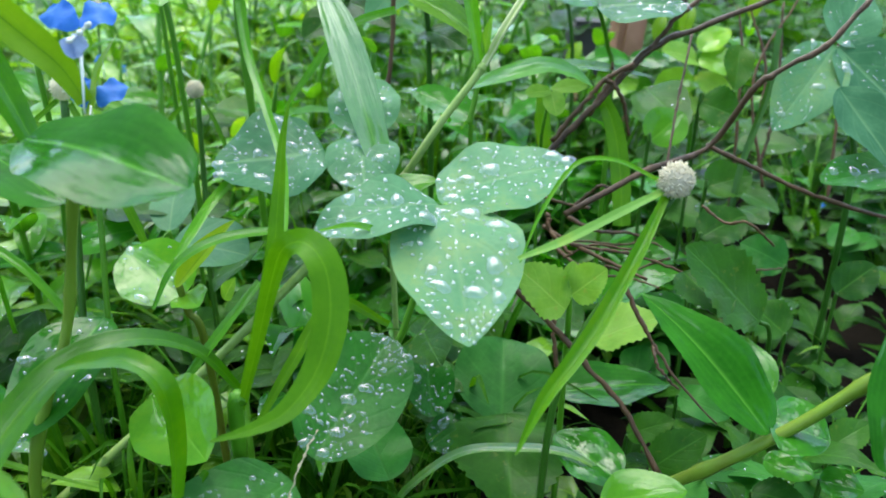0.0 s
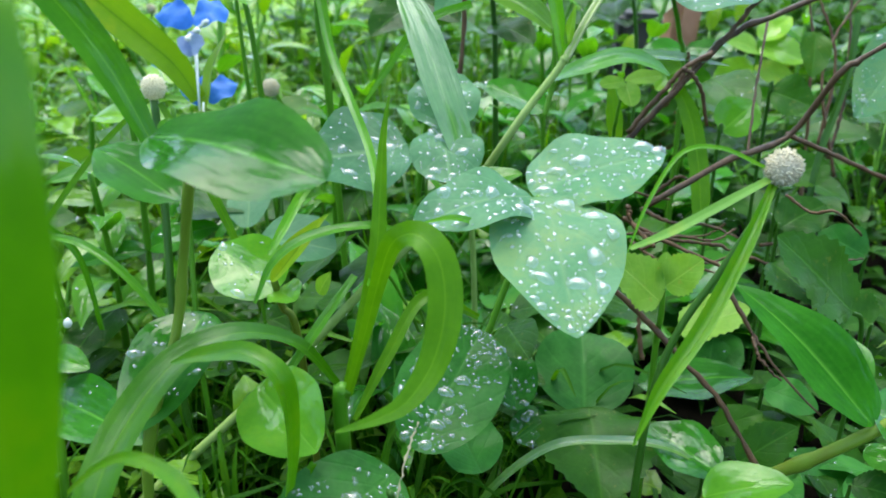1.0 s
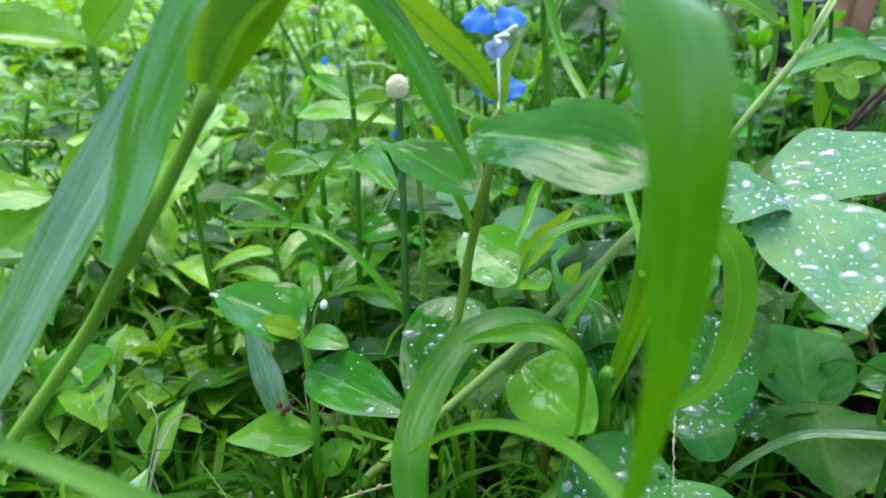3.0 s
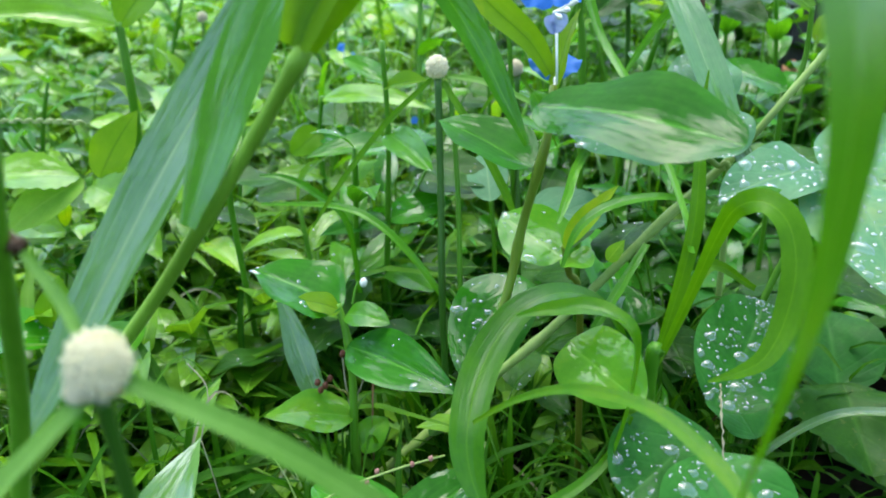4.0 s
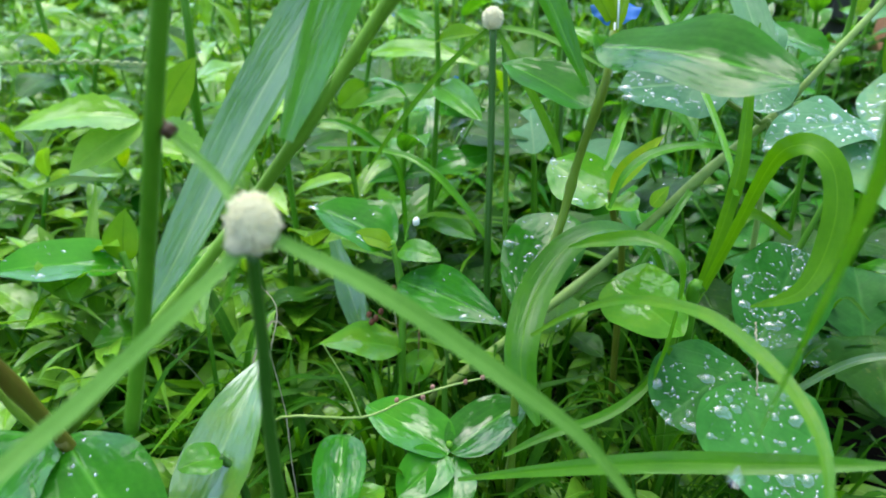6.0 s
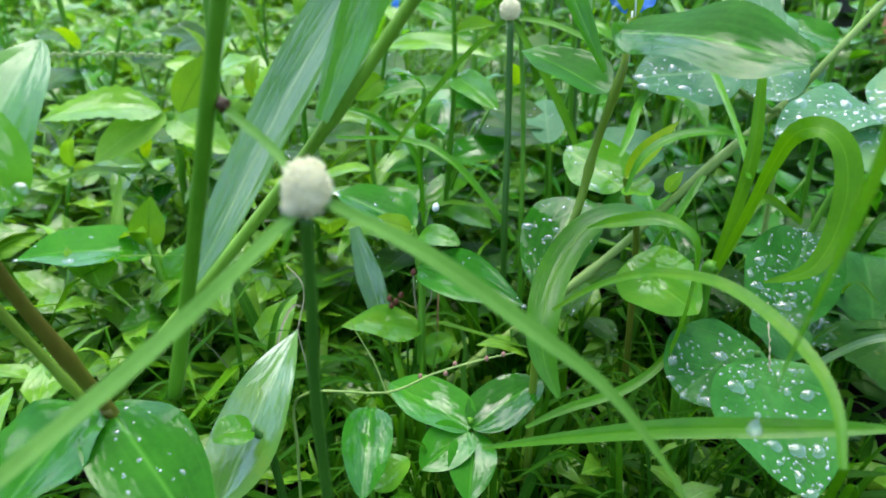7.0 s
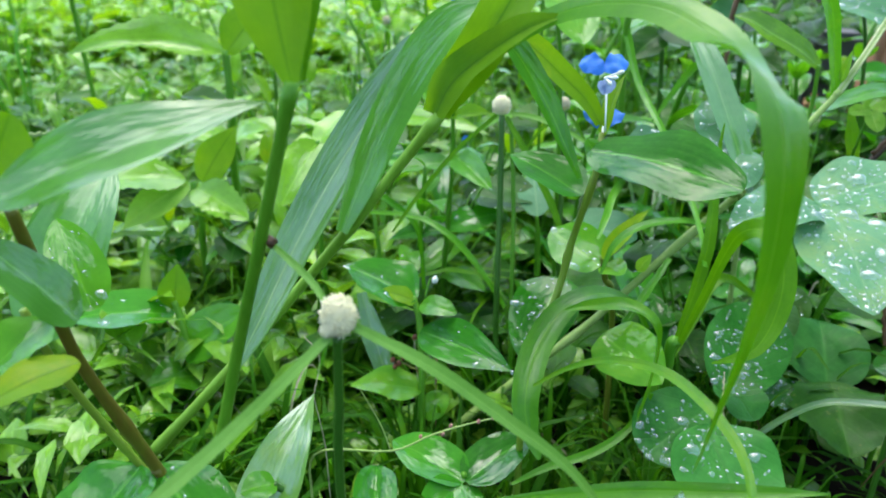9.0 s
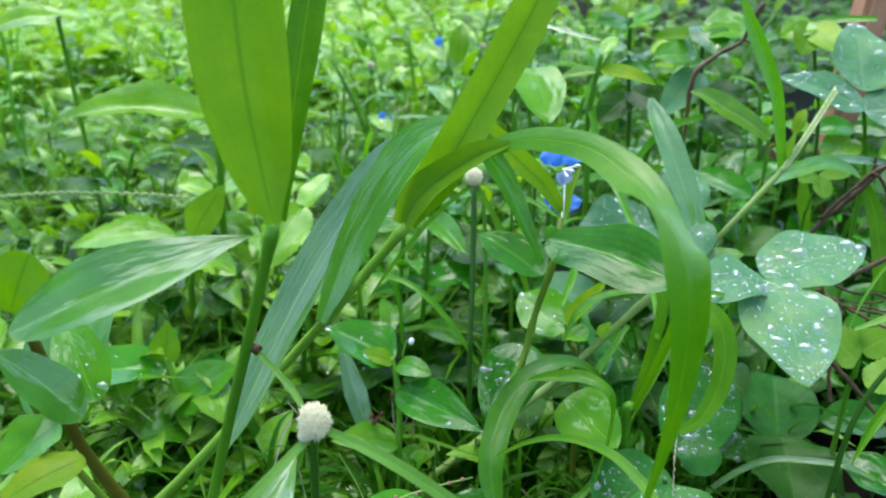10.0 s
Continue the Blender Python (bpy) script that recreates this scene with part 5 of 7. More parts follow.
p = thing("grass_leaf", (-0.0180, 0.1500, 0.0000), "pale narrow grass blade bowed over low leaves", "grass")
blade(p, [(-0.0180, 0.1500, -0.0020), (-0.0150, 0.1500, 0.0300), (0.0020, 0.1480, 0.0520), (0.0190, 0.1460, 0.0565), (0.0320, 0.1440, 0.0560), (0.0430, 0.1420, 0.0500)], [0.0016, 0.0020, 0.0024, 0.0024, 0.0020, 0.0004], (0.0, -0.5, 0.87), SHEEN, fold=0.4)

p = thing("low_herb", (0.0608, 0.1676, 0.0000), "low herb near the twigs, toothed leaves coloured dark for shade", "herb", "shaded herbs")
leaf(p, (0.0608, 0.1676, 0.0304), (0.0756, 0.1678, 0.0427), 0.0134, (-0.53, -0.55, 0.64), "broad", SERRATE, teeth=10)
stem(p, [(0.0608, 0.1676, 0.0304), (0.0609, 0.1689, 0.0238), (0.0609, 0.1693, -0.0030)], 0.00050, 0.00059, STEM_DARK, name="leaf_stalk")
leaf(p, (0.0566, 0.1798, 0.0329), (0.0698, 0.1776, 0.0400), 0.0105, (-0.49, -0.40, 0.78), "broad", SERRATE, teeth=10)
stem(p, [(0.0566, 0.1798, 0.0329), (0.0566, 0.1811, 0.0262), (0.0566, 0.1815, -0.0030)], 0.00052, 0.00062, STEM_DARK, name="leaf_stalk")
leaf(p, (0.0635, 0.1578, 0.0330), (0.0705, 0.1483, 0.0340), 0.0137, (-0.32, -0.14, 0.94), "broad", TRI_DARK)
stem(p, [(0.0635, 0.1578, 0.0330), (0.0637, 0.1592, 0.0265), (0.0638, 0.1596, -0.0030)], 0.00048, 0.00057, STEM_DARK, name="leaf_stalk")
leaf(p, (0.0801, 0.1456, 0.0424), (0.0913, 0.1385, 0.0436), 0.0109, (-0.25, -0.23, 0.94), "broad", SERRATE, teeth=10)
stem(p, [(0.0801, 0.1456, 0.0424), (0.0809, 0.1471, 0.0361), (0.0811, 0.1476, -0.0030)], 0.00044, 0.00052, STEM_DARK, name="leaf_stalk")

p = thing("low_herb", (0.1029, 0.1546, 0.0000), "low herb near the twigs, toothed leaves coloured dark for shade", "herb", "shaded herbs")
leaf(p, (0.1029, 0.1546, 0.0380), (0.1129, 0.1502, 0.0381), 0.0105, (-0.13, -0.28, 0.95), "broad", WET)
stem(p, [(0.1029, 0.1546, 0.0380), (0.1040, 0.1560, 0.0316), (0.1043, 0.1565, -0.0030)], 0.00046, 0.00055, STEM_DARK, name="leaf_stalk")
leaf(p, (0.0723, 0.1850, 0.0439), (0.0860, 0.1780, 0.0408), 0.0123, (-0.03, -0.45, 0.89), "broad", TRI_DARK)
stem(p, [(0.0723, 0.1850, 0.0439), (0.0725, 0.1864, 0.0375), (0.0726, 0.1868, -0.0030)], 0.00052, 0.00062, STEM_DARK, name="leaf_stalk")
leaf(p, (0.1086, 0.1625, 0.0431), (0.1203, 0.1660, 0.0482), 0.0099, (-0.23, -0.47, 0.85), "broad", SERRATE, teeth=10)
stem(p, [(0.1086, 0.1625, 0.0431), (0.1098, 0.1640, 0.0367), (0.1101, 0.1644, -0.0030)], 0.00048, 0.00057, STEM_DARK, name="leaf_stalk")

p = thing("low_herb", (0.1123, 0.2059, 0.0000), "low herb near the twigs, toothed leaves coloured dark for shade", "herb", "shaded herbs")
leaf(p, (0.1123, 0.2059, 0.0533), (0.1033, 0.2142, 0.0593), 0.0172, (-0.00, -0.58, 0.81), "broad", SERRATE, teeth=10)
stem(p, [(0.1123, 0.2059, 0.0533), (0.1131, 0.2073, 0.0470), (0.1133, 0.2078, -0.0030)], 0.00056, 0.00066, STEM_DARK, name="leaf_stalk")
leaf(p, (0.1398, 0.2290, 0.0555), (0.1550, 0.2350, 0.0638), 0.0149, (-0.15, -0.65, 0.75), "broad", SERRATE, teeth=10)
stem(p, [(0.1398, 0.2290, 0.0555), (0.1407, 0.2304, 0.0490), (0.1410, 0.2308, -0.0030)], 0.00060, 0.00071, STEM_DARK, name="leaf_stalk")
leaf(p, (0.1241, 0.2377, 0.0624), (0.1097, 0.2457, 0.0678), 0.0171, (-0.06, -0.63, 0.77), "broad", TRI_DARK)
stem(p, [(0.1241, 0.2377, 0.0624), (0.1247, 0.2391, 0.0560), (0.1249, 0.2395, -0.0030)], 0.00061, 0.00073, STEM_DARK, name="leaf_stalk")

p = thing("low_herb", (0.0898, 0.2329, 0.0000), "low herb near the twigs, toothed leaves coloured dark for shade", "herb", "shaded herbs")
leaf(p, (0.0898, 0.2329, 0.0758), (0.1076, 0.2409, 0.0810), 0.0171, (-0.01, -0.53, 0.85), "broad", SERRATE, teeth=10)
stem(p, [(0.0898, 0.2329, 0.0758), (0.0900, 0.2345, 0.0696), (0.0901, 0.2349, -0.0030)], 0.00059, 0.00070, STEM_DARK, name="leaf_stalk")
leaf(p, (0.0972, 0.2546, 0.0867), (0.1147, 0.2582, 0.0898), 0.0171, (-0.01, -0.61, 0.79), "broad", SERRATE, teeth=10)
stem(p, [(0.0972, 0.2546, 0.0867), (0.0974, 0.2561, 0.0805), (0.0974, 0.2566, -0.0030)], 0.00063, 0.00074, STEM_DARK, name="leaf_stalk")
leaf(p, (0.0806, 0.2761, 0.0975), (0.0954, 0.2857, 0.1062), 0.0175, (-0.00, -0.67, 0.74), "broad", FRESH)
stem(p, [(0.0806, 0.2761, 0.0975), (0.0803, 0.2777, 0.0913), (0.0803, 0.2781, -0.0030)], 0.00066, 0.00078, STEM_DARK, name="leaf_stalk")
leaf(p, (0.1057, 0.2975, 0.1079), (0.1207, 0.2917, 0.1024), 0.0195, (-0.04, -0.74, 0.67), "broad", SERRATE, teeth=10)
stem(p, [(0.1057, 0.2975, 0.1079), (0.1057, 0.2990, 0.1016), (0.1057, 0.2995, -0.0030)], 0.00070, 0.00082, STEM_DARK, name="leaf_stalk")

p = thing("young_herb", (0.0349, 0.1696, 0.0000), "young herb with yellow-green toothed leaves", "herb")
leaf(p, (0.0309, 0.1604, 0.0883), (0.0183, 0.1613, 0.0996), 0.0145, (0.45, -0.70, 0.56), "broad", YELLOWISH, bend=0.06, teeth=10)
leaf(p, (0.0323, 0.1628, 0.0911), (0.0404, 0.1611, 0.0993), 0.0112, (-0.60, -0.65, 0.47), "broad", YELLOWISH, bend=0.06, teeth=10)
leaf(p, (0.0320, 0.1628, 0.0911), (0.0331, 0.1674, 0.0985), 0.0060, (0.01, -0.85, 0.52), "broad", YELLOWISH, bend=0.06, teeth=10)
leaf(p, (0.0428, 0.1795, 0.0677), (0.0608, 0.1778, 0.0758), 0.0182, (-0.42, -0.20, 0.89), "broad", YELLOWISH, bend=0.06, teeth=10)
stem(p, [(0.0320, 0.1627, 0.0907), (0.0324, 0.1636, 0.0810), (0.0333, 0.1683, 0.0674), (0.0336, 0.1697, -0.0030)], 0.00071, 0.00093, STEM)

p = thing("rough_leaf_herb", (0.0970, 0.1966, 0.0000), "herb with dark toothed leaves among twigs", "herb")
leaf(p, (0.0893, 0.1782, 0.0744), (0.0663, 0.1817, 0.0960), 0.0226, (0.41, -0.72, 0.56), "broad", SERRATE, bend=0.06, teeth=14)
leaf(p, (0.0691, 0.1877, 0.0853), (0.0782, 0.1736, 0.0786), 0.0200, (0.14, -0.35, 0.93), "broad", SERRATE, bend=0.06, teeth=14)
stem(p, [(0.0889, 0.1793, 0.0744), (0.0957, 0.1824, 0.0620), (0.0977, 0.1833, -0.0030)], 0.00064, 0.00075, STEM_DARK)

p = thing("trefoil", (0.0445, 0.2667, 0.0000), "small pale trefoil with three oval leaflets", "herb")
leaf(p, (0.0373, 0.2526, 0.1227), (0.0281, 0.2491, 0.1223), 0.0058, (0.19, -0.59, 0.78), "round", YELLOWISH, bend=0.05)
leaf(p, (0.0373, 0.2526, 0.1227), (0.0385, 0.2440, 0.1160), 0.0077, (-0.00, -0.61, 0.79), "round", YELLOWISH, bend=0.05)
leaf(p, (0.0373, 0.2526, 0.1227), (0.0506, 0.2564, 0.1238), 0.0062, (0.10, -0.59, 0.80), "round", YELLOWISH, bend=0.05)
stem(p, [(0.0375, 0.2526, 0.1227), (0.0353, 0.2536, 0.1084), (0.0356, 0.2572, 0.0924), (0.0357, 0.2583, -0.0030)], 0.00049, 0.00063, STEM)

p = thing("clover_herb", (0.0618, 0.2914, 0.0000), "three-leaflet herb with drop-covered leaves held high", "herb", "three-leaflet herbs")
leaf(p, (0.0523, 0.2618, 0.1496), (0.0838, 0.2617, 0.1493), 0.0287, (0.01, -0.40, 0.92), "clover", TRI, bend=0.06, drops=120)
leaf(p, (0.0529, 0.2623, 0.1507), (0.0184, 0.2660, 0.1623), 0.0205, (0.11, -0.46, 0.88), "clover", TRI, bend=0.06, drops=100)
leaf(p, (0.0545, 0.2700, 0.1560), (0.0545, 0.3000, 0.1802), 0.0260, (0.15, -0.53, 0.84), "clover", TRI, bend=0.06, drops=80)
stem(p, [(0.0533, 0.2641, 0.1497), (0.0607, 0.2766, 0.1340), (0.0640, 0.2777, 0.1127), (0.0650, 0.2780, -0.0030)], 0.00078, 0.00108, STEM)

p = thing("clover_herb", (0.1493, 0.2546, 0.0000), "three-leaflet herb with large bluish rain-dotted leaves by twigs", "herb", "three-leaflet herbs")
leaf(p, (0.1351, 0.2580, 0.1367), (0.1106, 0.2398, 0.1119), 0.0223, (-0.01, -0.80, 0.60), "clover", TRI, bend=0.05, drops=60)
leaf(p, (0.1365, 0.2580, 0.1367), (0.1592, 0.2431, 0.1143), 0.0266, (0.14, -0.76, 0.64), "clover", TRI, bend=0.05, drops=60)
leaf(p, (0.1363, 0.2583, 0.1374), (0.1510, 0.2778, 0.1555), 0.0214, (0.20, -0.74, 0.64), "clover", TRI, bend=0.05, drops=40)
leaf(p, (0.1302, 0.2400, 0.1265), (0.1445, 0.2203, 0.1031), 0.0199, (0.10, -0.73, 0.68), "lance", TRI, bend=0.05)
leaf(p, (0.1504, 0.2286, 0.1021), (0.1207, 0.2212, 0.1004), 0.0183, (0.04, -0.36, 0.93), "broad", TRI_DARK, bend=0.05, drops=30)
stem(p, [(0.1364, 0.2590, 0.1365), (0.1427, 0.2542, 0.1143), (0.1476, 0.2499, 0.0884), (0.1491, 0.2485, -0.0030)], 0.00098, 0.00123, STEM_DARK)
leaf(p, (0.1097, 0.2766, 0.1340), (0.1056, 0.2646, 0.1200), 0.0117, (0.05, -0.76, 0.64), "broad", SERRATE, bend=0.05, teeth=8)
blade(p, [(0.0586, 0.2208, 0.0853), (0.0594, 0.2326, 0.0988), (0.0581, 0.2447, 0.1129), (0.0533, 0.2554, 0.1240)], [0.0056, 0.0064, 0.0062, 0.0028], (-0.23, -0.87, 0.43), GRASS, (-0.21, -0.92, 0.32))
blade(p, [(0.0377, 0.2585, 0.0952), (0.0367, 0.2643, 0.1075), (0.0359, 0.2716, 0.1184)], [0.0038, 0.0063, 0.0017], (-0.13, -0.92, 0.37), GRASS, (-0.13, -0.94, 0.33))
blade(p, [(0.1045, 0.2466, 0.0697), (0.1077, 0.2524, 0.0940), (0.1166, 0.2616, 0.1207), (0.1197, 0.2689, 0.1411)], [0.0020, 0.0024, 0.0024, 0.0020], (-0.35, -0.83, 0.42), STEM_DARK, (-0.39, -0.88, 0.26))

p = thing("twig", (0.0281, 0.2365, 0.0953), "dark wet forked twig leaning over the herbs", "twig", "fallen twigs")
stem(p, [(0.0281, 0.2365, 0.0953), (0.0388, 0.2418, 0.1067), (0.0533, 0.2480, 0.1199), (0.0712, 0.2575, 0.1356), (0.0898, 0.2639, 0.1422), (0.1237, 0.2744, 0.1530)], 0.00116, 0.00100, TWIG, name="branch", wobble=0.12)
stem(p, [(0.0712, 0.2575, 0.1356), (0.0784, 0.2594, 0.1444), (0.0880, 0.2631, 0.1523), (0.0938, 0.2676, 0.1619)], 0.00097, 0.00068, TWIG, name="branch", wobble=0.12)
stem(p, [(0.0496, 0.2469, 0.1152), (0.0569, 0.2502, 0.1271), (0.0574, 0.2515, 0.1322)], 0.00087, 0.00048, TWIG, name="branch", wobble=0.12)
stem(p, [(0.0537, 0.2481, 0.1202), (0.0605, 0.2500, 0.1290), (0.0650, 0.2500, 0.1313)], 0.00077, 0.00038, TWIG, name="branch", wobble=0.12)
stem(p, [(0.0367, 0.2400, 0.1083), (0.0464, 0.2400, 0.1209), (0.0507, 0.2400, 0.1263), (0.0540, 0.2400, 0.1299), (0.0619, 0.2400, 0.1342)], 0.0009, 0.0008, TWIG, name="branch", wobble=0.12)
stem(p, [(0.0517, 0.2380, 0.1296), (0.0549, 0.2380, 0.1281), (0.0588, 0.2380, 0.1226), (0.0621, 0.2380, 0.1109)], 0.0008, 0.0006, TWIG, name="branch", wobble=0.12)

p = thing("twig", (0.0375, 0.2085, 0.0943), "long brown twig slanting up beside bluish leaves", "twig", "fallen twigs")
stem(p, [(0.0375, 0.2085, 0.0943), (0.0667, 0.2248, 0.1034), (0.0880, 0.2360, 0.1068), (0.0980, 0.2320, 0.1268), (0.1045, 0.2310, 0.1332), (0.1158, 0.2300, 0.1400), (0.1225, 0.2320, 0.1454), (0.1317, 0.2360, 0.1556)], 0.00105, 0.00090, TWIG, name="branch", wobble=0.12)
stem(p, [(0.0893, 0.2397, 0.1070), (0.1056, 0.2344, 0.1001), (0.1255, 0.2285, 0.0922), (0.1563, 0.2226, 0.0845)], 0.00086, 0.00065, TWIG, name="branch", wobble=0.12)
stem(p, [(0.0734, 0.2294, 0.1038), (0.0803, 0.2480, 0.1199), (0.0892, 0.2701, 0.1390)], 0.00046, 0.00040, TWIG, name="branch", wobble=0.12)

p = thing("twig", (0.0182, 0.1727, 0.0887), "bent reddish twig among low leaves", "twig", "fallen twigs")
stem(p, [(0.0182, 0.1727, 0.0887), (0.0305, 0.1647, 0.0786), (0.0390, 0.1587, 0.0704), (0.0466, 0.1530, 0.0630), (0.0541, 0.1429, 0.0506)], 0.00083, 0.00071, TWIG, name="branch", wobble=0.12)

p = thing("twig", (0.0439, 0.1568, 0.0971), "split dry twig hanging over a glossy leaf", "twig", "fallen twigs")
stem(p, [(0.0439, 0.1568, 0.0971), (0.0470, 0.1527, 0.0908), (0.0504, 0.1502, 0.0852), (0.0552, 0.1448, 0.0784), (0.0643, 0.1385, 0.0697)], 0.00068, 0.00020, TWIG, name="branch", wobble=0.12)
stem(p, [(0.0504, 0.1502, 0.0852), (0.0509, 0.1451, 0.0814), (0.0552, 0.1420, 0.0771)], 0.00048, 0.00027, TWIG, name="branch", wobble=0.2)

p = thing("twig", (0.0312, 0.2116, 0.0892), "tangle of thin brown twigs on the soil", "twig", "fallen twigs")
stem(p, [(0.0312, 0.2116, 0.0892), (0.0398, 0.2075, 0.0852), (0.0514, 0.2022, 0.0809), (0.0619, 0.1974, 0.0776)], 0.00071, 0.00051, TWIG, name="branch", wobble=0.12)
stem(p, [(0.0342, 0.2061, 0.0868), (0.0468, 0.2068, 0.0836), (0.0614, 0.2077, 0.0808), (0.0772, 0.2070, 0.0746)], 0.00061, 0.00045, TWIG, name="branch", wobble=0.2)
stem(p, [(0.0330, 0.2131, 0.0924), (0.0333, 0.2072, 0.0892), (0.0389, 0.2015, 0.0842)], 0.00071, 0.00052, TWIG, name="branch", wobble=0.2)

p = thing("twig", (0.0333, 0.1803, 0.0575), "thin dark twig standing upright", "twig", "fallen twigs")
stem(p, [(0.0333, 0.1803, 0.0575), (0.0322, 0.1866, 0.0710), (0.0325, 0.1880, 0.0740)], 0.00075, 0.00033, TWIG, name="branch", wobble=0.12)

p = thing("twig", (-0.0230, 0.2620, 0.1144), "dark upright twig behind the grass", "twig", "fallen twigs")
stem(p, [(-0.0230, 0.2620, 0.1144), (-0.0191, 0.2640, 0.1262), (-0.0174, 0.2680, 0.1451), (-0.0161, 0.2700, 0.1624), (-0.0053, 0.2750, 0.1707), (0.0032, 0.2750, 0.1758), (0.0054, 0.2750, 0.1827), (0.0098, 0.2750, 0.1916)], 0.0009, 0.0011, TWIG, name="branch", wobble=0.12)
stem(p, [(0.0036, 0.2750, 0.1763), (0.0089, 0.2720, 0.1748), (0.0127, 0.2700, 0.1746)], 0.0006, 0.0003, TWIG, name="branch", wobble=0.12)

p = thing("twig", (0.0440, 0.2337, 0.0860), "thin brown twig lying in the tangle", "twig", "fallen twigs")
stem(p, [(0.0440, 0.2337, 0.0860), (0.0501, 0.2331, 0.0924), (0.0530, 0.2292, 0.0962), (0.0595, 0.2364, 0.0911)], 0.00070, 0.00043, TWIG, name="branch", wobble=0.12)

p = thing("twig", (0.0450, 0.2453, 0.0783), "thin brown twig lying in the tangle", "twig", "fallen twigs")
stem(p, [(0.0450, 0.2453, 0.0783), (0.0553, 0.2384, 0.0756), (0.0690, 0.2465, 0.0715), (0.0785, 0.2374, 0.0700)], 0.00078, 0.00038, TWIG, name="branch", wobble=0.12)

p = thing("twig", (0.0887, 0.2261, 0.0653), "thin brown twig lying in the tangle", "twig", "fallen twigs")
stem(p, [(0.0887, 0.2261, 0.0653), (0.0987, 0.2240, 0.0681), (0.1105, 0.2290, 0.0650), (0.1212, 0.2342, 0.0629)], 0.00047, 0.00033, TWIG, name="branch", wobble=0.12)

p = thing("twig", (0.0403, 0.2202, 0.0741), "thin brown twig lying in the tangle", "twig", "fallen twigs")
stem(p, [(0.0403, 0.2202, 0.0741), (0.0486, 0.2146, 0.0813), (0.0608, 0.2141, 0.0800), (0.0691, 0.2181, 0.0821)], 0.00039, 0.00038, TWIG, name="branch", wobble=0.12)

p = thing("twig", (0.0968, 0.2415, 0.0476), "thin brown twig lying in the tangle", "twig", "fallen twigs")
stem(p, [(0.0968, 0.2415, 0.0476), (0.1020, 0.2388, 0.0461), (0.1067, 0.2348, 0.0497), (0.1110, 0.2362, 0.0473)], 0.00083, 0.00031, TWIG, name="branch", wobble=0.12)

p = thing("twig", (0.0267, 0.2235, 0.0967), "thin brown twig lying in the tangle", "twig", "fallen twigs")
stem(p, [(0.0267, 0.2235, 0.0967), (0.0329, 0.2120, 0.0982), (0.0402, 0.2182, 0.0938), (0.0463, 0.2156, 0.0936)], 0.00046, 0.00045, TWIG, name="branch", wobble=0.12)

p = thing("twig", (0.0397, 0.2487, 0.0669), "thin brown twig lying in the tangle", "twig", "fallen twigs")
stem(p, [(0.0397, 0.2487, 0.0669), (0.0517, 0.2470, 0.0679), (0.0691, 0.2493, 0.0656), (0.0773, 0.2484, 0.0709)], 0.00051, 0.00028, TWIG, name="branch", wobble=0.12)

p = thing("twig", (0.0808, 0.2129, 0.0958), "thin brown twig lying in the tangle", "twig", "fallen twigs")
stem(p, [(0.0808, 0.2129, 0.0958), (0.0872, 0.2088, 0.0915), (0.0920, 0.2028, 0.0938), (0.1035, 0.2077, 0.0840)], 0.00047, 0.00035, TWIG, name="branch", wobble=0.12)

p = thing("twig", (0.0934, 0.2550, 0.0590), "thin brown twig lying in the tangle", "twig", "fallen twigs")
stem(p, [(0.0934, 0.2550, 0.0590), (0.1062, 0.2559, 0.0595), (0.1132, 0.2442, 0.0608), (0.1276, 0.2555, 0.0587)], 0.00073, 0.00024, TWIG, name="branch", wobble=0.12)

p = thing("twig", (0.0409, 0.2402, 0.0680), "thin brown twig lying in the tangle", "twig", "fallen twigs")
stem(p, [(0.0409, 0.2402, 0.0680), (0.0509, 0.2281, 0.0649), (0.0680, 0.2352, 0.0584), (0.0756, 0.2266, 0.0592)], 0.00068, 0.00030, TWIG, name="branch", wobble=0.12)

p = thing("twig", (0.0880, 0.2259, 0.0657), "thin brown twig lying in the tangle", "twig", "fallen twigs")
stem(p, [(0.0880, 0.2259, 0.0657), (0.0947, 0.2220, 0.0674), (0.1005, 0.2257, 0.0644), (0.1058, 0.2287, 0.0622)], 0.00042, 0.00036, TWIG, name="branch", wobble=0.12)

p = thing("twig", (0.0525, 0.2127, 0.0747), "thin brown twig lying in the tangle", "twig", "fallen twigs")
stem(p, [(0.0525, 0.2127, 0.0747), (0.0610, 0.2162, 0.0709), (0.0697, 0.2201, 0.0717), (0.0738, 0.2146, 0.0765)], 0.00048, 0.00041, TWIG, name="branch", wobble=0.12)

p = thing("twig", (0.1357, 0.3127, 0.0792), "thin dark upright twig among herbs", "twig", "fallen twigs")
stem(p, [(0.1357, 0.3127, 0.0792), (0.1439, 0.3281, 0.1121), (0.1366, 0.3414, 0.1406)], 0.00076, 0.00050, TWIG, name="branch", wobble=0.12)

p = thing("twig", (0.1201, 0.2829, 0.0577), "thin dark upright twig among herbs", "twig", "fallen twigs")
stem(p, [(0.1201, 0.2829, 0.0577), (0.1255, 0.3114, 0.1188), (0.1244, 0.3220, 0.1417)], 0.00071, 0.00048, TWIG, name="branch", wobble=0.12)

p = thing("twig", (0.1398, 0.3015, 0.0689), "thin dark upright twig among herbs", "twig", "fallen twigs")
stem(p, [(0.1398, 0.3015, 0.0689), (0.1360, 0.3217, 0.1121), (0.1562, 0.3367, 0.1444)], 0.00074, 0.00049, TWIG, name="branch", wobble=0.12)

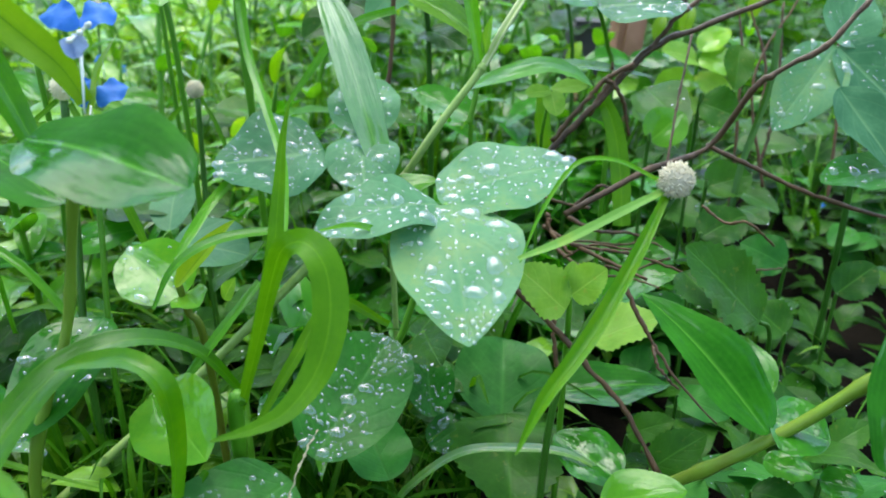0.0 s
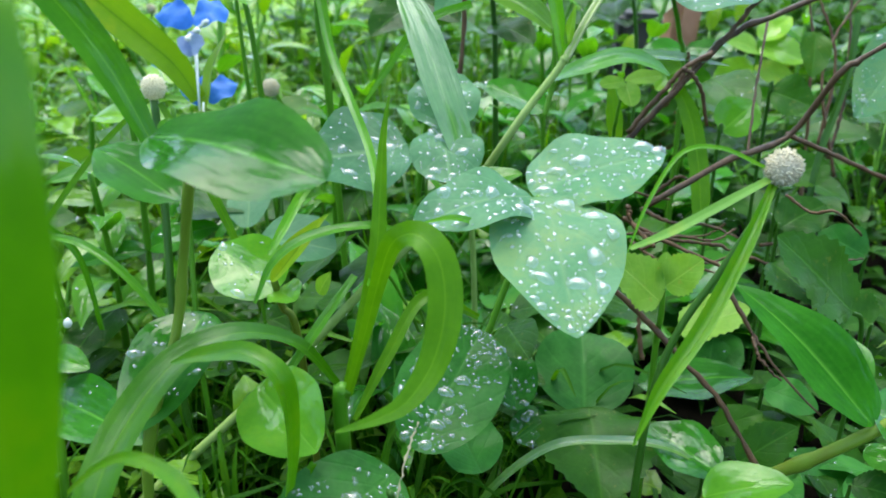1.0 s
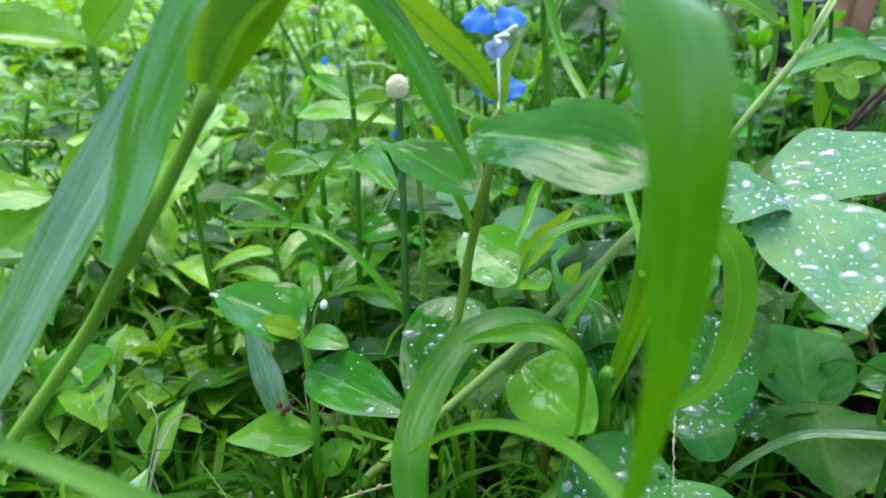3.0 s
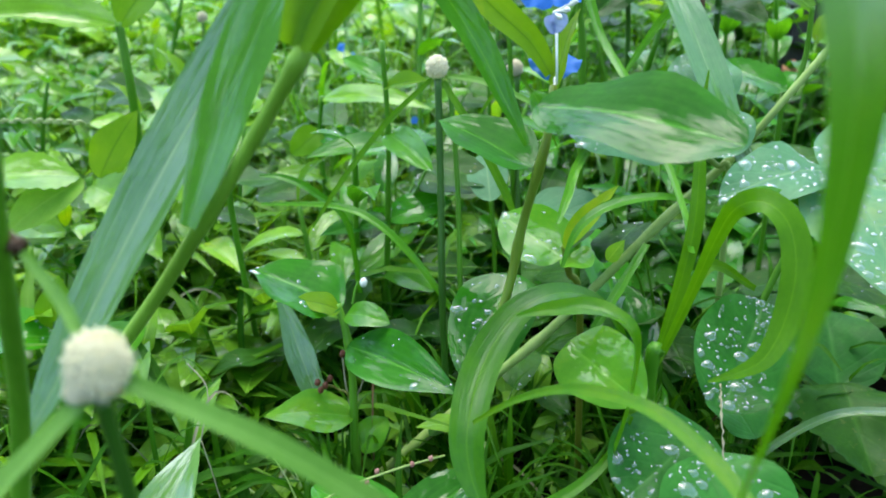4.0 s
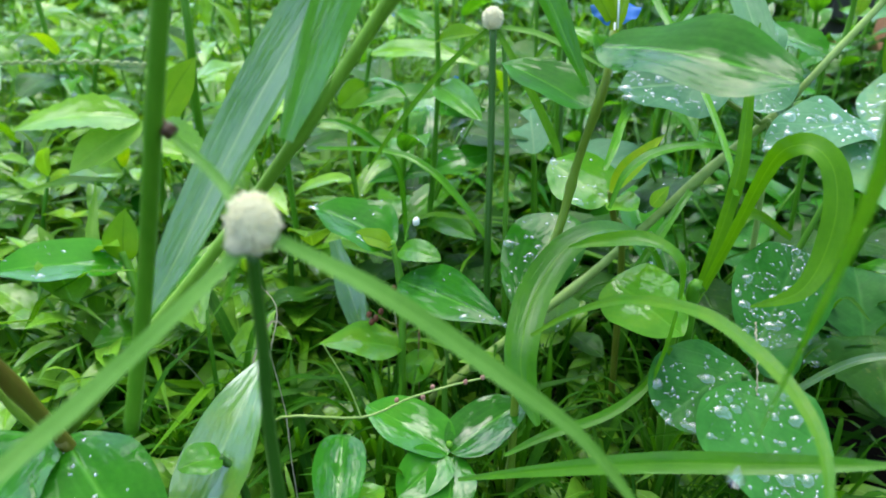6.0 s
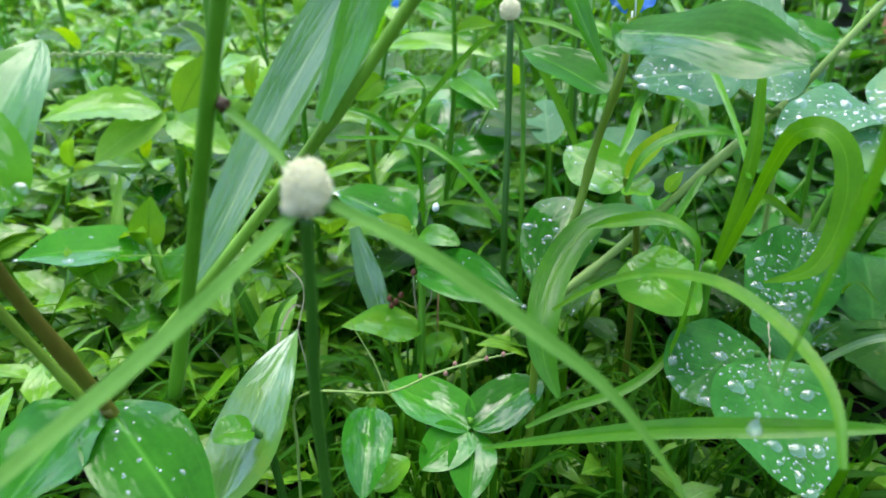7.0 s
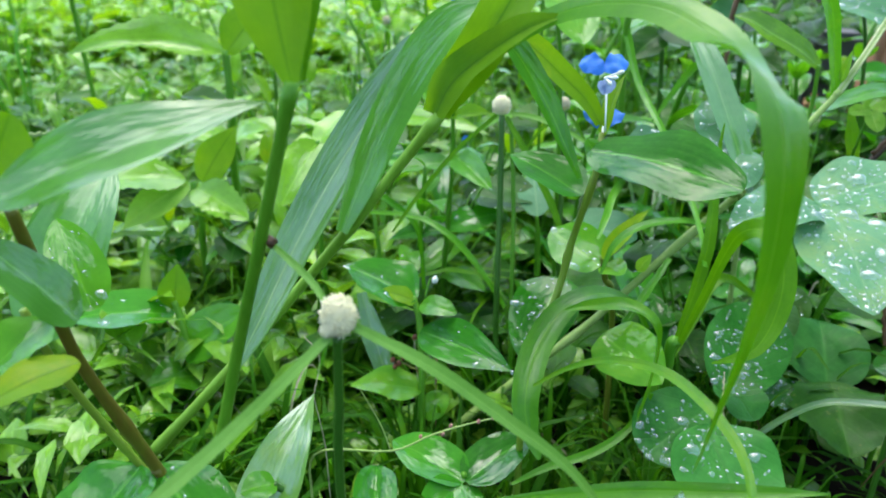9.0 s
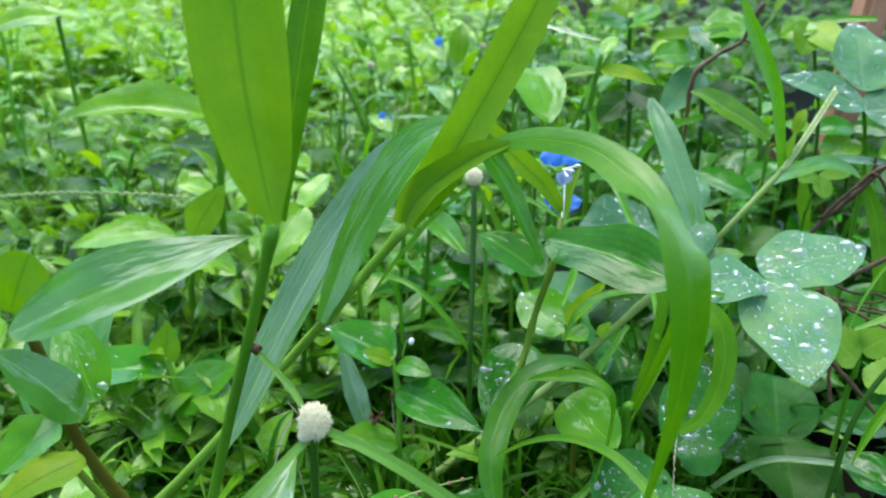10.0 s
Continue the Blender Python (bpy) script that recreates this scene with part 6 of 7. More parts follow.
p = thing("twig", (0.1782, 0.3167, 0.0566), "thin dark upright twig among herbs", "twig", "fallen twigs")
stem(p, [(0.1782, 0.3167, 0.0566), (0.1836, 0.3375, 0.1012), (0.1830, 0.3505, 0.1291)], 0.00079, 0.00052, TWIG, name="branch", wobble=0.12)

p = thing("twig", (0.1438, 0.3178, 0.0713), "thin dark upright twig among herbs", "twig", "fallen twigs")
stem(p, [(0.1438, 0.3178, 0.0713), (0.1520, 0.3307, 0.0991), (0.1554, 0.3502, 0.1409)], 0.00077, 0.00052, TWIG, name="branch", wobble=0.12)

# the middle ground, between the near plants and the open weeds
p = thing("dayflower", (-0.1350, 0.2350, 0.0000), "dayflower in the undergrowth with paired wet leaves on a straight stem", "dayflower", "dayflowers")
stem(p, [(-0.1288, 0.2350, 0.1373), (-0.1295, 0.2350, 0.1045), (-0.1327, 0.2350, 0.0700), (-0.1357, 0.2350, 0.0393), (-0.1357, 0.2350, -0.0030)], 0.00090, 0.00120, STEM, nodes=(.25, .45, .6,))
leaf(p, (-0.1295, 0.2350, 0.1045), (-0.1087, 0.2050, 0.1004), 0.0114, (-0.20, -0.45, 0.87), "broad", FRESH, fold=0.3, drops=10, size=0.5)
leaf(p, (-0.1296, 0.2350, 0.1013), (-0.1590, 0.2250, 0.0981), 0.0097, (0.15, -0.45, 0.88), "lance", FRESH, fold=0.3)
leaf(p, (-0.1325, 0.2350, 0.0700), (-0.1090, 0.2450, 0.0739), 0.0142, (0.10, -0.50, 0.86), "broad", WET, bend=0.1, drops=12, size=0.5)
leaf(p, (-0.1325, 0.2350, 0.0695), (-0.1577, 0.2250, 0.0670), 0.0105, (-0.10, -0.42, 0.90), "lance", WET, fold=0.3)
leaf(p, (-0.1348, 0.2350, 0.0473), (-0.1128, 0.2150, 0.0494), 0.0113, (-0.10, -0.30, 0.95), "broad", FRESH)
leaf(p, (-0.1349, 0.2350, 0.0460), (-0.1549, 0.2450, 0.0469), 0.0104, (0.10, -0.50, 0.86), "broad", WET)
leaf(p, (-0.1292, 0.2350, 0.1234), (-0.1482, 0.2500, 0.1289), 0.0087, (0.20, -0.60, 0.77), "lance", FRESH, fold=0.4)
leaf(p, (-0.1293, 0.2350, 0.1214), (-0.1116, 0.2250, 0.1255), 0.0082, (-0.20, -0.50, 0.84), "lance", YOUNG, fold=0.4)

p = thing("herb", (-0.0939, 0.2400, 0.0000), "herb with one round pale leaf behind the sedge stalks", "herb")
leaf(p, (-0.0919, 0.2250, 0.0818), (-0.0956, 0.2500, 0.0910), 0.0154, (0.02, -0.62, 0.78), "round", TRI, bend=0.05, fold=0.1, drops=8, size=0.5)
stem(p, [(-0.0919, 0.2250, 0.0818), (-0.0909, 0.2250, 0.0663), (-0.0909, 0.2250, -0.0030)], 0.00060, 0.00080, STEM, name="leaf_stalk")

p = thing("dayflower", (-0.1750, 0.2900, 0.0000), "pale dayflower with a long light leaf in the open weeds", "dayflower", "dayflowers")
stem(p, [(-0.1716, 0.2900, 0.1047), (-0.1756, 0.2900, 0.0809), (-0.1750, 0.2900, 0.0468), (-0.1750, 0.2900, -0.0030)], 0.00100, 0.00130, STEM, nodes=(.3, .6,))
leaf(p, (-0.1717, 0.2900, 0.1034), (-0.1182, 0.2700, 0.1029), 0.0123, (0.0, -0.45, 0.89), "lance", FIELD, bend=0.1)
leaf(p, (-0.1743, 0.2900, 0.0890), (-0.1857, 0.2800, 0.0810), 0.0136, (0.30, -0.75, 0.60), "broad", YOUNG, bend=0.1)
leaf(p, (-0.1740, 0.2900, 0.0864), (-0.1493, 0.2800, 0.0857), 0.0125, (-0.10, -0.45, 0.89), "broad", WET)
leaf(p, (-0.1748, 0.2900, 0.0671), (-0.1959, 0.2750, 0.0729), 0.0110, (0.10, -0.40, 0.91), "lance", FIELD)
leaf(p, (-0.1750, 0.2900, 0.0643), (-0.1492, 0.2800, 0.0624), 0.0116, (-0.05, -0.42, 0.90), "lance", FIELD)

p = thing("grass_leaf", (-0.0975, 0.1900, 0.0000), "thin pale grass blade bending over the undergrowth", "grass")
blade(p, [(-0.1673, 0.2000, 0.0906), (-0.1390, 0.1950, 0.0921), (-0.1243, 0.1900, 0.0880), (-0.1122, 0.1850, 0.0780), (-0.1003, 0.1800, 0.0626)], [0.0012, 0.0023, 0.0027, 0.0023, 0.0017], (0.0, -0.6, 0.8), FRESH, fold=0.4)

p = thing("grass_leaf", (-0.1351, 0.2000, 0.0000), "thin pale grass blade with a drooping tip", "grass")
blade(p, [(-0.1661, 0.2000, 0.1008), (-0.1579, 0.2000, 0.1002), (-0.1482, 0.2000, 0.0952), (-0.1378, 0.2000, 0.0836), (-0.1363, 0.2000, 0.0568)], [0.0008, 0.0024, 0.0028, 0.0020, 0.0017], (0.0, -0.6, 0.8), FRESH, fold=0.4)

p = thing("nettle_like_herb", (-0.1915, 0.2100, 0.0000), "herb with a broad pale toothed leaf behind a grass blade", "herb")
leaf(p, (-0.1804, 0.2100, 0.1166), (-0.1884, 0.1850, 0.0978), 0.0201, (0.20, -0.70, 0.68), "broad", FIELD, bend=0.08, teeth=10)
leaf(p, (-0.1807, 0.2100, 0.1146), (-0.1738, 0.2300, 0.1243), 0.0127, (-0.20, -0.70, 0.68), "broad", FIELD, bend=0.08, teeth=10)
stem(p, [(-0.1804, 0.2100, 0.1166), (-0.1835, 0.2100, 0.0869), (-0.1835, 0.2100, -0.0030)], 0.00100, 0.00120, STEM)

p = thing("dayflower", (-0.2364, 0.2000, 0.0000), "dayflower with broad light leaves among the open weeds", "dayflower", "dayflowers")
stem(p, [(-0.2527, 0.2000, 0.0460), (-0.2475, 0.2000, 0.0224), (-0.2434, 0.2000, -0.0028), (-0.2407, 0.2000, -0.0296), (-0.2407, 0.2000, -0.0030)], 0.00110, 0.00140, STEM, nodes=(.4, .7,))
leaf(p, (-0.2460, 0.2000, 0.0225), (-0.2190, 0.1850, 0.0227), 0.0129, (-0.2, -0.4, 0.9), "broad", FRESH)
leaf(p, (-0.2479, 0.2000, 0.0097), (-0.2684, 0.1900, 0.0097), 0.0160, (0.2, -0.3, 0.93), "lance", FIELD, bend=0.12)
leaf(p, (-0.2437, 0.2000, 0.0349), (-0.2134, 0.1900, 0.0390), 0.0164, (-0.1, -0.45, 0.89), "broad", WET, drops=10, size=0.5)

p = thing("dayflower", (-0.3166, 0.2600, 0.0000), "dayflower with broad light leaves beside a taller herb", "dayflower", "dayflowers")
stem(p, [(-0.3153, 0.2600, 0.0601), (-0.3149, 0.2600, 0.0333), (-0.3171, 0.2600, 0.0011), (-0.3171, 0.2600, -0.0030)], 0.00110, 0.00140, STEM, nodes=(.4, .7,))
leaf(p, (-0.3143, 0.2600, 0.0503), (-0.2802, 0.2500, 0.0501), 0.0173, (-0.1, -0.45, 0.89), "broad", FIELD, bend=0.1)
leaf(p, (-0.3147, 0.2600, 0.0486), (-0.3357, 0.2500, 0.0402), 0.0173, (0.1, -0.45, 0.89), "broad", FIELD, bend=0.1)
leaf(p, (-0.3147, 0.2600, 0.0299), (-0.2777, 0.2500, 0.0305), 0.0169, (-0.1, -0.45, 0.89), "lance", FRESH, bend=0.1)
leaf(p, (-0.3151, 0.2600, 0.0281), (-0.3307, 0.2500, 0.0199), 0.0170, (0.1, -0.45, 0.89), "broad", FIELD, bend=0.1)

p = thing("dayflower", (-0.2705, 0.3000, 0.0000), "leafy dayflower in the open weeds, wet and pale", "dayflower", "dayflowers")
stem(p, [(-0.2689, 0.3000, 0.0932), (-0.2711, 0.3000, 0.0701), (-0.2705, 0.3000, 0.0425), (-0.2705, 0.3000, -0.0030)], 0.00110, 0.00140, STEM, nodes=(.4, .7,))
leaf(p, (-0.2693, 0.3000, 0.0867), (-0.2871, 0.2900, 0.0940), 0.0145, (-0.1, -0.5, 0.86), "broad", FIELD, bend=0.1)
leaf(p, (-0.2693, 0.3000, 0.0851), (-0.2407, 0.2900, 0.0968), 0.0132, (0.1, -0.5, 0.86), "broad", FIELD, bend=0.1)
leaf(p, (-0.2711, 0.3000, 0.0701), (-0.2863, 0.2900, 0.0630), 0.0154, (-0.1, -0.5, 0.86), "broad", FIELD, bend=0.1)
leaf(p, (-0.2707, 0.3000, 0.0668), (-0.2420, 0.2900, 0.0649), 0.0168, (0.1, -0.5, 0.86), "broad", FIELD, bend=0.1)
leaf(p, (-0.2716, 0.3000, 0.0530), (-0.2938, 0.2900, 0.0420), 0.0170, (-0.1, -0.5, 0.86), "broad", FRESH, bend=0.1)
leaf(p, (-0.2708, 0.3000, 0.0513), (-0.2419, 0.2900, 0.0412), 0.0183, (0.1, -0.5, 0.86), "broad", FIELD, bend=0.1)

# ---- undergrowth behind and between ----

p = thing("herb", (-0.0596, 0.2280, 0.0000), "dayflower shoot with a pair of light pointed leaves", "dayflower", "dayflowers")
stem(p, [(-0.0576, 0.2280, 0.1778), (-0.0602, 0.2280, 0.1628), (-0.0617, 0.2280, 0.1471), (-0.0605, 0.2280, 0.1234), (-0.0605, 0.2280, -0.0030)], 0.00100, 0.00120, STEM, nodes=(.3, .7,))
leaf(p, (-0.0578, 0.2280, 0.1719), (-0.0368, 0.2150, 0.1684), 0.0079, (0.0, -0.60, 0.80), "lance", YOUNG, fold=0.4)
leaf(p, (-0.0582, 0.2280, 0.1715), (-0.0735, 0.2250, 0.1689), 0.0056, (0.0, -0.55, 0.83), "lance", FIELD, fold=0.4)
leaf(p, (-0.0570, 0.2280, 0.1782), (-0.0522, 0.2400, 0.1826), 0.0060, (0.0, -0.60, 0.80), "broad", FIELD)

p = thing("dayflower", (-0.0772, 0.2360, 0.0000), "dayflower with one hanging glossy oval leaf", "dayflower", "dayflowers")
leaf(p, (-0.0843, 0.2360, 0.1709), (-0.0757, 0.2050, 0.1559), 0.0200, (0.05, -0.66, 0.75), "broad", FRESH, fold=0.15, drops=6, size=0.5)
stem(p, [(-0.0843, 0.2370, 0.1708), (-0.0868, 0.2370, 0.1608), (-0.0847, 0.2370, 0.1297), (-0.0847, 0.2370, -0.0030)], 0.00080, 0.00100, STEM)

p = thing("grass_leaf", (-0.0791, 0.2500, 0.0000), "pale thin grass blade across the undergrowth", "grass")
blade(p, [(-0.0542, 0.2500, 0.1791), (-0.0653, 0.2500, 0.1818), (-0.0769, 0.2520, 0.1848), (-0.0935, 0.2550, 0.1899)], [0.0007, 0.0027, 0.0032, 0.0025], (0.0, -0.6, 0.8), SHEEN, fold=0.3)
stem(p, [(-0.0935, 0.2550, 0.1899), (-0.0941, 0.2550, 0.1596), (-0.0941, 0.2550, -0.0030)], 0.00060, 0.00080, STEM)

p = thing("herb", (-0.0032, 0.3000, 0.0000), "broad-leaved herb in the shade behind the twig", "herb")
stem(p, [(-0.0095, 0.3000, 0.1776), (-0.0088, 0.3000, 0.1598), (-0.0056, 0.3000, 0.1248), (-0.0056, 0.3000, -0.0030)], 0.00100, 0.00130, STEM_DARK)
leaf(p, (-0.0112, 0.3000, 0.1796), (-0.0056, 0.2800, 0.1690), 0.0179, (0.1, -0.6, 0.79), "broad", WET)
leaf(p, (-0.0106, 0.3000, 0.1801), (0.0083, 0.2900, 0.1768), 0.0202, (-0.1, -0.55, 0.83), "broad", FRESH)
leaf(p, (-0.0095, 0.3000, 0.1650), (-0.0328, 0.2850, 0.1672), 0.0180, (0.1, -0.6, 0.79), "broad", FRESH)
leaf(p, (-0.0092, 0.3000, 0.1585), (-0.0278, 0.2750, 0.1426), 0.0163, (0.2, -0.6, 0.77), "broad", TRI)
leaf(p, (-0.0107, 0.3000, 0.1751), (-0.0332, 0.3100, 0.1719), 0.0098, (0.1, -0.6, 0.79), "lance", YOUNG)
leaf(p, (-0.0081, 0.3000, 0.1493), (0.0097, 0.2800, 0.1484), 0.0158, (-0.1, -0.5, 0.86), "broad", SERRATE, teeth=10)
leaf(p, (-0.0067, 0.3000, 0.1359), (0.0085, 0.2800, 0.1317), 0.0159, (-0.1, -0.5, 0.86), "broad", SERRATE, teeth=10)

p = thing("herb", (-0.0388, 0.3200, 0.0000), "leafy herb with mid-green leaves in the undergrowth", "herb")
stem(p, [(-0.0421, 0.3200, 0.1807), (-0.0414, 0.3200, 0.1564), (-0.0384, 0.3200, 0.1127), (-0.0384, 0.3200, -0.0030)], 0.00100, 0.00130, STEM_DARK)
leaf(p, (-0.0410, 0.3200, 0.1647), (-0.0646, 0.3000, 0.1701), 0.0170, (0.1, -0.5, 0.86), "broad", FIELD)
leaf(p, (-0.0411, 0.3200, 0.1619), (-0.0321, 0.3000, 0.1571), 0.0152, (-0.1, -0.5, 0.86), "broad", WET)
leaf(p, (-0.0400, 0.3200, 0.1451), (-0.0197, 0.3000, 0.1370), 0.0184, (-0.1, -0.5, 0.86), "broad", SERRATE)
leaf(p, (-0.0397, 0.3200, 0.1423), (-0.0555, 0.3000, 0.1322), 0.0172, (0.1, -0.5, 0.86), "broad", SERRATE)
leaf(p, (-0.0422, 0.3200, 0.1781), (-0.0287, 0.3100, 0.1842), 0.0169, (-0.1, -0.5, 0.86), "broad", FRESH)
leaf(p, (-0.0421, 0.3200, 0.1776), (-0.0598, 0.3100, 0.1793), 0.0139, (0.1, -0.5, 0.86), "broad", WET)

p = thing("herb", (0.0518, 0.3300, 0.0000), "herb with a yellowing leaf beside the brick edge", "herb")
stem(p, [(0.0454, 0.3300, 0.1765), (0.0497, 0.3300, 0.1579), (0.0579, 0.3300, 0.1124), (0.0579, 0.3300, -0.0030)], 0.00080, 0.00100, STEM_DARK)
leaf(p, (0.0456, 0.3300, 0.1755), (0.0524, 0.3100, 0.1662), 0.0167, (-0.2, -0.6, 0.77), "broad", YELLOWISH)
leaf(p, (0.0455, 0.3300, 0.1760), (0.0368, 0.3100, 0.1646), 0.0161, (0.2, -0.6, 0.77), "broad", YOUNG)
leaf(p, (0.0453, 0.3300, 0.1770), (0.0294, 0.3200, 0.1710), 0.0141, (0.2, -0.5, 0.84), "broad", FIELD)
blade(p, [(0.0318, 0.3400, 0.1685), (0.0414, 0.3350, 0.1744), (0.0547, 0.3300, 0.1780), (0.0727, 0.3250, 0.1789)], [0.0010, 0.0049, 0.0058, 0.0032], (0.0, -0.6, 0.8), FRESH, fold=0.3)

p = thing("herb", (0.0101, 0.2500, 0.0000), "small herb with a toothed wet leaf under the seed stalk", "herb")
leaf(p, (0.0099, 0.2498, 0.1135), (-0.0114, 0.2640, 0.1202), 0.0150, (0.05, -0.50, 0.86), "broad", WET, bend=0.08, teeth=12, drops=10, size=0.5)
stem(p, [(0.0099, 0.2500, 0.1134), (0.0095, 0.2500, 0.1012), (0.0095, 0.2500, -0.0030)], 0.00080, 0.00100, STEM)

p = thing("yellowing_herb", (0.1304, 0.4000, 0.0000), "sunlit yellow-green herb behind the dark twigs", "herb")
stem(p, [(0.1372, 0.4000, 0.1107), (0.1374, 0.4000, 0.0899), (0.1391, 0.4000, 0.0585), (0.1391, 0.4000, -0.0030)], 0.00100, 0.00130, STEM)
leaf(p, (0.1381, 0.4000, 0.1049), (0.1126, 0.3850, 0.1131), 0.0168, (0.1, -0.6, 0.79), "broad", YELLOWISH)
leaf(p, (0.1377, 0.4000, 0.0984), (0.1530, 0.3850, 0.0870), 0.0148, (-0.1, -0.6, 0.79), "broad", YELLOWISH)
leaf(p, (0.1374, 0.4000, 0.0960), (0.1122, 0.3900, 0.0920), 0.0182, (0.1, -0.6, 0.79), "broad", FIELD)
leaf(p, (0.1377, 0.4000, 0.1078), (0.1584, 0.3900, 0.1004), 0.0182, (-0.1, -0.6, 0.79), "broad", FIELD)
leaf(p, (0.1379, 0.4000, 0.0869), (0.1213, 0.3850, 0.0741), 0.0149, (0.1, -0.6, 0.79), "broad", YELLOWISH)
leaf(p, (0.1379, 0.4000, 0.0807), (0.1612, 0.3900, 0.0766), 0.0150, (-0.1, -0.6, 0.79), "broad", FRESH)
leaf(p, (0.1375, 0.4000, 0.1107), (0.1556, 0.4100, 0.1204), 0.0148, (-0.1, -0.6, 0.79), "broad", FIELD)

p = thing("herb", (0.1084, 0.4200, 0.0000), "broad-leaved dark herb in front of the brick edge", "herb")
stem(p, [(0.1051, 0.4200, 0.1039), (0.1061, 0.4200, 0.0863), (0.1093, 0.4200, 0.0463), (0.1093, 0.4200, -0.0030)], 0.00100, 0.00130, STEM_DARK)
leaf(p, (0.1055, 0.4200, 0.1027), (0.0767, 0.4100, 0.1014), 0.0165, (0.05, -0.55, 0.83), "broad", WET)
leaf(p, (0.1049, 0.4200, 0.1033), (0.1256, 0.4100, 0.1010), 0.0151, (-0.05, -0.55, 0.83), "broad", WET)
leaf(p, (0.1057, 0.4200, 0.0958), (0.0852, 0.4000, 0.0849), 0.0227, (0.1, -0.6, 0.79), "broad", FIELD)
leaf(p, (0.1054, 0.4200, 0.0927), (0.1134, 0.4000, 0.0781), 0.0186, (-0.1, -0.6, 0.79), "broad", FRESH)
leaf(p, (0.1065, 0.4200, 0.0831), (0.0806, 0.4000, 0.0677), 0.0208, (0.1, -0.6, 0.79), "broad", SERRATE, teeth=10)


def wild_dayflower(seed, height, count, mat, length):
    rng = random.Random(seed)
    p = thing("dayflower", (0, 0, 0), "wild dayflower with pointed wet green leaves in the undergrowth", "dayflower", "undergrowth dayflowers")
    lean = (rng.uniform(-0.3, 0.3), rng.uniform(-0.3, 0.3))
    pts = [(lean[0] * height * s * s, lean[1] * height * s * s, height * s) for s in (0, 0.35, 0.7, 1.0)]
    stem(p, pts, 0.0013, 0.0009, STEM, nodes=(0.3, 0.6, 0.85), n=12)
    line = spline(pts, 20)
    a = rng.uniform(0, 6.28)
    sheets = []
    for i in range(count):
        s = 0.25 + 0.75 * i / max(1, count - 1)
        b = line[int(s * 20)]
        a += 3.1416 * rng.uniform(0.75, 1.2)
        l = length * rng.uniform(0.7, 1.2) * (1 - 0.3 * (s > 0.9))
        el = rng.uniform(-0.15, 0.5) + (0.5 if s > 0.92 else 0)
        d = np.array((math.cos(a) * math.cos(el), math.sin(a) * math.cos(el), math.sin(el)))
        nrm = np.array((-math.cos(a) * math.sin(el), -math.sin(a) * math.sin(el), math.cos(el))) + np.array((rng.uniform(-0.3, 0.3), rng.uniform(-0.5, 0.1), 0))
        SERIAL[0] += 1
        me = leaf_mesh(b, b + d * l, l * rng.uniform(0.26, 0.42), nrm, "lance", rng.uniform(0.08, 0.22), rng.uniform(-0.05, 0.05), 0.25, 0.0, 0.08, 10, 4, SERIAL[0])
        part("leaf", me, YOUNG if s > 0.95 and rng.random() < 0.5 else mat, p)
        sheets.append(me)
    leaf_beads(p, sheets, seed)
    return p


def flowering_dayflower(seed, height):
    p = wild_dayflower(seed, height, 6, FIELD, 0.034)
    p["label"] = "dayflower in the undergrowth with one small blue flower"
    top = np.array((0.0, 0.0, height * 1.02))
    bloom = part("flower", mesh_of("flower", *tube([top - np.array((0, 0, 0.012)), top], [0.0005, 0.0004])), WHITE, p, "small blue flower")
    petal(bloom, p, top, top + np.array((-0.006, -0.002, 0.006)), 0.007, (0.1, -0.9, 0.5), BLUE)
    petal(bloom, p, top, top + np.array((0.006, -0.002, 0.006)), 0.007, (-0.1, -0.9, 0.5), BLUE)
    return p


def wild_tuft(seed, height, count, mat, width):
    rng = random.Random(seed)
    p = thing("grass_tuft", (0, 0, 0), "tuft of narrow green grass blades in the undergrowth", "grass", "undergrowth grass tufts")
    for i in range(count):
        a, h = rng.uniform(0, 6.28), height * rng.uniform(0.55, 1.1)
        d = np.array((math.cos(a), math.sin(a), 0))
        out = rng.uniform(0.15, 0.7)
        b = d * rng.uniform(0, 0.006)
        pts = [b, b + d * out * h * 0.2 + np.array((0, 0, h * 0.45)), b + d * out * h * 0.6 + np.array((0, 0, h * 0.85)), b + d * out * h * 1.15 + np.array((0, 0, h * rng.uniform(0.6, 1.0)))]
        w = width * rng.uniform(0.6, 1.3)
        blade(p, pts, [w * 0.6, w, w * 0.9, 0.0003], (-d[0] * 0.8 + 0.2, -d[1] * 0.8 - 0.3, 0.6), mat, n=12)
    return p


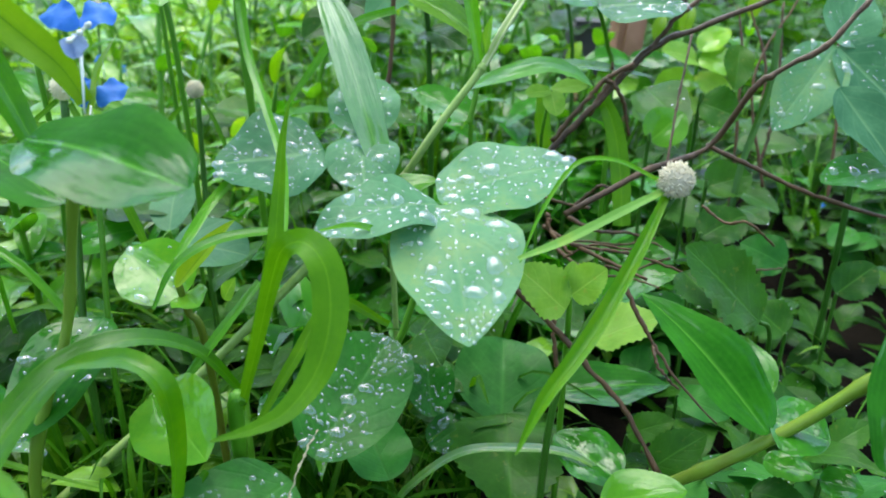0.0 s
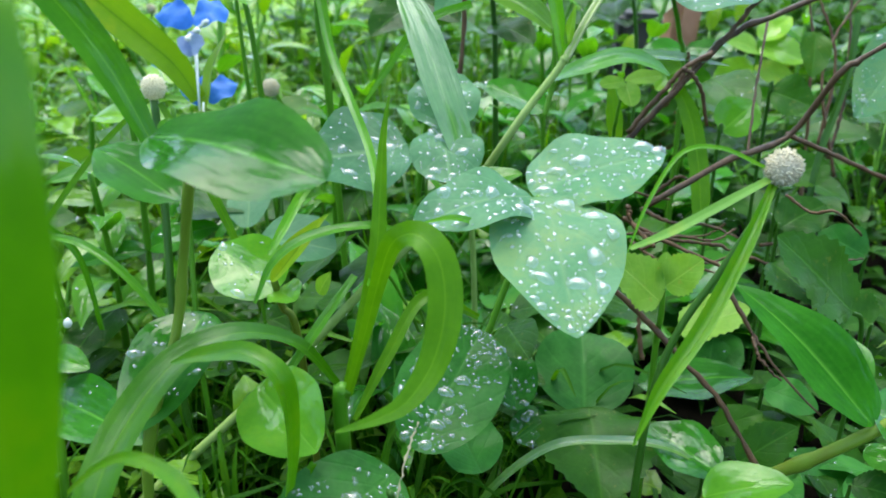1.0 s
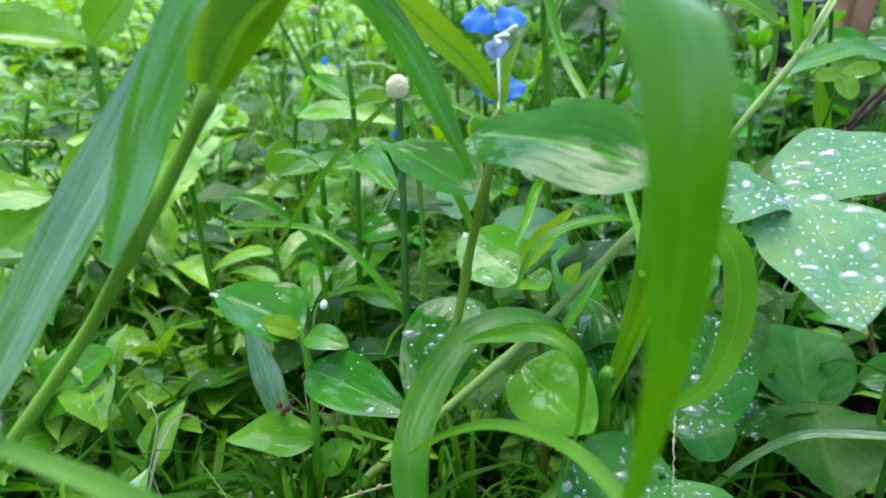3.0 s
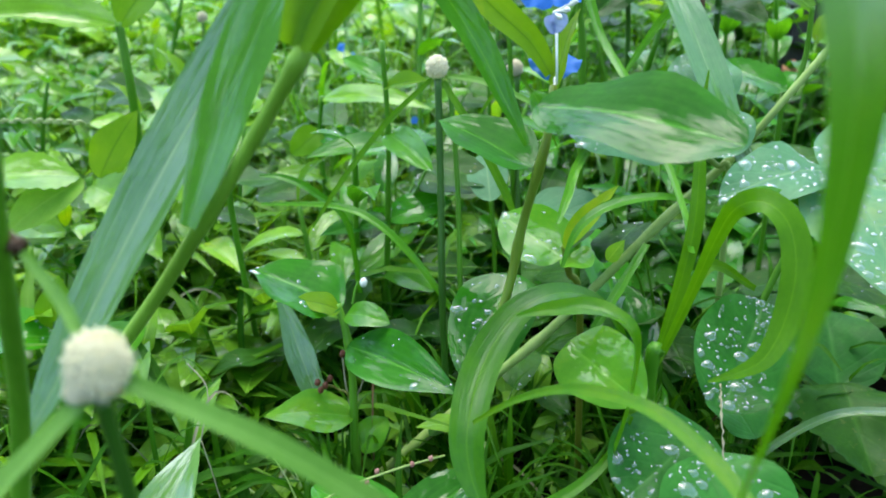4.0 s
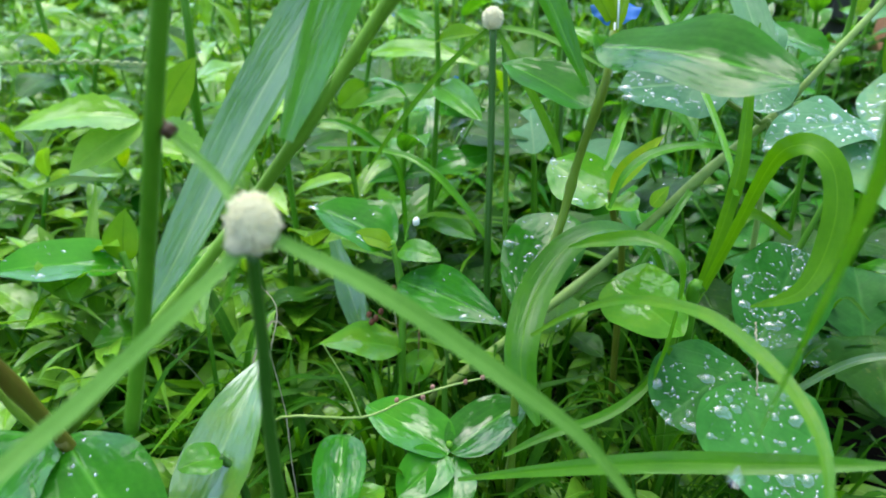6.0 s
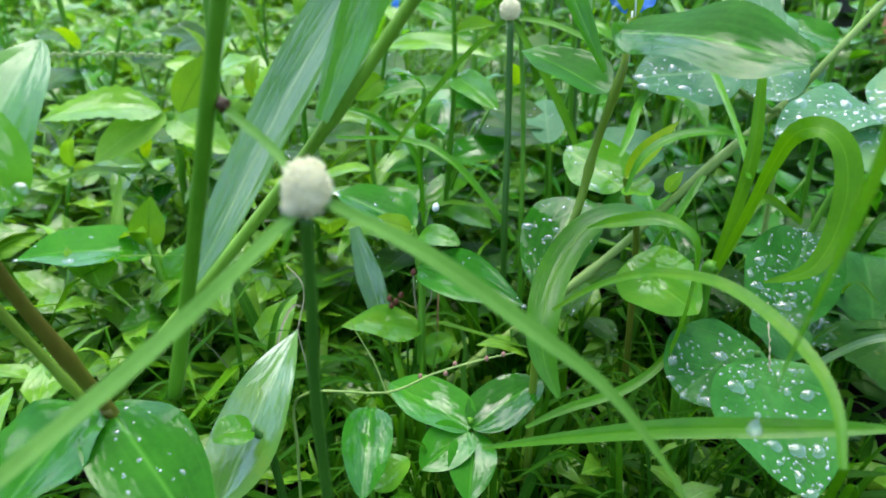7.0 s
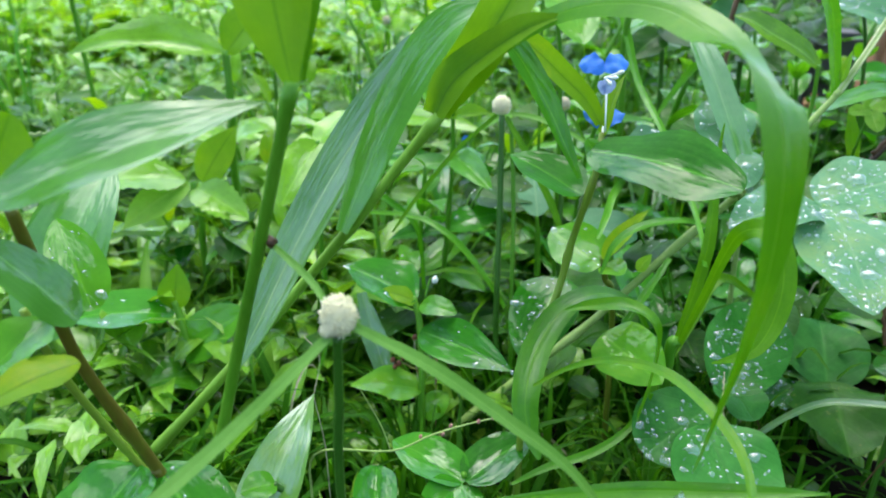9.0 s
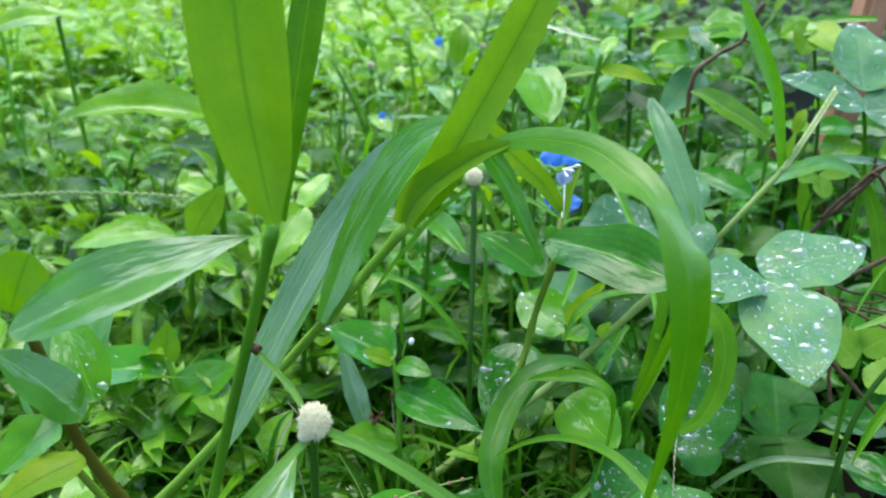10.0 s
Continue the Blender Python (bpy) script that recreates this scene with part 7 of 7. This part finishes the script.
def wild_herb(seed, height, count, mat, size):
    rng = random.Random(seed)
    p = thing("herb", (0, 0, 0), "small herb with rounded green leaves in the undergrowth", "herb", "undergrowth herbs")
    sheets = []
    for i in range(count):
        a, h = rng.uniform(0, 6.28), height * rng.uniform(0.4, 1.0)
        r = rng.uniform(0.2, 0.6) * height
        top = np.array((math.cos(a) * r, math.sin(a) * r, h))
        stem(p, [(0, 0, 0), top * (0.4, 0.4, 0.6), top], 0.0006, 0.0005, STEM, n=6, name="leaf_stalk")
        l = size * rng.uniform(0.7, 1.2)
        b = a + rng.uniform(-0.6, 0.6)
        el = rng.uniform(-0.3, 0.2)
        d = np.array((math.cos(b) * math.cos(el), math.sin(b) * math.cos(el), math.sin(el)))
        SERIAL[0] += 1
        me = leaf_mesh(top, top + d * l, l * rng.uniform(0.6, 0.85), (rng.uniform(-0.3, 0.3), rng.uniform(-0.5, 0), 1), "broad", 0.08, 0, 0.15, 0.0, 0.12, 8, 4, SERIAL[0])
        part("leaf", me, mat, p)
        sheets.append(me)
    leaf_beads(p, sheets, seed)
    return p


rng = random.Random(11)
kinds = [wild_dayflower(101, 0.10, 7, FIELD, 0.038), wild_dayflower(102, 0.075, 6, FIELD, 0.036), wild_dayflower(103, 0.13, 9, FIELD, 0.042), wild_dayflower(104, 0.05, 5, WET, 0.036),
         wild_dayflower(105, 0.11, 8, FRESH, 0.034), wild_dayflower(106, 0.13, 9, FRESH, 0.038), wild_tuft(201, 0.11, 9, GRASS, 0.003), wild_tuft(202, 0.14, 8, FRESH, 0.0035), wild_tuft(203, 0.09, 10, GRASS, 0.0022), wild_tuft(204, 0.13, 10, GRASS, 0.0026), wild_tuft(205, 0.11, 9, FIELD, 0.0028),
         wild_herb(301, 0.05, 8, SERRATE, 0.024), wild_herb(302, 0.035, 9, TRI_DARK, 0.024), wild_herb(303, 0.08, 8, SERRATE, 0.024), wild_herb(304, 0.10, 9, SERRATE, 0.026)]
heights = [0.10, 0.075, 0.13, 0.05, 0.11, 0.13, 0.12, 0.14, 0.095, 0.135, 0.115, 0.055, 0.04, 0.085, 0.105]
first = {}
placed = 0
tries = 0
while placed < 362 and tries < 9000:
    tries += 1
    x, y = rng.uniform(-0.8, 0.55), 0.17 + 0.8 * rng.random() ** 1.6
    if x < -0.16 and rng.random() < 0.3:
        y = rng.uniform(0.1, 0.3)
    if abs(x + 0.04) > 0.15 + 0.72 * (y + 0.08):
        continue
    # dark-coloured kinds to the right imitate shade, light ones to the left open light
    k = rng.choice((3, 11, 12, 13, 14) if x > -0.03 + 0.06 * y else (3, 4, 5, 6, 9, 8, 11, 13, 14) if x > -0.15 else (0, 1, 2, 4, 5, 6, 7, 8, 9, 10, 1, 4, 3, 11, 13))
    if -0.2 < x < -0.04 and y < 0.36 and 6 <= k <= 10:
        k = rng.choice((0, 1, 3, 4, 5))
    s = rng.uniform(0.75, 1.2)
    top = heights[k] * s
    limit = 0.04 if y < 0.2 else 0.05 + (y - 0.2) * 1.6
    if x > 0.03:
        limit = min(limit, 0.03 + max(0, y - 0.24) * 1.2)
        if y < 0.28 and rng.random() < 0.6:
            continue
    if x < -0.17:
        limit = min(limit, 0.042 + max(0, y - 0.15) * 0.3)
    limit = min(limit, 0.155)
    if top > limit:
        s = limit / heights[k]
        if s < 0.5:
            continue
    m = Matrix.Translation((x, y, ground_height(x, y) - 0.002)) @ Matrix.Rotation(rng.uniform(0, 6.28), 4, "Z") @ Matrix.Rotation(rng.uniform(-0.15, 0.15), 4, "X") @ Matrix.Scale(s, 4)
    if k not in first:
        kinds[k].matrix_basis = m
        first[k] = True
    else:
        ob = copy_thing(kinds[k], m)
        ob.scale = (s, s, s)
    placed += 1


# low tufts take the darkened green, as shade painted into the thicket
low = [wild_tuft(211, 0.055, 9, GRASS_SHADED, 0.0022), wild_tuft(212, 0.065, 8, GRASS_SHADED, 0.0026), wild_tuft(213, 0.05, 8, GRASS_SHADED, 0.002)]
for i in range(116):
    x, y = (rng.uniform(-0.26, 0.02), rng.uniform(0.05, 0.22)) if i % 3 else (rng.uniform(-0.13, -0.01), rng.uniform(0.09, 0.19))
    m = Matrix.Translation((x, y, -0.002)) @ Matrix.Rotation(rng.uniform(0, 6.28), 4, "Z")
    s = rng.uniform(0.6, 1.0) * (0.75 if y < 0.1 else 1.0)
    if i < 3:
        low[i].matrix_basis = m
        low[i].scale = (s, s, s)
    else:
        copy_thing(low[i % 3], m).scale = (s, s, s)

def thin_tuft(seed, height, count):
    rng = random.Random(seed)
    p = thing("grass_tuft", (0, 0, 0), "wiry grass of thin straight and arching pale blades", "grass", "wiry grass tufts")
    for i in range(count):
        a, h = rng.uniform(0, 6.28), height * rng.uniform(0.6, 1.1)
        d = np.array((math.cos(a), math.sin(a), 0))
        out = rng.choice((0.1, 0.2, 0.5, 0.9))
        b = d * rng.uniform(0, 0.012)
        pts = [b, b + d * out * h * 0.15 + np.array((0, 0, h * 0.5)), b + d * out * h * 0.55 + np.array((0, 0, h * 0.92)), b + d * out * h * 1.1 + np.array((0, 0, h * (1.05 - 0.45 * out)))]
        w = 0.0014 * rng.uniform(0.6, 1.4)
        blade(p, pts, [w * 0.9, w, w * 0.8, 0.0002], (-d[0] * 0.8 + 0.2, -d[1] * 0.8 - 0.3, 0.6), rng.choice((GRASS, FRESH, SHEEN)), n=14)
    return p


wiry = [thin_tuft(221, 0.10, 6), thin_tuft(222, 0.12, 6), thin_tuft(223, 0.08, 7)]
for i in range(54):
    x, y = rng.uniform(-0.27, 0.04), rng.uniform(0.3, 0.5)
    if x < -0.2:
        y += 0.1
    m = Matrix.Translation((x, y, -0.002)) @ Matrix.Rotation(rng.uniform(0, 6.28), 4, "Z")
    s = rng.uniform(0.55, 0.8) + (y - 0.2) * 0.9
    if i < 3:
        wiry[i].matrix_basis = m
        wiry[i].scale = (s, s, s)
    else:
        copy_thing(wiry[i % 3], m).scale = (s, s, s)

for i in range(26):
    x, y, a = rng.uniform(-0.26, 0.06), rng.uniform(0.1, 0.34), rng.uniform(0, 6.28)
    l, h = rng.uniform(0.03, 0.07), rng.uniform(0.012, 0.04)
    p = thing("dead_grass_blade", (x, y, 0), "thin withered straw-coloured grass blade among the stems", "dead grass", "dead grass blades")
    d = np.array((math.cos(a), math.sin(a), 0))
    o = np.array((x, y, 0))
    blade(p, [o, o + d * l * 0.35 + np.array((0, 0, h)), o + d * l * 0.7 + np.array((0, 0, h * 1.2)), o + d * l + np.array((0, 0, h * 0.6))], [0.0008, 0.0011, 0.0009, 0.0002], (d[1], -d[0], 0.6), rng.choice((DRY, LITTER, DRY)), n=12)

bloomer = flowering_dayflower(131, 0.12)
bloomer.location = (-0.145, 0.367, 0)
bloomer.scale = (0.57, 0.57, 0.57)
for x, y, s in ((-0.215, 0.500, 0.65), (-0.191, 0.600, 1.02), (-0.207, 0.450, 0.77), (-0.253, 0.500, 0.60), (0.200, 0.360, 0.30)):
    copy_thing(bloomer, Matrix.Translation((x, y, 0)) @ Matrix.Rotation(x * 4, 4, "Z")).scale = (s, s, s)


def far_sedge():
    p = thing("globe_sedge", (-0.24, 0.52, 0), "far small sedge with a whitish globe head", "sedge", "globe sedges")
    top = np.array((-0.235, 0.52, 0.12))
    stem(p, [(-0.24, 0.52, 0), (-0.242, 0.52, 0.06), top], 0.0009, 0.0007, STEM_DARK, n=10, name="stalk")
    floret_head(p, top, 0.0034, TAN, "round head of packed florets", 1.05, 21)
    for a in (0.3, 2.4, 4.4):
        d = np.array((math.cos(a), math.sin(a), 0))
        blade(p, [top, top + d * 0.02 + np.array((0, 0, 0.004)), top + d * 0.045 - np.array((0, 0, 0.008))], [0.0012, 0.0018, 0.0003], (0, -0.3, 1), GRASS, n=10, name="bract")
    return p


sedge = far_sedge()
for x, y in ((-0.16, 0.62), (-0.30, 0.44)):
    copy_thing(sedge, Matrix.Translation((x, y, 0)))


def leaf_carpet(name, label, count, seed, area, size, rise, mat, thin, slim=(0.3, 0.45, 0.6, 0.1)):
    """Uncountable small leaves over the soil, one mesh."""
    rng = random.Random(seed)
    verts, faces, uvs = [], [], []
    done = 0
    while done < count:
        x, y = area(rng)
        if thin(x, y, rng):
            continue
        done += 1
        a, el = rng.uniform(0, 6.28), rng.uniform(-0.2, 0.9)
        l = size * rng.uniform(0.5, 1.4)
        w = l * rng.choice(slim) / 2
        z = max(0.0, ground_height(x, y) if y < 1.6 and x > -1.6 else 0) + rise * rng.random() ** 1.3 * (0.5 + 0.7 * noise.noise((x * 14, y * 14, seed)) ** 2 * 4)
        d = np.array((math.cos(a) * math.cos(el), math.sin(a) * math.cos(el), math.sin(el)))
        side = np.array((-math.sin(a), math.cos(a), rng.uniform(-0.4, 0.4)))
        up = np.cross(d, side)
        o = np.array((x, y, z))
        n = len(verts)
        for v, q in ((0, 0.05), (0.3, 1.0), (0.65, 0.8), (1.0, 0.04)):
            c = o + d * l * v + up * l * 0.35 * v * (1 - v) - np.array((0, 0, l * 0.2 * v * v))
            for u in (-1, 0, 1):
                verts.append(c + side * u * w * q + up * (abs(u) * 0.2 * w * q))
                uvs.append((u, v))
        for i in range(3):
            for j in range(2):
                b = n + i * 3 + j
                faces.append((b, b + 1, b + 4, b + 3))
    me = mesh_of(name, verts, faces, uvs)
    me.materials.append(mat)
    return tagged(new(name, me), label, "plants", kind="stuff")


def near_area(r):
    y = 0.1 + 0.9 * r.random() ** 1.2
    return r.uniform(-0.28 - 0.75 * y, 0.12 + 0.75 * y), y


def far_area(r):
    y = 0.8 + 5 * r.random() ** 2.2
    return r.uniform(-0.3 - 0.85 * y, 0.2 + 0.8 * y), y


def sparse(x, y, r):
    return (x > 0.05 and y < 0.5 and r.random() < 0.93) or (x > 0.02 and y < 0.36 and r.random() < 0.7) or (x > -0.17 and y < 0.26 and r.random() < 0.15)


leaf_carpet("ground_cover", "dense low ground cover of small wet leaves", 5500, 5, near_area, 0.018, 0.026, FIELD, sparse)
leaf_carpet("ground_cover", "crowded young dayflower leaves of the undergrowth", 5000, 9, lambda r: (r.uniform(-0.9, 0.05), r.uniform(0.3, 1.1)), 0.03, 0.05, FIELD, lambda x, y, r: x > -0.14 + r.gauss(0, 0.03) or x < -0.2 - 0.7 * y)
# darker leaf material here than in the open: shade given by colour
leaf_carpet("ground_cover", "dayflower leaves behind the grasses, in darker green for shade", 2600, 19, lambda r: (r.uniform(-0.2, 0.1), r.uniform(0.26, 0.9)), 0.032, 0.05, WET, lambda x, y, r: x < -0.13 + r.gauss(0, 0.03))
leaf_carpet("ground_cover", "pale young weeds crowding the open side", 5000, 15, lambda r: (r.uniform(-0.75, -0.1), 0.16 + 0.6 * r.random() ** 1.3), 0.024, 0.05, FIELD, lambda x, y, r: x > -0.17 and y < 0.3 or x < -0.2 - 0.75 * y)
leaf_carpet("ground_cover", "thin grass between the stems, coloured dark for shade", 6000, 6, near_area, 0.05, 0.02, GRASS_SHADED, sparse, (0.04, 0.05, 0.07))
leaf_carpet("ground_cover", "long light grass blades through the open weeds", 1500, 27, lambda r: (r.uniform(-0.6, -0.1), r.uniform(0.15, 0.6)), 0.075, 0.05, GRASS, lambda x, y, r: x > -0.17 and y < 0.22 or x < -0.2 - 0.75 * y, (0.035, 0.045, 0.06))
leaf_carpet("ground_cover", "small pale leaves deep among the weeds", 3500, 29, lambda r: (r.uniform(-0.6, -0.12), r.uniform(0.14, 0.5)), 0.024, 0.03, FIELD, lambda x, y, r: x > -0.17 and y < 0.22 or x < -0.2 - 0.75 * y)
# dim light on this soil is put into the leaves' dark colour
leaf_carpet("ground_cover", "small leaves over the soil, coloured dark for shade", 900, 23, lambda r: (r.uniform(0.03, 0.34), r.uniform(0.15, 0.48)), 0.02, 0.035, SERRATE, lambda x, y, r: False)
# meadow split in two: light colour for the open side, dark for the shaded
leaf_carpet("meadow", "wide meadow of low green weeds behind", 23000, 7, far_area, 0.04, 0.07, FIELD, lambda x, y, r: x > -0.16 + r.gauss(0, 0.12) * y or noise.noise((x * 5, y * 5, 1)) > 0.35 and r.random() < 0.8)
leaf_carpet("meadow", "weeds around the brick edging, coloured dark for shade", 9000, 8, far_area, 0.04, 0.07, SERRATE, lambda x, y, r: x < -0.16 + r.gauss(0, 0.12) * y)
leaf_carpet("meadow", "low weeds spreading all round the herbs", 16000, 12, lambda r: (r.gauss(0, 1.6), r.gauss(0.6, 1.6)), 0.04, 0.03, FIELD, lambda x, y, r: (abs(x + 0.05) < 0.3 + 0.75 * max(0, y + 0.1) and y > -0.35) or y > 4)


for i, (x, y, s) in enumerate(((0.06, 0.40, 0.75), (0.085, 0.43, 0.8), (0.11, 0.41, 0.72), (0.135, 0.44, 0.85), (0.16, 0.42, 0.8), (0.10, 0.455, 0.85), (0.125, 0.46, 0.8), (0.07, 0.46, 0.95), (0.155, 0.48, 1.0), (0.185, 0.46, 0.9), (0.09, 0.38, 0.65), (0.13, 0.39, 0.65), (0.104, 0.468, 0.85), (0.114, 0.470, 0.8), (0.098, 0.450, 0.85))):
    copy_thing(kinds[14 if i % 3 else 5], Matrix.Translation((x, y, -0.002)) @ Matrix.Rotation(i * 2.1, 4, "Z")).scale = (s, s, s)


for i in range(24):
    x, y, s = rng.uniform(-0.24, 0.1), rng.uniform(0.44, 0.8), rng.uniform(1.0, 1.25)
    copy_thing(kinds[(5, 4, 14)[i % 3]], Matrix.Translation((x, y, -0.002)) @ Matrix.Rotation(rng.uniform(0, 6.28), 4, "Z")).scale = (s, s, s)
for i, (x, y) in enumerate(((0.116, 0.200), (0.132, 0.222), (0.122, 0.182), (0.104, 0.214), (0.140, 0.205))):
    copy_thing(kinds[11], Matrix.Translation((x, y, -0.002)) @ Matrix.Rotation(i * 1.7, 4, "Z")).scale = (0.55, 0.55, 0.55)


# ---- brick edging far behind the herbs ----
def edging_brick(x, y, w, h, turn, name, label, mat):
    bm = bmesh.new()
    bmesh.ops.create_cube(bm, size=1.0)
    bmesh.ops.scale(bm, vec=(w, 0.025, h), verts=bm.verts)
    bmesh.ops.translate(bm, vec=(0, 0, h / 2 - 0.01), verts=bm.verts)
    bmesh.ops.bevel(bm, geom=bm.edges[:], offset=0.004, segments=2, affect="EDGES")
    me = bpy.data.meshes.new(name)
    bm.to_mesh(me)
    bm.free()
    me.materials.append(mat)
    ob = new(name, me)
    ob.location = (x, y, 0)
    ob.rotation_euler = (0.05, 0.06, turn)
    tagged(ob, label, name.replace("_", " "), "brick edging")


edging_brick(0.110, 0.485, 0.017, 0.195, 0.1, "brick", "upright orange-red brick edge set in the soil", TERRACOTTA)
edging_brick(0.086, 0.520, 0.012, 0.075, -0.2, "brick", "lower orange-red brick edge set in the soil", TERRACOTTA)
edging_brick(0.105, 0.570, 0.034, 0.115, 0.0, "stone_slab", "dark grey wet stone slab behind the bricks", MORTAR)
